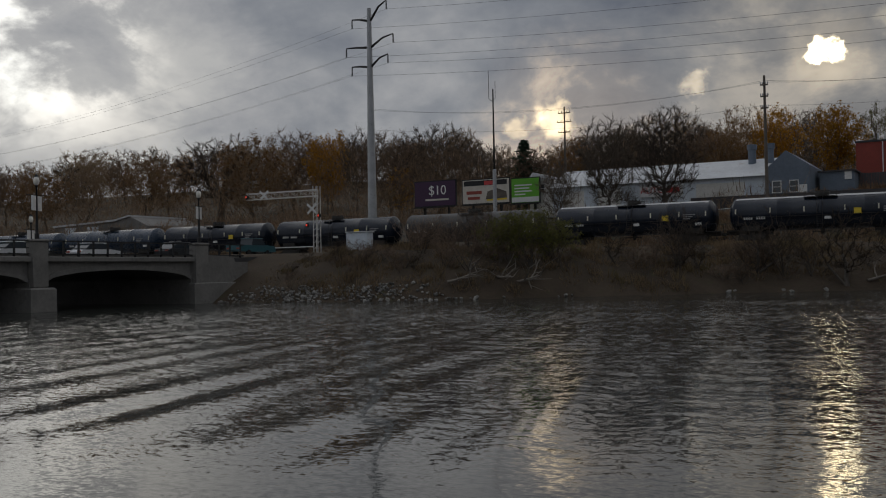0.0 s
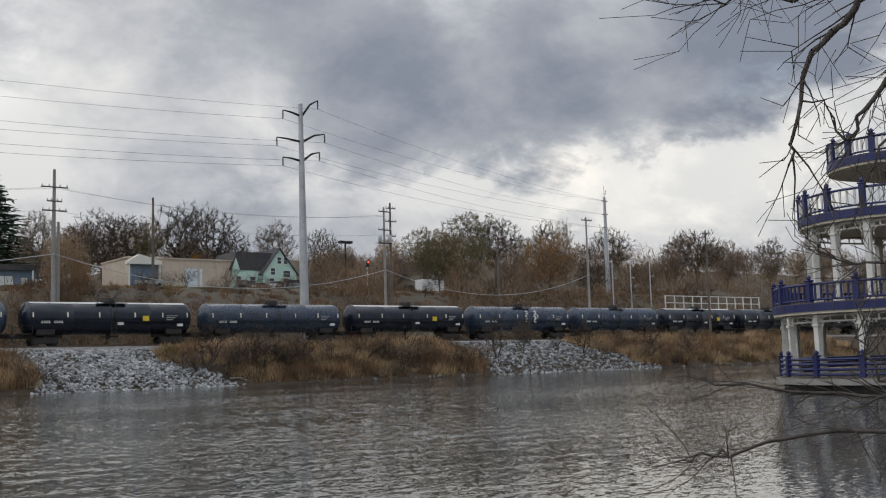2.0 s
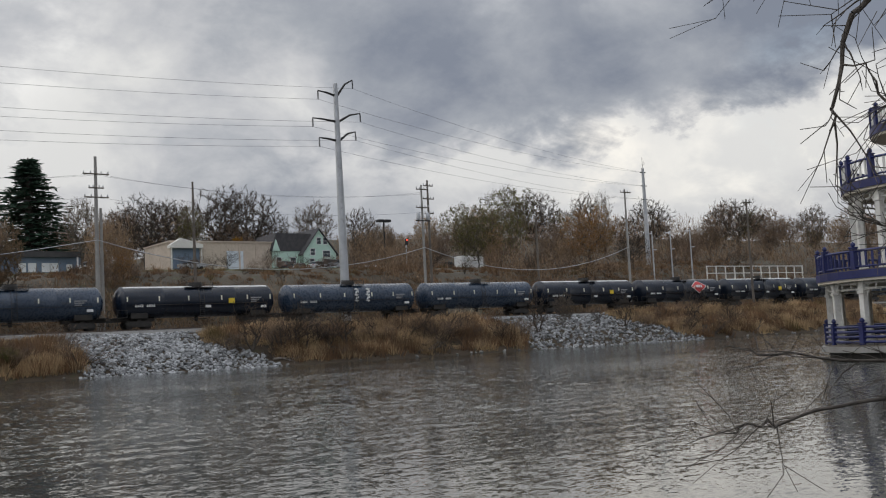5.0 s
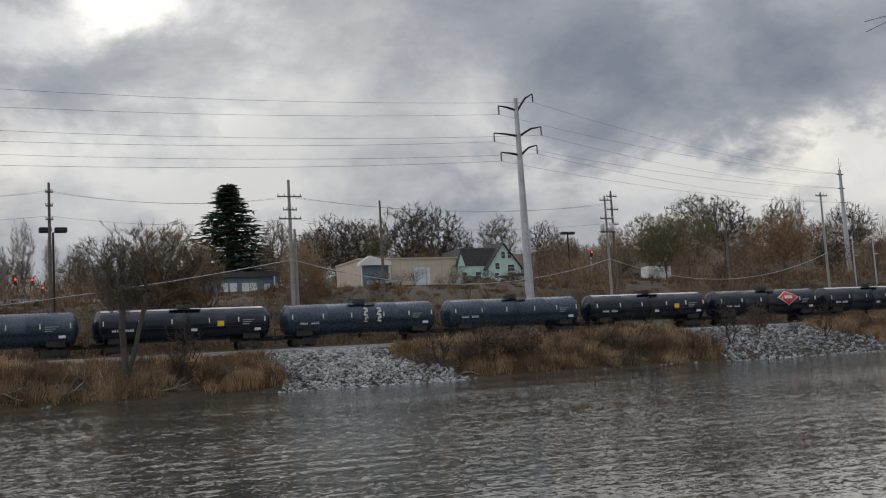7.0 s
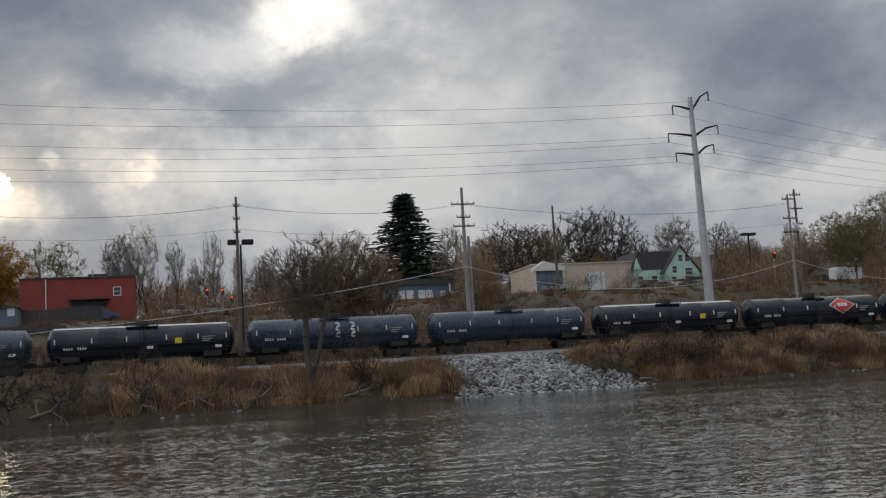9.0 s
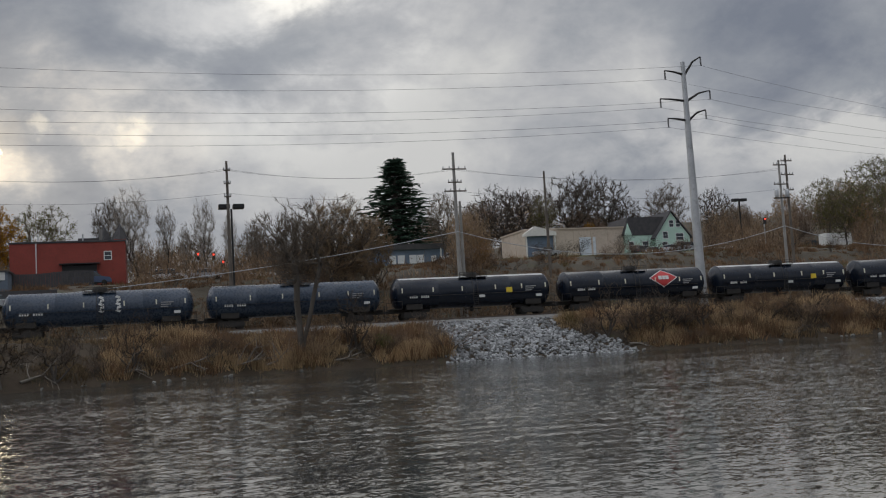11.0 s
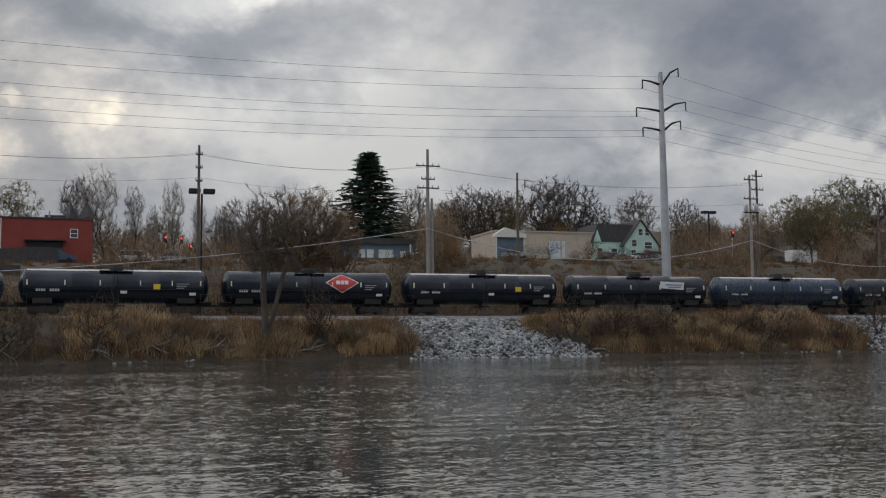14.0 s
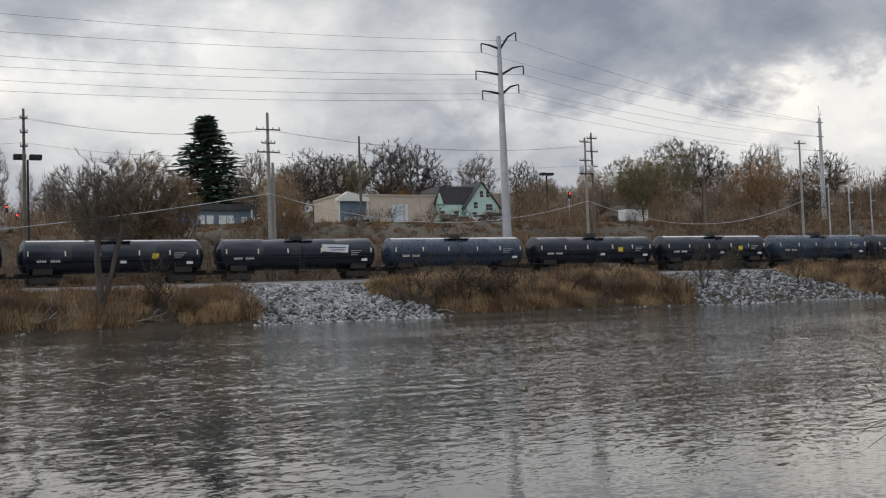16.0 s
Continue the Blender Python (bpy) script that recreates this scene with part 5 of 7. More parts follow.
def red_building():
    z = land(-9, 145) - 0.6
    b = thing("red_building", "red painted flat-roofed building with dark loading door", "building", pose(-16.4, 142, z), kind="")
    h = 17.5 - z
    part("wall", Shape().box(0, 14.2, 0, 14, 0, h, chamfer=0.02), M_BRICKRED, b)
    part("parapet", Shape().box(-0.1, 14.3, -0.1, 14.1, h, h + 0.25, chamfer=0.03), M_SHINGLE, b)
    part("loading_door", Shape().box(6.3, 10.6, -0.06, 0.02, 0.3, 3.0), M_DARKIRON, b)
    part("canopy", Shape().box(6.0, 11.0, -0.9, 0, 3.0, 3.15), M_DARKIRON, b)
    part("drainpipe", Shape().tube((3.2, -0.1, 0), (3.2, -0.1, h), 0.07), M_WHITE, b)
    window(b, 12.0, h - 2.3, 0.8, 1.0, 0)
    part("rooftop_unit", Shape().box(8.2, 11.4, 3, 6, h, h + 0.9, chamfer=0.05), M_SHINGLE, b)
    part("chimney", Shape().box(10.9, 11.3, 2, 2.4, h, h + 2.0), M_CONCRETE, b)
    for x, y in ((11.4, 6.0), (13.5, 4.0)):
        part("turret", Shape().box(x - 0.75, x + 0.75, y - 0.75, y + 0.75, h - 1, h + 0.7), M_BRICKRED, b)
        part("spire", Shape().lathe([(h + 0.7, 1.15), (h + 1.1, 0.95), (h + 2.9, 0.03)], 4, "Z"), M_SHINGLE, b, "dark pointed turret roof", m=pose(x, y, 0) @ Matrix.Rotation(radians(0), 4, "Z"))
    for x in (2.6, 3.4, 8.9):
        part("vent_pipe", Shape().tube((x, 1.0, h), (x, 1.0, h + 1.2), 0.09), M_GALV, b)
    f = thing("board_fence", "dark grey board fence before the red building", "fence", pose(-18.0, 137, 0))
    for i in range(40):
        x, zz = i * 0.3, land(-18.0 + i * 0.3, 137)
        part("board", Shape().box(x, x + 0.28, 0, 0.04, zz - 0.1, zz + 1.9), M_SHINGLE, f)


def auto_shop():
    z = land(-40, 133) - 0.8
    b = thing("workshop_building", "long grey metal workshop with pale sloping roof and vents", "building", pose(-53.5, 130, z))
    top = 15.5 - z
    part("wall", Shape().box(0, 32.5, 0, 12, 0, top - 2.4), M_PALEWALL, b)
    s = Shape()
    s.v = [(-0.4, -0.5, top - 2.5), (30.0, -0.5, top - 2.5), (30.0, 6, top + 0.2), (-0.4, 6, top + 0.2), (30.0, 12.5, top - 2.5), (-0.4, 12.5, top - 2.5)]
    s.f = [(0, 1, 2, 3), (3, 2, 4, 5), (0, 3, 5), (1, 4, 2), (0, 5, 4, 1)]
    part("roof", s, M_ROOFWHITE, b, "pale metal roof")
    part("front_block", Shape().prism([(28.6, 0), (28.6, top - 1.6), (30.7, top + 0.3), (33.4, top - 1.6), (33.4, 0)], -1.2, 11), M_SIDING, b, "blue-grey sided front")
    for x in (29.6, 31.6):
        window(b, x, 1.4, 0.9, 1.3, -1.2)
    part("door", Shape().box(32.2, 33.1, -1.26, -1.2, 0.1, 2.2), M_WHITE, b)
    for x in (25.6, 27.8):
        v = part("roof_vent", Shape().lathe([(top - 1.0, 0.5), (top + 1.2, 0.5), (top + 1.25, 0.62), (top + 1.9, 0.62), (top + 1.95, 0.2)], 12, "Z"), M_SIDING, b, "blue-grey roof vent", True, m=pose(x, 4.5, 0))
    sign = part("sign_board", Shape().box(12.2, 17.8, -0.2, -0.05, top - 4.4, top - 2.9), M_WHITE, b)
    flat_text("AUTO", 1.15, M_RED, sign, pose(13.9, -0.22, top - 3.6, 90, 0, 0))
    part("lettering", Shape().box(15.6, 17.4, -0.24, -0.2, top - 3.95, top - 3.3), M_RED, sign)
    for x in (3, 8, 21, 24):
        part("garage_door", Shape().box(x - 1.5, x + 1.5, -0.08, 0.02, 0.1, 3.0), M_WHITETRIM, b)
    part("fence", Shape().box(20, 44, -4.6, -4.5, -0.4, 1.0), M_SHINGLE, b, "dark board fence")
    h = thing("white_house", "small white clapboard house with low roof", "house", pose(-57.3, 131, z))
    part("wall", Shape().box(0, 3.6, 0, 6, 0, top - 1.2), M_WHITETRIM, h)
    part("roof", Shape().prism([(-0.3, top - 1.25), (0.6, top - 0.1), (3.9, top - 1.0), (3.9, top - 1.25)], -0.3, 6.3), M_ROOFWHITE, h)
    for x in (0.9, 1.9):
        window(h, x, top - 2.9, 0.6, 1.1, 0)
    sh = thing("dark_shed", "low dark blue-grey shed with a lit sign", "shed", pose(-19.6, 133, land(-18, 133) - 0.4))
    part("wall", Shape().box(0, 4.0, 0, 5, 0, 13.6 - land(-18, 133)), M_SIDING, sh)
    part("roof", Shape().box(-0.2, 4.2, -0.2, 5.2, 13.6 - land(-18, 133), 13.8 - land(-18, 133)), M_SHINGLE, sh)
    part("sign_board", Shape().box(2.9, 3.7, -0.1, 0, 1.9, 2.9), M_WHITE, sh)


def hill_houses():
    z = 17.3
    b = thing("tan_building", "long low tan block building with blue awning end", "building", pose(72.4, 190, z - 2.5))
    part("wall", Shape().box(0, 21.8, 0, 14, 0, 7.9), M_TAN, b)
    part("roof_edge", Shape().box(-0.2, 22.0, -0.2, 14.2, 7.9, 8.15), M_TAN, b)
    part("blue_bay", Shape().box(0.3, 5.6, -0.7, 0.05, 2.6, 6.6), M_BLUE, b, "blue painted bay")
    part("awning", Shape().prism([(-0.6, 6.6), (-0.6, 7.1), (1.6, 8.5), (6.0, 7.3), (6.0, 6.6)], -1.6, 0.02), M_WHITETRIM, b)
    for x in (-0.3, 5.7):
        part("awning_post", Shape().box(x - 0.12, x + 0.12, -1.5, -1.26, 0.5, 6.6), M_WHITETRIM, b)
    for i in range(5):
        part("pilaster", Shape().box(6.6 + i * 3.7, 7.0 + i * 3.7, -0.09, 0.02, 0, 7.8), M_TAN, b)
    part("door", Shape().box(11.5, 15.0, -0.06, 0.04, 2.2, 6.2), M_PALEWALL, b)
    h = thing("green_house", "mint green clapboard house with dark gabled roof", "house", pose(93.6, 188, z - 2.5))
    part("wall", Shape().box(0, 14.0, 1.5, 10, 0, 6.4), M_GREENWALL, h)
    part("gable_wing", Shape().prism([(6.2, 0), (6.2, 5.6), (9.9, 10.6), (13.9, 5.6), (13.9, 0)], 0, 9), M_GREENWALL, h)
    for a, b_ in (((5.8, 5.2), (9.9, 10.7)), ((9.9, 10.7), (14.3, 5.2))):
        part("gable_roof", Shape().prism([a, b_, (b_[0], b_[1] + 0.25), (a[0], a[1] + 0.25)], -0.4, 9.2), M_SHINGLE, h)
    part("main_roof", Shape().prism([(-0.4, 6.2), (0.9, 9.9), (9.0, 9.9), (13.0, 6.2)], 1.4, 10.4), M_SHINGLE, h)
    part("end_gable", Shape().prism([(-0.1, 6.2), (0.75, 8.6), (1.6, 6.2)], 1.2, 1.6), M_GREENWALL, h)
    for x, zz, w in ((1.4, 3.4, 1.0), (4.6, 3.4, 1.2), (4.6, 0.9, 1.2)):
        window(h, x, zz, w, 1.5, 1.5)
    for x, zz, w in ((8.4, 5.3, 1.0), (9.9, 7.6, 0.9), (11.4, 7.6, 0.9), (11.6, 4.9, 1.6), (8.2, 3.2, 1.0), (11.6, 3.2, 1.6)):
        window(h, x, zz, w, 1.3, 0)
    g = thing("dark_roofed_house", "house with dark brown hipped roof behind", "house", pose(86.0, 204, z - 1))
    part("wall", Shape().box(0, 9, 0, 8, 0, 5.2), M_TAN, g)
    part("roof", Shape().prism([(-0.5, 5.2), (1.0, 8.0), (9.0, 8.0), (9.5, 5.2)], -0.5, 8.5), M_SHINGLE, g)
    z = 14.6
    b = thing("blue_house", "low slate-blue house with white windows", "house", pose(36.0, 165, z - 1.0))
    part("wall", Shape().box(0, 12.4, 0, 8, 0, 3.7), M_BLUE, b)
    part("roof", Shape().prism([(-0.5, 3.7), (0.2, 4.6), (12.2, 4.6), (12.9, 3.7)], -0.5, 8.5), M_SHINGLE, b)
    for x in (3.4, 4.9, 6.9, 8.2):
        window(b, x, 1.5, 1.0, 1.2, 0, pane_mat=M_BLIND)
    part("door", Shape().box(10.0, 10.9, -0.06, 0.02, 0.5, 2.6), M_WHITE, b)
    part("porch_post", Shape().box(11.4, 11.6, -1.0, -0.8, 0.3, 3.7), M_WHITE, b)


def warehouse():
    z = land(-140, 131) - 0.6
    w = thing("warehouse", "low grey warehouse with shallow gabled roof", "building", pose(-151, 131, z))
    part("wall", Shape().prism([(0, 0), (0, 11.3 - z), (15, 11.9 - z), (18.5, 12.6 - z), (22.5, 10.9 - z), (22.5, 0)], 0, 14), M_CONCRETE, w)
    part("roof_edge", Shape().prism([(-0.3, 11.3 - z), (15, 11.9 - z), (18.5, 12.6 - z), (18.5, 12.85 - z), (15, 12.2 - z), (-0.3, 11.6 - z)], -0.3, 14.3), M_ROOFWHITE, w)
    for x in (4.0, 9.5):
        part("door", Shape().box(x - 1.4, x + 1.4, -0.06, 0.04, 0.5, 3.4), M_PALEWALL, w)


warehouse()
red_building()
auto_shop()
hill_houses()


def billboards():
    for x0, x1, z0, z1, mat, label, kind_ in ((-75.0, -68.4, 11.5, 15.0, M_PURPLE, "purple billboard with large white price", "p"), (-67.2, -60.0, 11.5, 14.8, M_POSTER, "cream food billboard with red and brown shapes", "w"), (-59.6, -55.5, 11.3, 14.6, M_LIME, "bright green billboard with pale lines", "g")):
        w, h = x1 - x0, z1 - z0
        b = thing("billboard", label, "billboard", pose((x0 + x1) / 2, 130, z0), group="roadside billboards")
        part("panel", Shape().box(-w / 2, w / 2, 0, 0.25, 0, h), mat, b)
        part("frame", Shape().box(-w / 2 - 0.12, w / 2 + 0.12, 0.05, 0.3, -0.14, 0).box(-w / 2 - 0.12, w / 2 + 0.12, 0.05, 0.3, h, h + 0.14).box(-w / 2 - 0.12, -w / 2, 0.05, 0.3, 0, h).box(w / 2, w / 2 + 0.12, 0.05, 0.3, 0, h), M_DARKIRON, b)
        part("catwalk", Shape().box(-w / 2, w / 2, -0.6, 0.0, -0.3, -0.2), M_STEEL, b)
        for x in (-w * 0.3, w * 0.3):
            part("post", Shape().box(x - 0.15, x + 0.15, 0.35, 0.65, land(x0, 130) - z0 - 0.4, h), M_STEEL, b)
        if kind_ == "p":
            flat_text("$10", 1.9, M_WHITE, b, pose(0.4, -0.03, h * 0.62, 90, 0, 0))
            part("lettering", Shape().box(-1.6, 2.2, -0.03, 0, 0.75, 1.0), M_POSTER, b)
        elif kind_ == "w":
            part("poster_shape", Shape().box(-3.4, 3.3, -0.03, 0, h - 0.8, h - 0.1), M_DARKIRON, b, "dark band")
            part("poster_shape", Shape().box(-0.2, 1.4, -0.05, -0.03, h - 0.75, h - 0.2), M_RED, b, "red patch")
            part("lettering", Shape().box(-3.0, -0.6, -0.03, 0, 1.3, 1.75).box(-2.8, -0.9, -0.03, 0, 0.55, 0.95), M_RUST, b, "dark red bars")
            part("poster_shape", Shape().prism([(0.0, 0.5), (0.3, 1.6), (1.8, 2.0), (3.2, 1.5), (3.3, 0.6)], -0.03, 0), M_WOODPOLE, b, "brown food shape")
            part("poster_shape", Shape().prism([(0.2, 0.3), (0.2, 0.5), (3.3, 0.6), (3.3, 0.35)], -0.04, 0), M_YELLOW, b, "yellow strip")
        else:
            for i, ww in enumerate((2.6, 2.2, 2.6, 1.6)):
                part("lettering", Shape().box(-1.6, -1.6 + ww, -0.03, 0, h - 1.0 - i * 0.42, h - 0.82 - i * 0.42), M_WHITE, b, "pale bars")
            part("poster_shape", Shape().box(-2.0, 2.0, -0.03, 0, 0.05, 0.75), M_WHITE, b, "white strip")


billboards()
for label, paint, x, y, turn, kind_ in (("white sedan parked beside the workshop", PAINT_WHITE, -20.7, 122, 10, "sedan"), ("silver car parked beside the workshop", PAINT_SILVER, -15.5, 122, 5, "sedan"), ("blue car parked before the red building", PAINT_BLUE, -6.2, 138, 0, "suv"), ("white van parked behind bare trees", PAINT_WHITE, 3.5, 146, 0, "suv"), ("silver car parked behind bare trees", PAINT_SILVER, 8.5, 147, 0, "sedan"),
                                      ("grey pickup on the lawn before the tan building", PAINT_SILVER, 75.2, 186, 0, "pickup"), ("white car parked before the green house", PAINT_WHITE, 97.0, 184, 30, "sedan"), ("dark car parked before the green house", PAINT_DARK, 94.0, 184, 40, "suv"), ("white car parked before the green house", PAINT_WHITE, 101.0, 184, 20, "sedan"), ("silver car parked before the green house", PAINT_SILVER, 105.0, 184, 10, "suv"), ("white car parked beyond the green house", PAINT_WHITE, 113.0, 184, 0, "sedan"), ("dark car parked beyond the green house", PAINT_DARK, 129.0, 178, 0, "suv"), ("white car parked beside the blue house", PAINT_WHITE, 49.5, 163, 0, "sedan")):
    vehicle("car" if kind_ != "pickup" else "pickup_truck", label, paint, pose(x, y, land(x, y) + 0.02, 0, 0, turn), kind_, "parked vehicles")
t_ = thing("box_trailer", "white box trailer parked among brush", "trailer", pose(121, 160, land(121, 160)))
part("box", Shape().box(-2.6, 2.6, -1.2, 1.2, 0.9, 3.4, chamfer=0.05), M_WHITE, t_)
part("chassis", Shape().box(-2.6, 2.9, -0.9, 0.9, 0.6, 0.9), M_STEEL, t_)
for x in (-1.2, -0.3):
    part("wheel", Shape().tube((x, -1.15, 0.4), (x, -0.85, 0.4), 0.4, sides=14), M_BLACK, t_)
for x, y, z in ((7.8, 155, 16.6), (10.0, 155, 16.5), (11.0, 150, 14.9), (100.0, 150, 19.0)):
    s_ = thing("traffic_light", "dark traffic light showing red, on a steel pole", "traffic light", pose(x, y, land(x, y)), group="traffic lights")
    h_ = z - land(x, y)
    part("pole", Shape().tube((0, 0.2, -0.3), (0, 0.2, h_ + 0.5), 0.1), M_GALV, s_)
    part("housing", Shape().box(-0.22, 0.22, -0.15, 0.15, h_ - 0.75, h_ + 0.4, chamfer=0.04), M_DARKIRON, s_)
    part("lens", Shape().tube((0, -0.2, h_ + 0.12), (0, -0.14, h_ + 0.12), 0.16, sides=12), M_SIGNAL, s_, "lit red lens")
for x, y, top in ((105, 165, 24.2), (9.25, 111.5, 17.3)):
    fl = thing("flood_lamp_post", "tall dark post with twin box floodlights", "light pole", pose(x, y, land(x, y)), group="floodlight posts")
    hf = top - land(x, y)
    part("post", Shape().tube((0, 0, -0.3), (0, 0, hf), 0.16 if y > 150 else 0.11), M_DARKIRON, fl)
    for q in (-0.75, 0.75):
        part("floodlight", Shape().box(q - 0.6, q + 0.6, -0.5, 0.5, hf, hf + 0.5, chamfer=0.06), M_DARKIRON, fl)
yard = thing("scaffold_fence", "pale open metal framework beside the tracks", "fence", pose(150, 116, land(150, 116)))
for i in range(12):
    part("post", Shape().box(-0.08, 0.08, -0.08, 0.08, 0, 5.6), M_WHITETRIM, yard, m=pose(-12 + i * 2.4, 0, 0))
for z in (4.3, 5.5):
    part("beam", Shape().box(-12.2, 14.6, -0.06, 0.06, z, z + 0.14), M_WHITETRIM, yard)


# ---------------------------------------------------------------- trees and brush
M_TWIG_GREY = leafy("grey_brown_twigs", (0.095, 0.080, 0.066), (0.24, 0.195, 0.155), 0.2, 0.25)
M_TWIG_DARK = leafy("dark_oak_twigs", (0.060, 0.050, 0.042), (0.13, 0.105, 0.085), 0.1, 0.2)
M_TWIG_TAN = leafy("tan_twigs", (0.20, 0.142, 0.092), (0.42, 0.305, 0.195), 0.25, 0.25)
M_TWIG_RED = leafy("russet_twigs", (0.13, 0.098, 0.076), (0.31, 0.225, 0.165), 0.22, 0.3)
M_TWIG_PALE = leafy("pale_twigs", (0.234, 0.208, 0.182), (0.429, 0.377, 0.325), 0.15, 0.2)
M_UNDER = leafy("mixed_brown_twigs", (0.085, 0.062, 0.047), (0.36, 0.245, 0.155), 0.25, 0.1, 0.5)
M_LEAF_GOLD = leafy("golden_leaves", (0.336, 0.162, 0.022), (0.627, 0.336, 0.056), 0.5, 0.25)
M_LEAF_RUST = leafy("rust_leaves", (0.182, 0.091, 0.034), (0.338, 0.182, 0.065), 0.3, 0.25)
M_LEAF_OLIVE = leafy("olive_leaves", (0.098, 0.104, 0.036), (0.195, 0.182, 0.065), 0.3, 0.25)
M_NEEDLE = leafy("dark_spruce_needles", (0.035, 0.062, 0.045), (0.085, 0.13, 0.09), 0.15, 0.2)
M_REED = leafy("dry_reeds", (0.175, 0.120, 0.074), (0.80, 0.59, 0.35), 0.45, 0.1, 0.25)
M_WEED = leafy("rust_brown_weeds", (0.10, 0.066, 0.045), (0.34, 0.21, 0.12), 0.35, 0.1, 0.6)
M_DRYGRASS = leafy("dull_grass", (0.085, 0.064, 0.042), (0.30, 0.22, 0.135), 0.3, 0.1, 0.5)
M_DRIFT = surface("bleached_wood", (0.14, 0.12, 0.10), (0.25, 0.22, 0.185), 2.0, 0.9, bump=0.3, dist=0.01)


def prisms(segs, sides):
    """Tapered tubes for many segments at once: rows of two ends and two radii."""
    if not segs:
        return [], []
    a = np.array([s[0] for s in segs])
    b = np.array([s[1] for s in segs])
    r0 = np.array([s[2] for s in segs])[:, None]
    r1 = np.array([s[3] for s in segs])[:, None]
    d = b - a
    d /= np.maximum(np.linalg.norm(d, axis=1)[:, None], 1e-6)
    ref = np.where(np.abs(d[:, 2:3]) > 0.9, np.array([[1.0, 0, 0]]), np.array([[0, 0, 1.0]]))
    u = np.cross(d, ref)
    u /= np.linalg.norm(u, axis=1)[:, None]
    w = np.cross(d, u)
    rows = []
    for p, r in ((a, r0), (b, r1)):
        for i in range(sides):
            t = 2 * math.pi * i / sides
            rows.append(p + r * (u * math.cos(t) + w * math.sin(t)))
    v = np.stack(rows, 1).reshape(-1, 3)
    k = 2 * sides
    base = np.arange(len(segs)) * k
    f = [np.stack([base + i, base + (i + 1) % sides, base + sides + (i + 1) % sides, base + sides + i], 1) for i in range(sides)]
    return v.tolist(), np.concatenate(f).tolist()


def fast_mesh(name, v, f, material, smooth=False):
    me = bpy.data.meshes.new(name)
    me.from_pydata(v, [], f)
    me.materials.append(material)
    if smooth:
        me.polygons.foreach_set("use_smooth", [True] * len(me.polygons))
    return me


def branch(rng, out, p, d, length, r, level, top, wander, spread, kids, lift, tips, least=0.0008):
    """Adds segments (level, from, to, radii) of a limb and, from it, of its side limbs; the last level is single twigs."""
    steps = 1 if level >= min(top, 3) else 3 if level < 2 else 2
    pts = [p]
    for i in range(steps):
        d = (d + Vector((rng.uniform(-1, 1), rng.uniform(-1, 1), rng.uniform(-1, 1))) * wander + Vector((0, 0, lift))).normalized()
        q = p + d * (length / steps)
        ra, rb = r * (1 - 0.6 * i / steps), r * (1 - 0.6 * (i + 1) / steps)
        out.append((level, tuple(p), tuple(q), max(ra, least), max(rb, least * 0.6)))
        p = q
        pts.append(p)
    if level >= top:
        tips.append(p)
        return
    count = kids[min(level, len(kids) - 1)]
    for i in range(count):
        t = 1.0 if i == 0 else rng.uniform(0.3, 1.0)
        j = min(steps - 1, int(t * steps))
        start = pts[j].lerp(pts[j + 1], t * steps - j) if t < 1 else pts[-1]
        side = Vector((rng.uniform(-1, 1), rng.uniform(-1, 1), rng.uniform(-0.45, 0.6))).normalized()
        nd = (d * (1 - spread) + side * spread).normalized()
        branch(rng, out, start, nd, length * rng.uniform(0.52, 0.82), max(r * rng.uniform(0.34, 0.55), least), level + 1, top, wander, spread, kids, lift, tips, least)


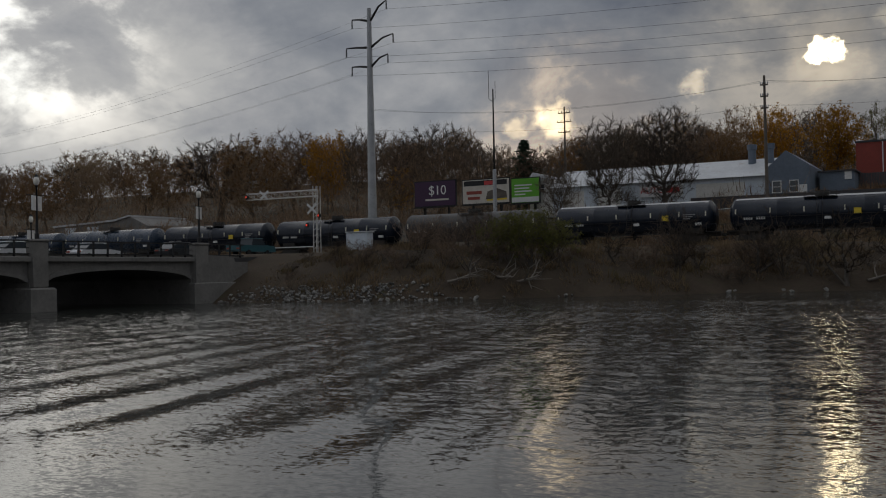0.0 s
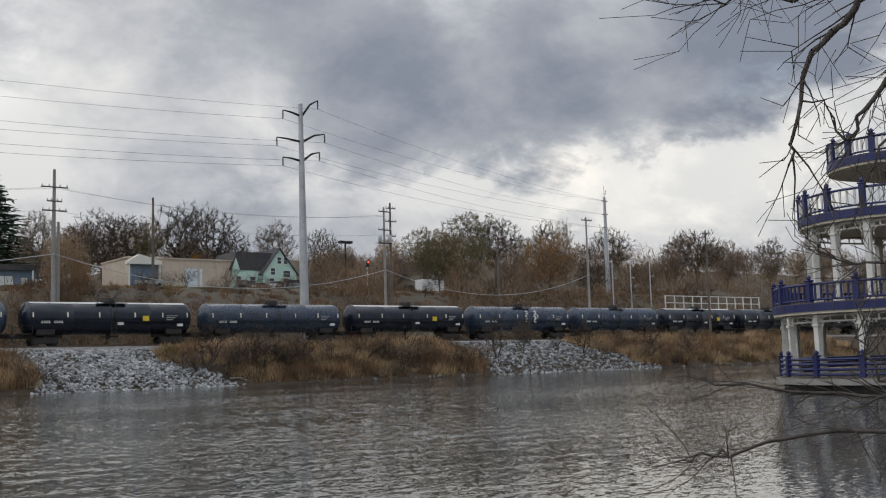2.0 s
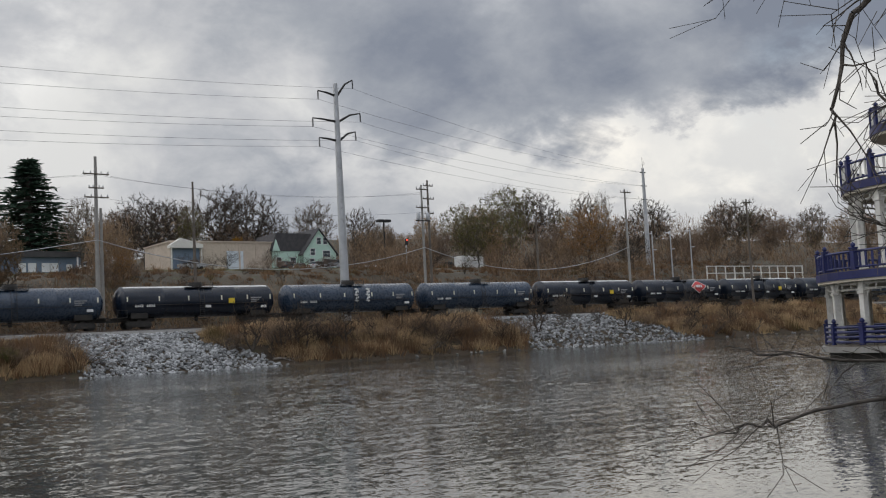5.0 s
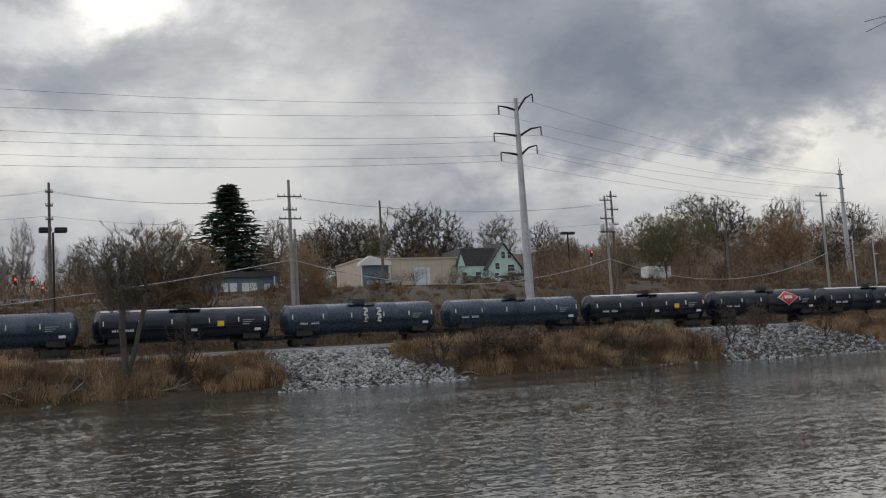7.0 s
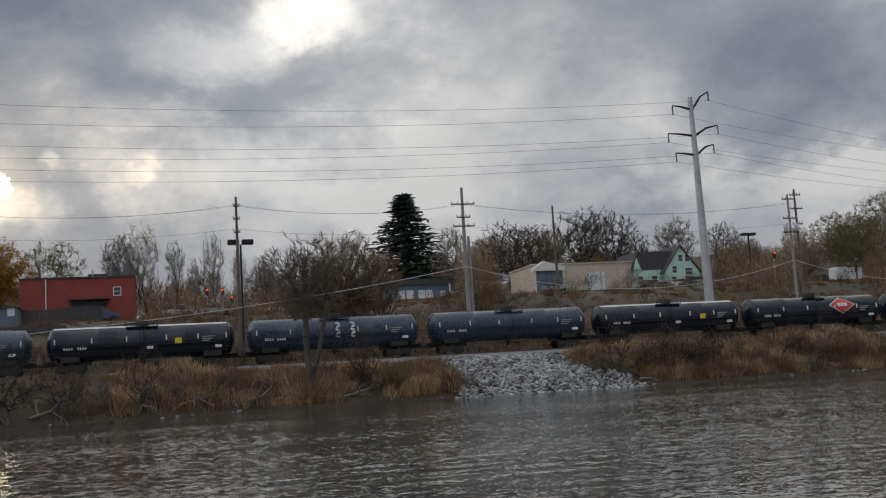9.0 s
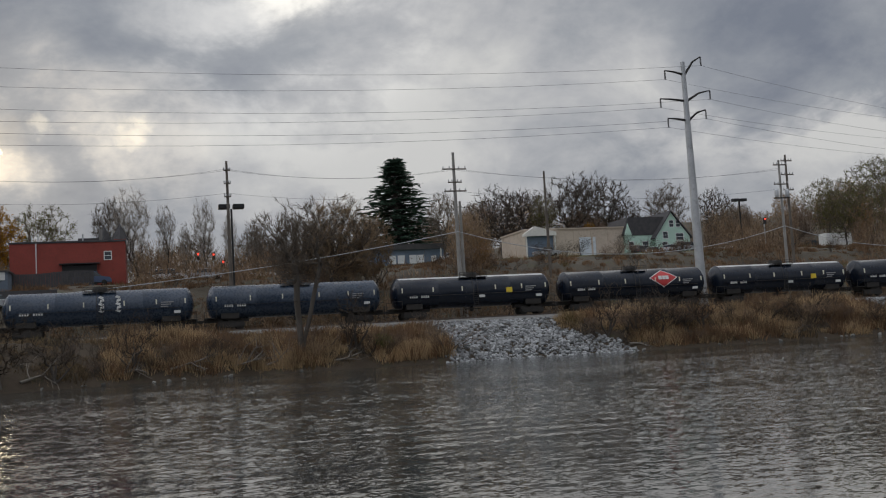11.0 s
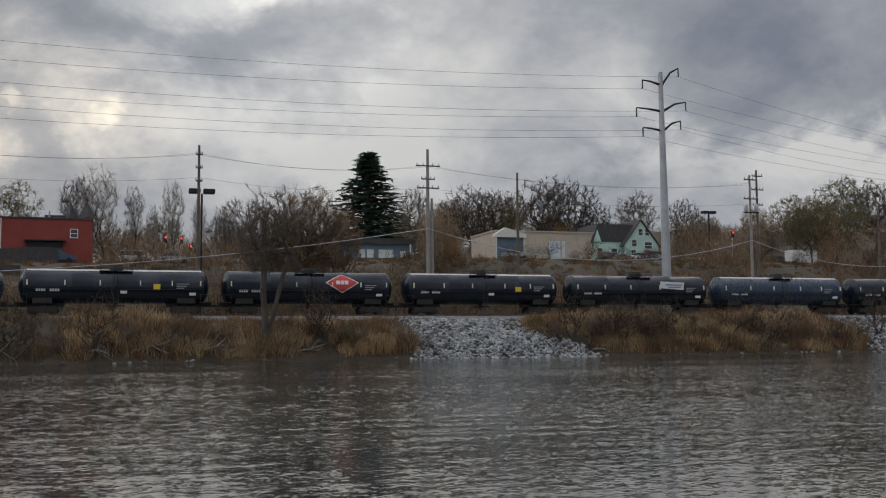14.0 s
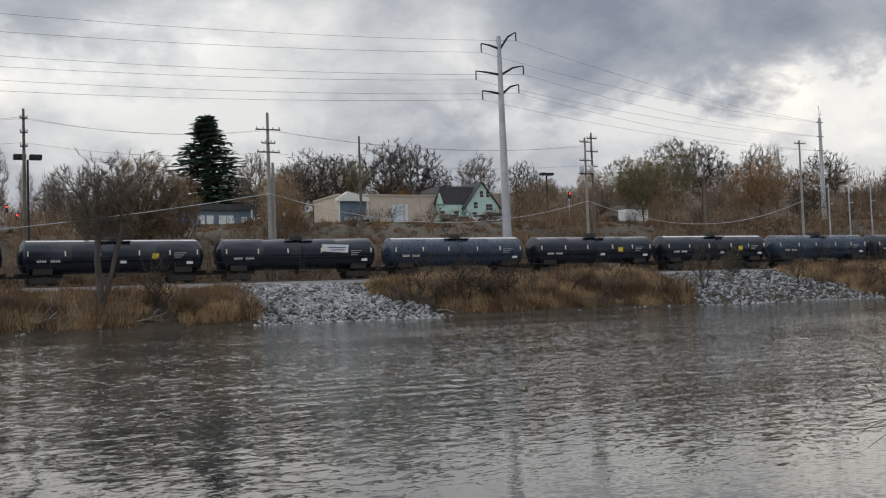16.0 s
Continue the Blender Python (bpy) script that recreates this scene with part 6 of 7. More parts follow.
def tree_meshes(seed, trunk=0.3, first=0.42, top=5, wander=0.16, spread=0.55, kids=(5, 5, 4, 4, 4), lift=0.05, twig=None, leaf=None, leaves=0, leaf_size=0.03, stems=1, base_spread=0.0, fine=1.0):
    """A tree of height 1, as trunk and crown meshes."""
    rng = random.Random(seed)
    out, tips = [], []
    for s in range(stems):
        d = Vector((rng.uniform(-1, 1) * base_spread, rng.uniform(-1, 1) * base_spread, 1)).normalized()
        branch(rng, out, Vector((rng.uniform(-0.04, 0.04), rng.uniform(-0.04, 0.04), 0)) if stems > 1 else Vector((0, 0, 0)), d, first, 0.032 * trunk / 0.3, 0, top, wander, spread, kids, lift, tips)
    high = sorted(max(a[2], b[2]) for _, a, b, _, _ in out)[int(len(out) * 0.995)]
    k = 1.0 / high
    out = [(l, tuple(c * k for c in a), tuple(c * k for c in b), ra, rb) for l, a, b, ra, rb in out]
    thick = 0 if stems > 3 else 1
    v, f = prisms([q[1:] for q in out if q[0] <= thick], 4 if stems > 3 else 6)
    trunk_me = fast_mesh("trunk", v, f, M_BARK, True)
    v, f = prisms([q[1:] for q in out if thick < q[0] < top], 3)
    tw = [(a, b, max(ra, 0.0010 * fine), 0.0) for l, a, b, ra, rb in out if l >= top]
    v2, f2 = prisms(tw, 3)
    n0 = len(v)
    # single twigs are slivers that run out to a point
    v3, f3 = [], []
    for i in range(len(tw)):
        c = n0 + len(v3)
        v3 += [v2[i * 6], v2[i * 6 + 1], v2[i * 6 + 3]]
        f3.append((c, c + 1, c + 2))
    v, f = v + v3, f + f3
    if leaf:
        twigs = fast_mesh("branching", v, f, twig)
        v, f = [], []
        spots = [t * k for t in tips]
        for i in range(leaves):
            p = rng.choice(spots) + Vector((rng.gauss(0, 0.025), rng.gauss(0, 0.025), rng.gauss(0, 0.025)))
            e = Vector((rng.uniform(-1, 1), rng.uniform(-1, 1), rng.uniform(-1, 1))).normalized() * leaf_size * rng.uniform(0.5, 1.3)
            g = Vector((rng.uniform(-1, 1), rng.uniform(-1, 1), rng.uniform(-1, 1))).normalized() * leaf_size * rng.uniform(0.3, 0.9)
            b = len(v)
            v += [tuple(p - e), tuple(p + g), tuple(p + e)]
            f.append((b, b + 1, b + 2))
        return [("trunk", trunk_me), ("branching", twigs), ("leaves", fast_mesh("leaves", v, f, leaf))]
    return [("trunk", trunk_me), ("crown", fast_mesh("crown", v, f, twig))]


def grown_tree(seed, wide, low, twig, leaf=None, leaves=0, leaf_size=0.012, points=460, trunk=1.0, lumps=0.25, slivers=5, twig_len=0.05, droop=0.0, forks=1, fine=1.0, gnarl=0.045, leans=()):
    """A tree of height 1 whose limbs grow out to points spread through a lumpy crown, each from the nearest limb; limbs thicken with what they bear."""
    r = np.random.RandomState(seed)
    mid_, half = (1 + low) / 2, (1 - low) / 2
    targets = []
    while len(targets) < points:
        d = r.normal(size=3)
        d /= np.linalg.norm(d)
        lump = 1 + lumps * noise.noise((d[0] * 1.7 + seed, d[1] * 1.7, d[2] * 1.7)) + lumps * 0.5 * noise.noise((d[0] * 4 + seed, d[1] * 4, d[2] * 4))
        q = r.uniform(0.12, 1.0) ** 0.5 * lump
        taper = 1.0 if d[2] > 0 else 0.85
        targets.append((d[0] * q * wide * taper, d[1] * q * wide * taper, mid_ + d[2] * q * half))
    targets = np.array(targets)
    nodes, parent, level = [np.array((0.0, 0.0, 0.0))], [-1], [0]
    for j in range(len(leans) or forks):
        lean = np.array(leans[j]) * low if leans else r.normal(size=2) * (0.02 if forks == 1 else 0.10)
        last = 0
        for i in range(1, 6):
            t = i / 5 * (low + 0.16)
            nodes.append(np.array((lean[0] * t / low * (1 if forks > 1 or leans else 0.4) + r.normal() * 0.006, lean[1] * t / low + r.normal() * 0.006, t)))
            parent.append(last)
            level.append(0)
            last = len(nodes) - 1
    order = np.argsort(np.linalg.norm(targets - np.array((0, 0, low)), axis=1))
    tips = []
    arr = np.zeros((len(nodes) + 3 * points, 3))
    arr[:len(nodes)] = nodes
    count = len(nodes)
    par = parent + [0] * (3 * points)
    run = np.zeros(len(arr))
    for i in order:
        p = targets[i]
        d = p - arr[1:count]
        dist = np.linalg.norm(d, axis=1)
        cost = dist * (1 + 0.9 * np.maximum(0, -d[:, 2] / np.maximum(dist, 1e-5))) + 0.42 * run[1:count] + 0.05 * (np.arange(1, count) < 3)
        j = int(np.argmin(cost)) + 1
        q0 = arr[j]
        last = j
        for t in (0.5, 1.0):
            w = gnarl * dist[j - 1] if t < 1 else 0
            arr[count] = q0 + (p - q0) * t + r.normal(size=3) * w + np.array((0, 0, 0.05 * dist[j - 1] if t < 1 else 0))
            par[count] = last
            run[count] = run[last] + dist[j - 1] * 0.5
            last = count
            count += 1
        tips.append(last)
    bear = np.zeros(count)
    for i in tips:
        bear[i] += 1
    for i in range(count - 1, 0, -1):
        bear[par[i]] += bear[i]
    rad = 0.0009 * fine * np.maximum(bear, 1) ** 0.44
    thick, thin = [], []
    for i in range(1, count):
        a, b = arr[par[i]], arr[i]
        ra = min(rad[par[i]], rad[i] * 1.6) if par[i] else rad[i] * 1.35
        (thick if bear[i] > 25 else thin).append((tuple(a), tuple(b), ra * (trunk if bear[i] > 25 else 1), rad[i] * (trunk if bear[i] > 25 else 1)))
    v, f = prisms(thick, 6)
    trunk_me = fast_mesh("trunk", v, f, M_BARK, True)
    v, f = prisms(thin, 3)
    for i in tips:
        p = arr[i]
        out = p - arr[par[i]]
        out = out / max(np.linalg.norm(out), 1e-5)
        for q in range(slivers):
            d = out * 0.9 + r.normal(size=3) * 0.38 + np.array((0, 0, 0.22 - droop))
            d = d / np.linalg.norm(d) * twig_len * r.uniform(0.5, 1.25)
            u = np.cross(d, r.normal(size=3))
            u = u / max(np.linalg.norm(u), 1e-6) * 0.0015 * fine
            s0 = p - out * twig_len * r.uniform(0, 0.8)
            k = len(v)
            v += [tuple(s0 - u), tuple(s0 + u), tuple(s0 + d)]
            f.append((k, k + 1, k + 2))
    if leaf:
        lv, lf = [], []
        for i in range(leaves):
            p = arr[tips[r.randint(len(tips))]] + r.normal(size=3) * 0.022
            e, g = r.normal(size=3) * leaf_size * 0.7, r.normal(size=3) * leaf_size * 0.5
            k = len(lv)
            lv += [tuple(p - e), tuple(p + g), tuple(p + e)]
            lf.append((k, k + 1, k + 2))
        return [("trunk", trunk_me), ("branching", fast_mesh("branching", v, f, twig)), ("leaves", fast_mesh("leaves", lv, lf, leaf))]
    return [("trunk", trunk_me), ("crown", fast_mesh("crown", v, f, twig))]


def spruce_meshes(seed):
    rng = random.Random(seed)
    tv, tf = prisms([((0, 0, 0), (0, 0, 0.5), 0.022, 0.014), ((0, 0, 0.5), (0, 0, 0.99), 0.014, 0.003)], 7)
    v, f, limbs = [], [], []
    whorls = 34
    for i in range(whorls):
        for j in range(14):
            h = 0.10 + 0.88 * (i + rng.uniform(-0.55, 0.55)) / whorls
            reach = (0.30 * max(0.0, 1 - h) ** 0.86 * (0.9 + 0.16 * math.sin(i * 2.3)) * rng.uniform(0.45, 1.15) + 0.006) * (1.0 if h > 0.25 else 0.85)
            a = rng.uniform(0, 6.283)
            droop = rng.uniform(-0.05, 0.30)
            root = Vector((0, 0, h))
            tip = Vector((math.cos(a) * reach, math.sin(a) * reach, h - reach * droop + 0.006))
            limbs.append((tuple(root), tuple(tip), 0.004, 0.0015))
            for q in range(15):
                t = rng.uniform(0.2, 1.0)
                p = root.lerp(tip, t)
                side = Vector((-math.sin(a), math.cos(a), 0)) * rng.choice((-1, 1))
                e = (side * rng.uniform(0.2, 1.0) + Vector((math.cos(a), math.sin(a), 0)) * rng.uniform(0.2, 1.0) + Vector((0, 0, rng.uniform(-0.55, 0.25)))).normalized() * 0.034 * rng.uniform(0.5, 1.2)
                g = Vector((rng.uniform(-1, 1), rng.uniform(-1, 1), rng.uniform(-1, 1))) * 0.009
                b = len(v)
                v += [tuple(p - g), tuple(p + e), tuple(p + g)]
                f.append((b, b + 1, b + 2))
    lv, lf = prisms(limbs, 3)
    return [("trunk", fast_mesh("trunk", tv, tf, M_BARK, True)), ("limb_work", fast_mesh("limb_work", lv, lf, M_BARK)), ("needles", fast_mesh("needles", v, f, M_NEEDLE))]


KINDS = {
    "oak": ([grown_tree(q, 0.50, 0.20, M_TWIG_DARK, trunk=1.8, points=620, lumps=0.2, twig_len=0.075, slivers=13, fine=1.1, gnarl=0.055) for q in (1, 2, 26)], "bare dark oak with a broad gnarled crown"),
    "ash": ([grown_tree(q, 0.34, 0.20, M_TWIG_GREY, points=560, lumps=0.25, twig_len=0.09, slivers=13, fine=0.9) for q in (3, 4, 5)], "bare grey-brown tree with fine upright twigs"),
    "pale": ([grown_tree(q, 0.24, 0.18, M_TWIG_PALE, points=420, lumps=0.3, twig_len=0.09, forks=2, trunk=1.3, slivers=9, fine=0.9) for q in (6, 7)], "bare pale tree with slender upright stems"),
    "willow": ([grown_tree(q, 0.40, 0.12, M_TWIG_TAN, points=640, lumps=0.2, twig_len=0.09, forks=3, slivers=17, fine=0.9) for q in (8, 9)], "tan-brown tree with a dense crown of fine twigs"),
    "russet": ([grown_tree(q, 0.40, 0.14, M_TWIG_RED, points=560, lumps=0.22, twig_len=0.085, slivers=16) for q in (10, 11)], "bare russet-brown tree with a rounded crown"),
    "gold": ([grown_tree(q, 0.38, 0.20, M_TWIG_GREY, M_LEAF_GOLD, 8500, 0.015, points=420, lumps=0.2, slivers=4) for q in (12, 13)], "tree with golden orange autumn leaves"),
    "rust": ([grown_tree(q, 0.38, 0.16, M_TWIG_TAN, M_LEAF_RUST, 3600, 0.012, points=480, lumps=0.22, slivers=10, twig_len=0.08) for q in (14, 15)], "tree with sparse rust-brown autumn leaves"),
    "olive": ([grown_tree(q, 0.44, 0.16, M_TWIG_GREY, M_LEAF_OLIVE, 4600, 0.012, points=480, lumps=0.22, slivers=10, twig_len=0.08) for q in (16, 17)], "tree with thinning olive green leaves"),
    "leaning": ([grown_tree(27, 0.27, 0.42, M_TWIG_GREY, points=520, lumps=0.3, twig_len=0.06, slivers=9, trunk=2.0, fine=0.85, leans=((-0.03, 0.0), (0.26, 0.02)))], "bare dark tree with two stems at the water's edge"),
    "sapling": ([grown_tree(q, 0.46, 0.14, M_TWIG_DARK, points=130, lumps=0.35, twig_len=0.11, slivers=6, forks=3, trunk=1.7, fine=2.4, gnarl=0.08) for q in (31, 32, 33)], "small bare dark tree with several crooked stems"),
    "spruce": ([spruce_meshes(18)], "tall dark green spruce with drooping limbs"),
    "shrub": ([tree_meshes(s, 0.12, 0.45, 3, 0.2, 0.5, (5, 4, 5), 0.05, M_TWIG_DARK, stems=5, base_spread=0.6, fine=2.6) for s in (19, 20, 21)], "bare grey-brown shrub with many thin stems"),
    "brush": ([tree_meshes(s, 0.10, 0.45, 3, 0.2, 0.5, (5, 4, 5), 0.05, M_TWIG_RED, stems=5, base_spread=0.7, fine=2.6) for s in (22, 23)], "bare russet shrub with many thin stems"),
    "green_bush": ([tree_meshes(s, 0.10, 0.45, 3, 0.2, 0.5, (5, 5, 3), 0.05, M_TWIG_GREY, M_LEAF_OLIVE, 3200, 0.03, stems=5, base_spread=0.6, fine=2.0) for s in (24, 25)], "leafy yellow-green bush on the bank"),
}
rng = random.Random(7)


def plant(kind_, x, y, top, wide=1.0, sink=0.15, turn=None):
    z = land(x, y) - sink
    h = top - z
    if h < 0.5:
        return
    shapes, words = KINDS[kind_]
    shrub = kind_ in ("shrub", "brush", "green_bush")
    t = thing("shrub" if shrub else "tree", words, "shrub" if shrub else "tree", pose(x, y, z, 0, 0, rng.uniform(0, 360) if turn is None else turn), group="bank and hillside shrubs" if shrub else "trees on the hillside")
    t.scale = (h * wide, h * wide, h)
    for name, me in rng.choice(shapes):
        part(name, me, None, t)


def at(az, y):
    return y * math.tan(radians(az))


def peak(az, y, el):
    return 1.9 + y / math.cos(radians(az)) * math.tan(radians(el))


SKYLINE = [(-60, 5.8), (-51, 6.0), (-46, 6.7), (-40, 7.4), (-35, 7.7), (-28.5, 8.1), (-24, 6.6), (-19, 8.1), (-15.8, 8.4), (-12, 8.0), (-7.4, 8.0), (-3, 6.0), (0, 7.0), (3.2, 6.6), (7.6, 6.6), (12, 6.4), (17, 7.6), (20, 8.0), (24, 8.2), (27, 6.2), (31, 6.9), (34, 6.6), (39, 7.7), (43, 7.0), (47, 6.7), (52, 6.3), (56, 5.7), (64, 5.4)]
# trees that stand out
for kind_, az, y, el, wide in (
        ("spruce", 13.8, 178, 10.35, 2.15), ("gold", -7.5, 165, 8.3, 0.95), ("olive", -5.0, 170, 8.3, 0.9), ("gold", -10.5, 172, 8.4, 0.8), ("rust", -12.3, 175, 8.5, 0.8),
        ("pale", -0.6, 150, 9.2, 0.85), ("pale", 1.2, 152, 8.2, 0.6), ("pale", 3.2, 150, 8.6, 0.6), ("ash", -1.6, 153, 8.6, 0.7), ("pale", 4.6, 151, 7.6, 0.55), ("pale", 2.2, 149, 7.2, 0.55), ("ash", 6.0, 152, 7.4, 0.6),
        ("ash", 10.7, 118, 8.2, 1.15), ("willow", 10.6, 118, 8.2, 1.0), ("willow", 12.2, 121, 7.2, 0.9), ("ash", 8.0, 119, 7.5, 0.9), ("russet", 9.2, 122, 7.0, 0.9), ("ash", 16.4, 160, 8.3, 0.8), ("willow", 17.6, 128, 7.2, 0.9), ("rust", 18.4, 126, 5.6, 0.9),
        ("oak", 19.6, 215, 8.4, 0.95), ("oak", 21.0, 222, 8.2, 0.9), ("olive", 21.9, 212, 7.8, 0.6), ("oak", 23.6, 215, 8.8, 0.95), ("oak", 25.0, 220, 8.5, 0.9), ("gold", 24.4, 205, 6.0, 0.7), ("oak", 26.4, 218, 7.2, 0.8),
        ("ash", 28.6, 225, 7.8, 0.95), ("oak", 31.2, 215, 7.4, 0.7), ("russet", 32.6, 210, 6.4, 0.8), ("olive", 36.8, 185, 7.4, 0.9), ("olive", 39.4, 190, 8.2, 1.0), ("oak", 40.8, 188, 7.8, 0.9), ("olive", 37.6, 150, 6.9, 0.9), ("rust", 38.4, 152, 6.0, 0.7),
        ("ash", 43.6, 185, 7.4, 0.8), ("pale", 44.6, 190, 7.6, 0.7), ("oak", 47.1, 180, 6.9, 0.9), ("oak", 51.6, 175, 6.6, 1.0), ("russet", 53.2, 170, 6.0, 0.9), ("russet", 50.2, 160, 5.6, 0.9), ("ash", 55.5, 170, 5.9, 0.9), ("russet", 57.5, 165, 5.6, 0.9),
        ("gold", -34.8, 200, 7.9, 0.8), ("oak", -28.6, 190, 8.3, 0.9), ("oak", -30.2, 195, 7.6, 0.8), ("spruce", -23.9, 185, 7.3, 1.5), ("russet", -26.4, 185, 6.8, 0.9), ("gold", -30.8, 180, 5.8, 0.8), ("ash", -19.4, 170, 8.2, 1.0), ("rust", -21.2, 175, 7.4, 0.9), ("ash", -18.0, 172, 8.0, 0.9), ("oak", -15.8, 175, 8.8, 0.9), ("russet", -14.3, 170, 7.6, 0.9), ("rust", -13.2, 168, 7.8, 0.8),
        ("ash", -33.2, 190, 8.0, 0.6), ("pale", -39.0, 210, 7.2, 0.7), ("ash", -19.3, 119, 7.5, 0.9), ("oak", -16.2, 119, 7.6, 0.75), ("ash", -22.0, 118, 6.2, 0.8)):
    plant(kind_, at(az, y), y, peak(az, y, el), wide)
# the wood behind them
for i in range(190):
    az = -60 + 124 * (i + rng.random()) / 190
    y = rng.uniform(175, 330) if az < -24 else rng.uniform(175, 290) if abs(az - 5) > 14 else rng.uniform(200, 300)
    if az > 33:
        y = rng.uniform(128, 240)
    el = float(np.interp(az, *zip(*SKYLINE))) * (rng.uniform(0.72, 1.02) if az > -24 else rng.uniform(0.88, 1.05))
    x = at(az, y)
    if 35 < az < 38.2 and y < 168:
        continue
    if 52 < x < 114 and y < 206 or -25 < x < 4 and y < 160:
        continue
    warm = az < -8 or az > 32
    plant(rng.choice(("russet", "ash", "oak", "rust", "russet", "willow", "willow", "olive" if az > 32 else "rust") if warm else ("ash", "willow", "oak", "russet")), x, y, peak(az, y, el), rng.uniform(0.9, 1.3))
# low brush before the houses
for i in range(40):
    az, y = rng.uniform(12, 32), rng.uniform(117, 136)
    plant(rng.choice(("shrub", "brush", "brush")), at(az, y), y, land(at(az, y), y) + rng.uniform(1.0, 2.3), rng.uniform(1.3, 2.0))
# brush on the slope behind the line
for i in range(76):
    az = -50 + 112 * (i + rng.random()) / 76
    y = rng.uniform(111, 138)
    x = at(az, y)
    if -70 < x < -44 or -26 < x < -2 and y > 116:
        continue
    tall = rng.uniform(1.6, 4.2) * (0.55 if 12 < az < 17 else 1.35 if 6 < az < 18 or az > 31 else 0.8 if az < 0 else 1.0)
    if 35 < az < 38:
        tall *= 0.5
    if 19 < az < 30 and y > 120:
        continue
    plant(rng.choice(("shrub", "brush", "brush", "shrub")), x, y, land(x, y) + tall, rng.uniform(0.9, 1.5))


def woods():
    """Undergrowth and tangled twigs of the woods behind the railway, too fine to pick apart."""
    r = np.random.RandomState(21)
    v, f = [], []
    tries = 310000
    azs, us, hs = np.concatenate((r.uniform(-60, 63, 150000), r.uniform(-60, -24, 60000), r.uniform(31, 63, 50000), r.uniform(-48, 62, 50000))), r.uniform(0, 1, tries), r.uniform(0, 1, tries)
    for az, u, q in zip(azs, us, hs):
        y = 108.5 + 190 * u ** 1.7
        if -24.5 < az < -8.0:
            if 121 < y < 150:
                continue
        elif -8.0 <= az < -0.5:
            if 118 < y < 160:
                continue
        elif 11.5 < az < 16.5:
            if 122 < y < 176:
                continue
        elif 19.0 < az < 30.5:
            if 119 < y < 206:
                continue
        elif 35.3 < az < 38 and y < 164:
            continue
        elif -33 < az <= -24.5 and 112 < y < 133:
            continue
        x = y * math.tan(radians(az))
        if -70 < x < -49 and y < 130:
            continue
        z = land(x, y)
        far = y / math.cos(radians(az))
        lim = 1.9 + far * math.tan(radians(float(np.interp(az, *zip(*SKYLINE))))) * 0.86 - z
        clump = 0.45 + 1.5 * noise.noise((x * 0.11, y * 0.11, 2.0))
        room = min(lim, 3.4 if y < 140 else 11.0 if az > -24 else 15.0) * max(0.15 if az > -24 else 0.5, min(1.1, clump + 0.25))
        if room < 0.6:
            continue
        z += q ** 0.8 * room
        a, lean, ln, w = r.uniform(0, 6.283), r.uniform(0.2, 1.7), r.uniform(0.7, 2.0), r.uniform(0.03, 0.06) * (1.0 if az > -24 else 1.1)
        dx, dy, dz = math.cos(a) * math.sin(lean) * ln, math.sin(a) * math.sin(lean) * ln, math.cos(lean) * ln
        b = a + 1.57
        k = len(v)
        v += [(x - math.cos(b) * w, y - math.sin(b) * w, z), (x + math.cos(b) * w, y + math.sin(b) * w, z + 0.02), (x + dx, y + dy, z + dz)]
        f.append((k, k + 1, k + 2))
    tagged(new("undergrowth", fast_mesh("undergrowth", v, f, M_UNDER)), "tangled brown undergrowth and twigs of the hillside woods", "undergrowth", kind="stuff")


woods()
# the bank: one tree leaning over the water, thickets by the bridge, scattered shrubs
plant("leaning", 13.2, 91.6, 15.4, 1.0, turn=0)
for az, d, top, wide in ((11.2, 92.0, 7.0, 0.9), (25.0, 90.2, 6.6, 0.9), (27.9, 89.6, 6.2, 1.0), (30.2, 89.8, 5.6, 1.0), (40.7, 89.5, 7.2, 0.75), (45.4, 90.0, 6.4, 0.8), (49.2, 90.0, 7.0, 0.8), (36.0, 90.0, 5.4, 1.0), (-7.2, 80.5, 6.2, 1.0), (-4.6, 83.0, 5.2, 1.0), (-0.6, 86.4, 5.8, 0.9), (-15.5, 77.5, 6.6, 1.0), (-11.6, 79.0, 6.0, 1.0), (-19.0, 74.5, 5.6, 1.0), (-22.5, 72.5, 6.2, 0.9), (-27.0, 71.0, 6.4, 1.0), (-29.5, 70.5, 6.0, 1.0)):
    plant("sapling", at(az, d), d, top, wide)
for x, y, h in ((96, 150, 2.4), (102, 154, 2.8), (90, 146, 2.2), (108, 150, 2.6), (98, 140, 2.2), (104, 138, 2.0), (86, 142, 2.0), (64, 150, 3.0), (68, 154, 3.6), (72, 150, 2.6), (76, 156, 3.8), (80, 152, 3.0), (84, 150, 2.6), (60, 146, 2.4), (88, 156, 2.8), (56, 140, 3.0), (66, 134, 2.6), (74, 132, 2.2), (82, 136, 2.4), (92, 134, 2.4)):
    plant("shrub" if h > 2.7 else "brush", x, y, land(x, y) + h, 1.2)
plant("shrub", 17.4, 91.6, 5.4, 0.8)
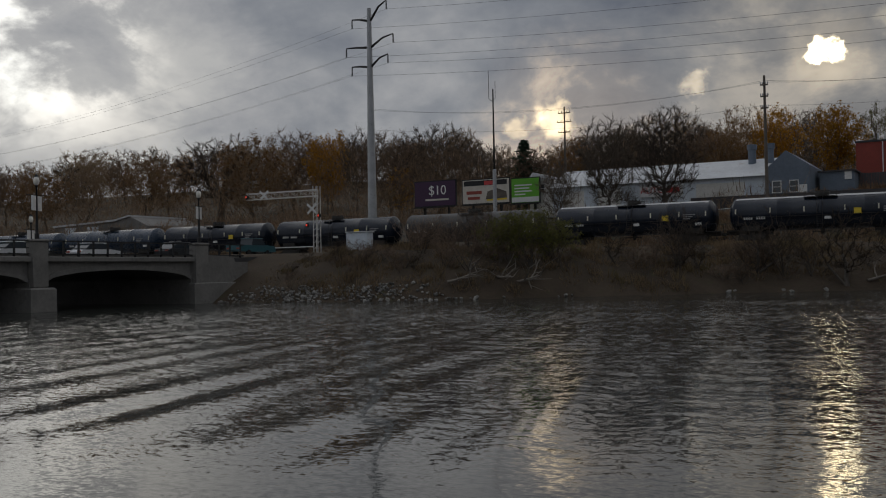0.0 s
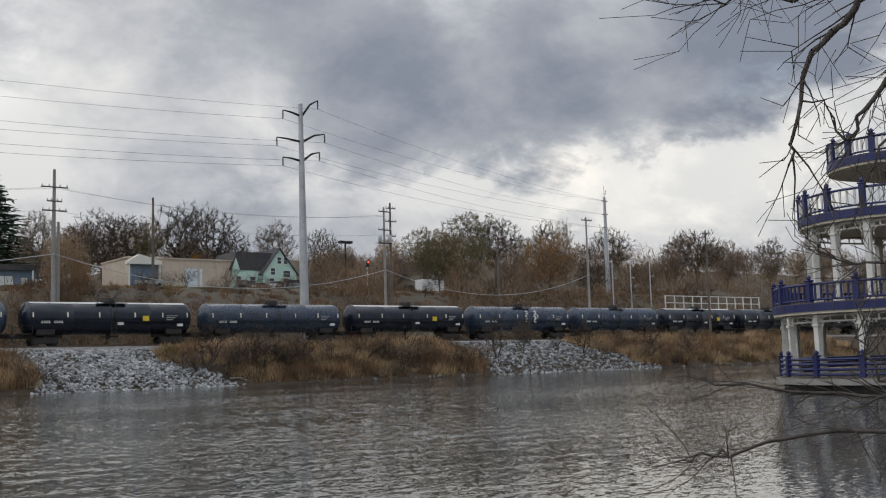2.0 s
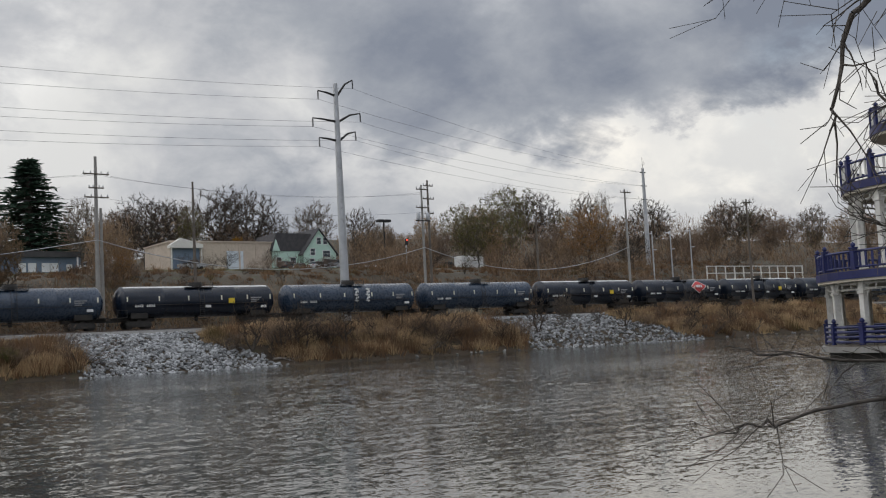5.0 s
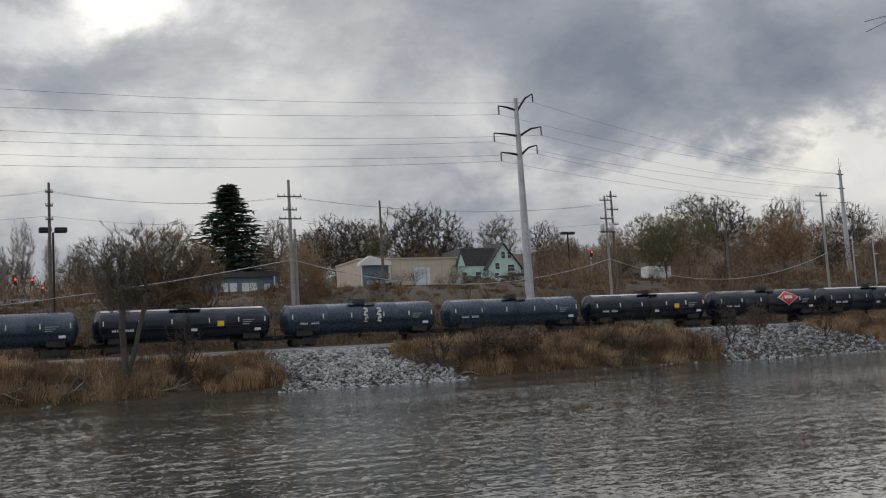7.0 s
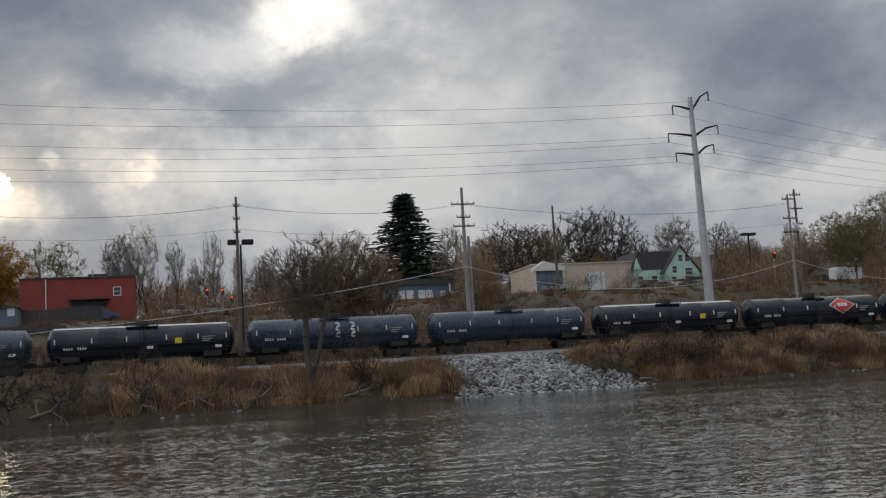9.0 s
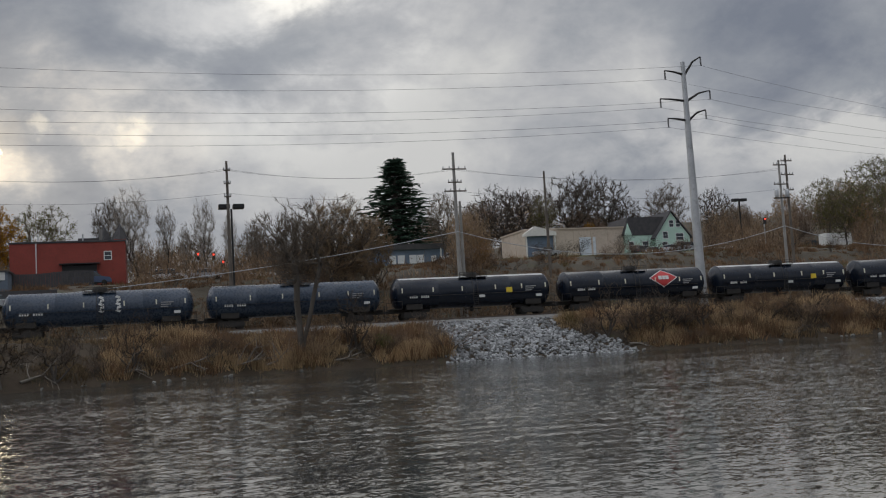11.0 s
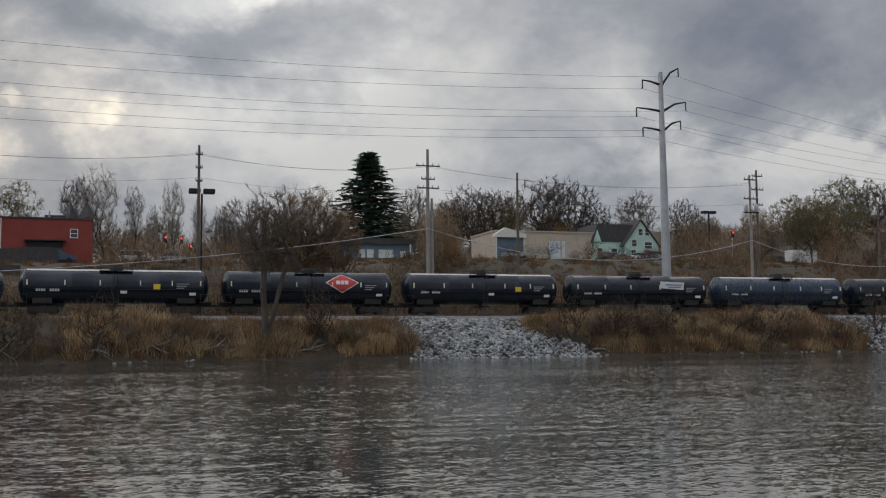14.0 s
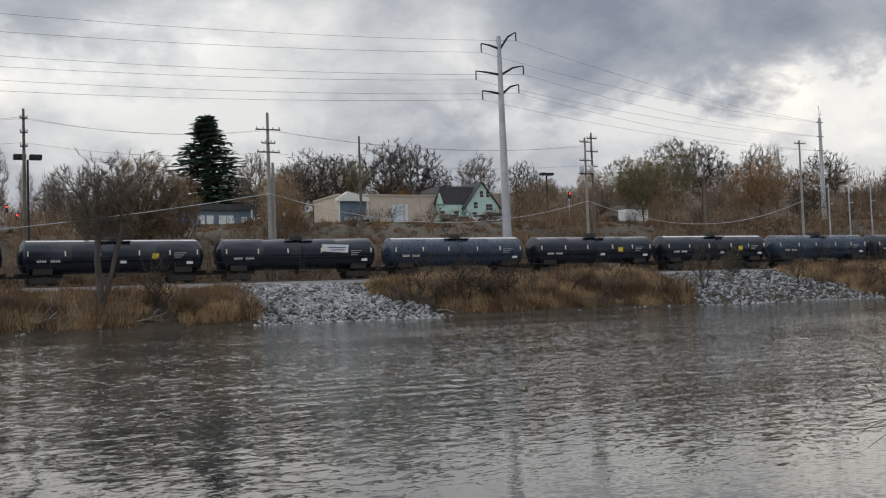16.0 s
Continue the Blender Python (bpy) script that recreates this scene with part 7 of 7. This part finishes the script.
for x, y, top, kind_ in ((-14.5, 79.5, 6.2, "shrub"), (-12.6, 80.5, 5.2, "shrub"), (-15.8, 79.8, 4.6, "brush"), (-21.5, 76.5, 6.8, "shrub"), (-20.2, 77.3, 5.0, "shrub"), (-23.0, 76.0, 5.0, "brush"), (45.0, 89.5, 5.4, "shrub"), (46.5, 90.5, 5.8, "shrub"), (50, 90, 5.0, "brush"), (52.5, 91, 5.6, "shrub"), (56, 91, 5.2, "shrub"), (82, 90.5, 6.4, "ash"), (88, 91, 4.6, "shrub"), (63, 91, 5.4, "shrub"), (68, 91.5, 5.4, "shrub"), (25.6, 92, 5.2, "brush"), (95, 91, 4.4, "brush"), (112, 91, 6.0, "shrub"), (104, 92, 5.4, "brush")):
    plant(kind_, x, y, top, 0.9)
for i in range(26):
    x = rng.uniform(-24, 1)
    y = shore(x) + rng.uniform(0.8, 9)
    plant(rng.choice(("brush", "shrub")), x, y, max(land(x, y) + 0.6, min(land(x, y) + rng.uniform(0.8, 2.0), 1.8 + 0.020 * y)), rng.uniform(1.0, 1.7))
for i in range(50):
    x = rng.uniform(-47, -14)
    y = shore(x) + rng.uniform(2.0, 20)
    if x < -43 and y > 72:
        continue
    plant(rng.choice(("brush", "shrub", "brush")), x, y, min(land(x, y) + rng.uniform(1.8, 4.4), 3.6 if -0.70 < x / y < -0.575 else 3.7 if x / y > -0.4 else 99), rng.uniform(0.9, 1.3))
for x, y, h in ((-30.2, 69.5, 4.2), (-31.8, 69.0, 3.6), (-28.8, 71.0, 3.4), (20.5, 90.6, 1.6)):
    plant("green_bush", x, y, land(x, y) + h, 1.0)
for i in range(26):
    x = rng.uniform(-47.5, -33)
    y = shore(x) + rng.uniform(1.4, 11)
    plant(rng.choice(("brush", "shrub")), x, y, land(x, y) + rng.uniform(0.8, 1.7), rng.uniform(1.2, 1.9))
for i in range(84):
    x = rng.uniform(-24, 140)
    y = shore(x) + rng.uniform(0.6, 5.0)
    if 27 < x < 43 or 75 < x < 98:
        continue
    plant(rng.choice(("shrub", "brush")), x, y, land(x, y) + rng.uniform(0.9, 2.7), rng.uniform(0.9, 1.6))

for i in range(32):
    x = -4 + 110 * (i + rng.random()) / 32
    y = shore(x) + rng.uniform(1.0, 4.0)
    if 28 < x < 39 or 76 < x < 92:
        continue
    plant("brush" if i % 3 else "shrub", x, y, land(x, y) + rng.uniform(1.6, 3.2), rng.uniform(1.4, 2.0))

# ---------------------------------------------------------------- reeds and rough grass
def blades(name, count, spot, tall, wide, material, label, seed=5, tuft=0):
    """Blades of grass; with tuft, each spot is a clump of so many blades that lean outwards."""
    r = np.random.RandomState(seed)
    v, f = [], []
    for i in range(count):
        got = spot(r)
        if got is None:
            continue
        x0, y0, scale = got
        spread, own = 0.75 * r.uniform(0.5, 1.1), r.uniform(0.5, 1.3)
        for q in range(max(1, tuft)):
            out, la = (spread * r.uniform(0, 1) ** 0.7, r.uniform(0, 6.283)) if tuft else (0.0, r.uniform(0, 6.283))
            x, y = x0 + out * math.cos(la), y0 + out * math.sin(la)
            z = land(x, y) - 0.05
            h = tall * scale * r.uniform(0.55, 1.15) * (own * (1.0 - 0.45 * out / spread) if tuft else 1.0)
            a, lean = r.uniform(0, 6.283), h * (r.uniform(0.05, 0.75) if tuft else r.uniform(0.1, 0.9))
            w = wide * r.uniform(0.6, 1.3)
            k = len(v)
            v += [(x - math.cos(a) * w, y - math.sin(a) * w, z), (x + math.cos(a) * w, y + math.sin(a) * w, z), (x + math.cos(la) * lean, y + math.sin(la) * lean, z + h)]
            f.append((k, k + 1, k + 2))
    ob = new(name, fast_mesh(name, v, f, material))
    return tagged(ob, label, "grass", kind="stuff")


def reed_spot(r, seed=3.0, least=0.44):
    x = r.uniform(-3, 150)
    s = shore(x)
    y = s + 0.6 + (RAIL_Y - 5.6 - s - 0.6) * r.uniform(0, 1)
    d = (y - s) / (RAIL_Y - 4.5 - s)
    gap = 26.4 < x < 39 + max(0.0, 0.5 - d) * 14 or 74.0 < x < 93.5 + max(0.0, 0.5 - d) * 12
    if gap:
        return None
    clump = noise.noise((x * 0.20, y * 0.4, seed)) * 0.5 + 0.5
    if clump < least:
        return None
    return x, y, (0.25 + 1.2 * clump) * (1.0 if d < 0.6 else 1.0 - (d - 0.6) * 1.3)


def weed_spot(r):
    return reed_spot(r, 9.0, 0.45)


def grass_spot(r):
    x = r.uniform(-50, 60) if r.uniform() < 0.75 else r.uniform(60, 150)
    y = shore(x) + 0.5 + r.uniform(0, 1) ** 0.8 * 16
    if y > RAIL_Y - 4.3 or 26.5 < x < 44 or 75 < x < 96 or x < -49:
        return None
    return x, y, 0.5 + noise.noise((x * 0.3, y * 0.3, 8.0))


def slope_spot(r):
    x = r.uniform(-70, 170)
    y = r.uniform(109, 150)
    if -70 < x < -49 or 52 < x < 84 and y > 140:
        return None
    return x, y, 0.6 + noise.noise((x * 0.2, y * 0.2, 5.0))


blades("reeds", 3000, reed_spot, 1.5, 0.04, M_REED, "tall dry golden tan reeds along the river bank", 5, 50)
blades("weeds", 1900, weed_spot, 1.75, 0.045, M_WEED, "rust-brown and olive weeds between the reeds", 6, 42)
blades("bank_grass", 3000, grass_spot, 1.0, 0.045, M_DRYGRASS, "dull brown grass on the river bank", 7, 34)
blades("slope_grass", 3600, slope_spot, 1.15, 0.055, M_WEED, "rough brown grass on the slope behind the railway", 8, 32)


# ---------------------------------------------------------------- stones and driftwood
def rock_mesh(seed, material):
    r = random.Random(seed)
    bm = bmesh.new()
    bmesh.ops.create_icosphere(bm, subdivisions=1, radius=1.0)
    sx, sy, sz = r.uniform(0.8, 1.3), r.uniform(0.7, 1.1), r.uniform(0.5, 0.8)
    for v_ in bm.verts:
        k = r.uniform(0.72, 1.18)
        v_.co = Vector((v_.co.x * sx * k, v_.co.y * sy * k, v_.co.z * sz * k))
    me = bpy.data.meshes.new("rock")
    bm.to_mesh(me)
    bm.free()
    me.materials.append(material)
    return me


def riprap(label, material, spots, singles):
    """spots: places and sizes; the first ones are stones of their own, the rest one joined part."""
    top = thing("riprap", label, "stones", kind="structure")
    protos = [rock_mesh(40 + i, material) for i in range(9)]
    r = random.Random(3)
    v, f = [], []
    for i, (x, y, z, s) in enumerate(spots):
        m = pose(x, y, z, r.uniform(-40, 40), r.uniform(-40, 40), r.uniform(0, 360))
        me = r.choice(protos)
        if i < singles:
            o = part("rock", me, None, top, m=m)
            o.scale = (s, s, s)
        else:
            k = len(v)
            v += [tuple(m @ (q.co * s)) for q in me.vertices]
            f += [tuple(k + j for j in p.vertices) for p in me.polygons]
    if v:
        tagged(part("loose_rocks", fast_mesh("loose_rocks", v, f, material), None, top), kind="stuff")


def slope_spots(x0, x1, widen, count, seed, lo=0.22, hi=0.55, depth=None):
    r = random.Random(seed)
    out = []
    while len(out) < count:
        x = r.uniform(x0 - 2, x1 + widen)
        s = shore(x)
        room = depth or (RAIL_Y - 4.2 - s)
        d = r.uniform(-0.06, 1.0)
        d = min(d, 1.0)
        if not x0 - (1 - d) * 2 + r.uniform(-1, 1) < x < x1 + max(0.0, 0.5 - d) * 2 * widen + r.uniform(-1.5, 1.5):
            continue
        y = s + d * room
        size = r.uniform(lo, hi) * (1.25 if r.random() < 0.15 else 1.0)
        out.append((x, y, max(land(x, y), -0.1) + size * 0.25, size))
    return out


riprap("pale grey broken stone slope down to the water", M_ROCK, slope_spots(27.5, 37.5, 6.0, 4300, 11, 0.08, 0.24), 300)
riprap("grey broken stone slope with weeds", M_ROCK, slope_spots(75.5, 93, 8, 3000, 12, 0.09, 0.27), 60)
riprap("dark broken stone at the foot of the bridge", M_DARKROCK, slope_spots(-48, -36, 3, 560, 13, 0.06, 0.18, 1.9), 80)
r_ = random.Random(9)
shore_spots = []
for i in range(260):
    x = r_.uniform(-35, 140)
    shore_spots.append((x, shore(x) + r_.uniform(-0.3, 1.6), 0.05 + r_.uniform(0, 0.1), r_.uniform(0.08, 0.28)))
riprap("scattered dark stones along the waterline", M_DARKROCK, shore_spots, 40)


def driftwood(x, y, turn, size, seed):
    r = random.Random(seed)
    log = thing("driftwood", "bleached driftwood branch on the muddy shore", "driftwood", pose(x, y, max(land(x, y), 0) + 0.12, 0, 0, turn), group="driftwood along the shore")
    out, tips = [], []
    branch(r, out, Vector((-size / 2, 0, 0)), Vector((1, 0, 0.05)), size, 0.13, 0, 2, 0.16, 0.5, (5, 3), 0.02, tips, 0.02)
    v, f = prisms([(a, b, ra, rb) for _, a, b, ra, rb in out], 6)
    part("log", fast_mesh("log", v, f, M_DRIFT, True), None, log)


for i, (x, y, turn, size) in enumerate(((-31.5, 66.4, -25, 2.6), (-29.8, 67.3, 10, 2.8), (-33.5, 64.0, 30, 2.2), (3.0, 87.5, 20, 3.2), (7.5, 88.6, -15, 3.6), (10.5, 89.4, 40, 2.6), (-2.0, 85.6, 15, 3.0), (-8.0, 82.4, 30, 2.8), (16.5, 89.8, -20, 2.4), (60, 87.6, 10, 2.2), (44, 88.2, 15, 2.4))):
    driftwood(x, y, turn, size * 0.75, 60 + i)


# ---------------------------------------------------------------- the near tree that hangs into view
def near_tree():
    foot = Vector((way(76, 0).x * 10.5, way(76, 0).y * 10.5, 0))
    t = thing("bank_tree", "bare dark tree whose branches hang over the river", "tree", pose(foot.x, foot.y, -0.6))
    r = random.Random(31)

    def spot(az, el, far):
        p = way(az, el) * far + Vector((0, 0, 1.9))
        return p - Vector((foot.x, foot.y, -0.6))

    def limb(name, pts, r0, r1, twigs, length):
        segs = []
        fine = []
        smooth_pts = []
        for i in range(len(pts) - 1):
            a, b = pts[i], pts[i + 1]
            for q in range(4):
                p = a.lerp(b, q / 4)
                smooth_pts.append(p + Vector((r.gauss(0, 0.02), r.gauss(0, 0.02), r.gauss(0, 0.02))))
        smooth_pts.append(pts[-1])
        n_ = len(smooth_pts) - 1
        for i in range(n_):
            segs.append((tuple(smooth_pts[i]), tuple(smooth_pts[i + 1]), 0.62 * (r0 + (r1 - r0) * i / n_), 0.62 * (r0 + (r1 - r0) * (i + 1) / n_)))
        for i in range(twigs):
            j = r.randrange(n_ // 5, n_)
            d = (smooth_pts[j + 1] - smooth_pts[j]).normalized()
            nd = (d * 0.6 + Vector((r.uniform(-1, 1), r.uniform(-1, 1), r.uniform(-1, 0.9))) * 0.75).normalized()
            sub = []
            branch(r, sub, smooth_pts[j], nd, length * r.uniform(0.35, 1.0), max(r1 * 0.8, 0.006), 0, 1, 0.22, 0.5, (3,), -0.02, [], 0.0025)
            fine += [(a, b, ra, max(rb, 0.003)) for _, a, b, ra, rb in sub]
        v, f = prisms(segs, 6)
        v2, f2 = prisms(fine, 4)
        k = len(v)
        part(name, fast_mesh(name, v + v2, f + [tuple(i + k for i in q) for q in f2], M_BARK, True), None, t)

    tr = Shape()
    tr.lathe([(0, 0.30), (1.0, 0.24), (3.5, 0.2), (6.5, 0.14), (8.2, 0.08)], 12, "Z")
    part("trunk", tr, M_BARK, t, smooth=True)
    limb("limb", [Vector((0, 0, 6.0)), spot(68, 21.5, 10), spot(63, 18.3, 9.6), spot(60.4, 17.2, 9.4), spot(58.2, 15.0, 9.3), spot(57.1, 11.0, 9.2), spot(56.7, 9.6, 9.2)], 0.085, 0.012, 18, 0.75)
    limb("limb", [Vector((0, 0, 6.6)), spot(67, 20.5, 10.2), spot(61, 18.0, 10.0), spot(57.5, 18.4, 10.0), spot(54.5, 18.3, 10.0), spot(52.8, 18.6, 10.0)], 0.06, 0.008, 24, 0.8)
    limb("limb", [Vector((0, 0, 5.6)), spot(66, 17.5, 9.5), spot(62, 13.5, 9.2), spot(60.5, 12.0, 9.1), spot(59.6, 10.8, 9.0), spot(58.7, 12.8, 9.0)], 0.06, 0.008, 20, 0.7)
    limb("limb", [Vector((0, 0, 6.2)), spot(67, 15.8, 9.8), spot(63.5, 12.6, 9.5), spot(61.2, 10.0, 9.4), spot(60.2, 7.2, 9.4)], 0.05, 0.008, 18, 0.6)
    limb("limb", [Vector((0, 0, 3.6)), spot(66, 7.0, 9.5), spot(62, 4.0, 9.2), spot(59, 4.5, 9.1), spot(57.2, 5.4, 9.0)], 0.035, 0.005, 18, 0.5)
    limb("limb", [Vector((0, 0, 0.9)), spot(68, -3.4, 10), spot(63, -2.7, 10), spot(59.5, -2.4, 10), spot(55, -2.0, 10), spot(52.4, -1.6, 10), spot(50.4, -1.3, 10)], 0.05, 0.006, 20, 0.6)
    limb("limb", [Vector((0, 0, 0.7)), spot(68, -5.6, 9), spot(62, -4.4, 8.6), spot(57, -4.2, 8.4), spot(53, -5.4, 8.2), spot(51.5, -5.5, 8.1), spot(50.3, -5.7, 8.1)], 0.045, 0.006, 18, 0.5)
    limb("limb", [Vector((0, 0, 0.8)), spot(68, -2.0, 9.6), spot(63.5, -2.4, 9.4), spot(60.5, -1.6, 9.2), spot(59.6, 0.8, 9.2), spot(60.0, 3.5, 9.2)], 0.035, 0.006, 24, 0.6)
    limb("limb", [Vector((0, 0, 0.7)), spot(67, -4.2, 9.2), spot(63, -3.2, 9.0), spot(60.8, -2.6, 9.0), spot(58.6, -3.0, 9.0)], 0.05, 0.008, 24, 0.6)
    limb("limb", [Vector((0, 0, 7.0)), spot(66, 24, 10.4), spot(61, 21.6, 10.2), spot(57, 20.5, 10.1), spot(53, 20.0, 10.0)], 0.06, 0.008, 24, 0.9)


near_tree()


# ---------------------------------------------------------------- what moves
def motions():
    # the current carries the ripples slowly downstream
    walk(RIVER, [(t, pose(0.22 * t, 0, 0)) for t in (0, 8, 16)])
    for car, s in CARS:
        walk(car, [(t, pose(s - SPEED * t, RAIL_Y, RAIL_Z)) for t in (0, 4, 8, 12, 16)])


motions()
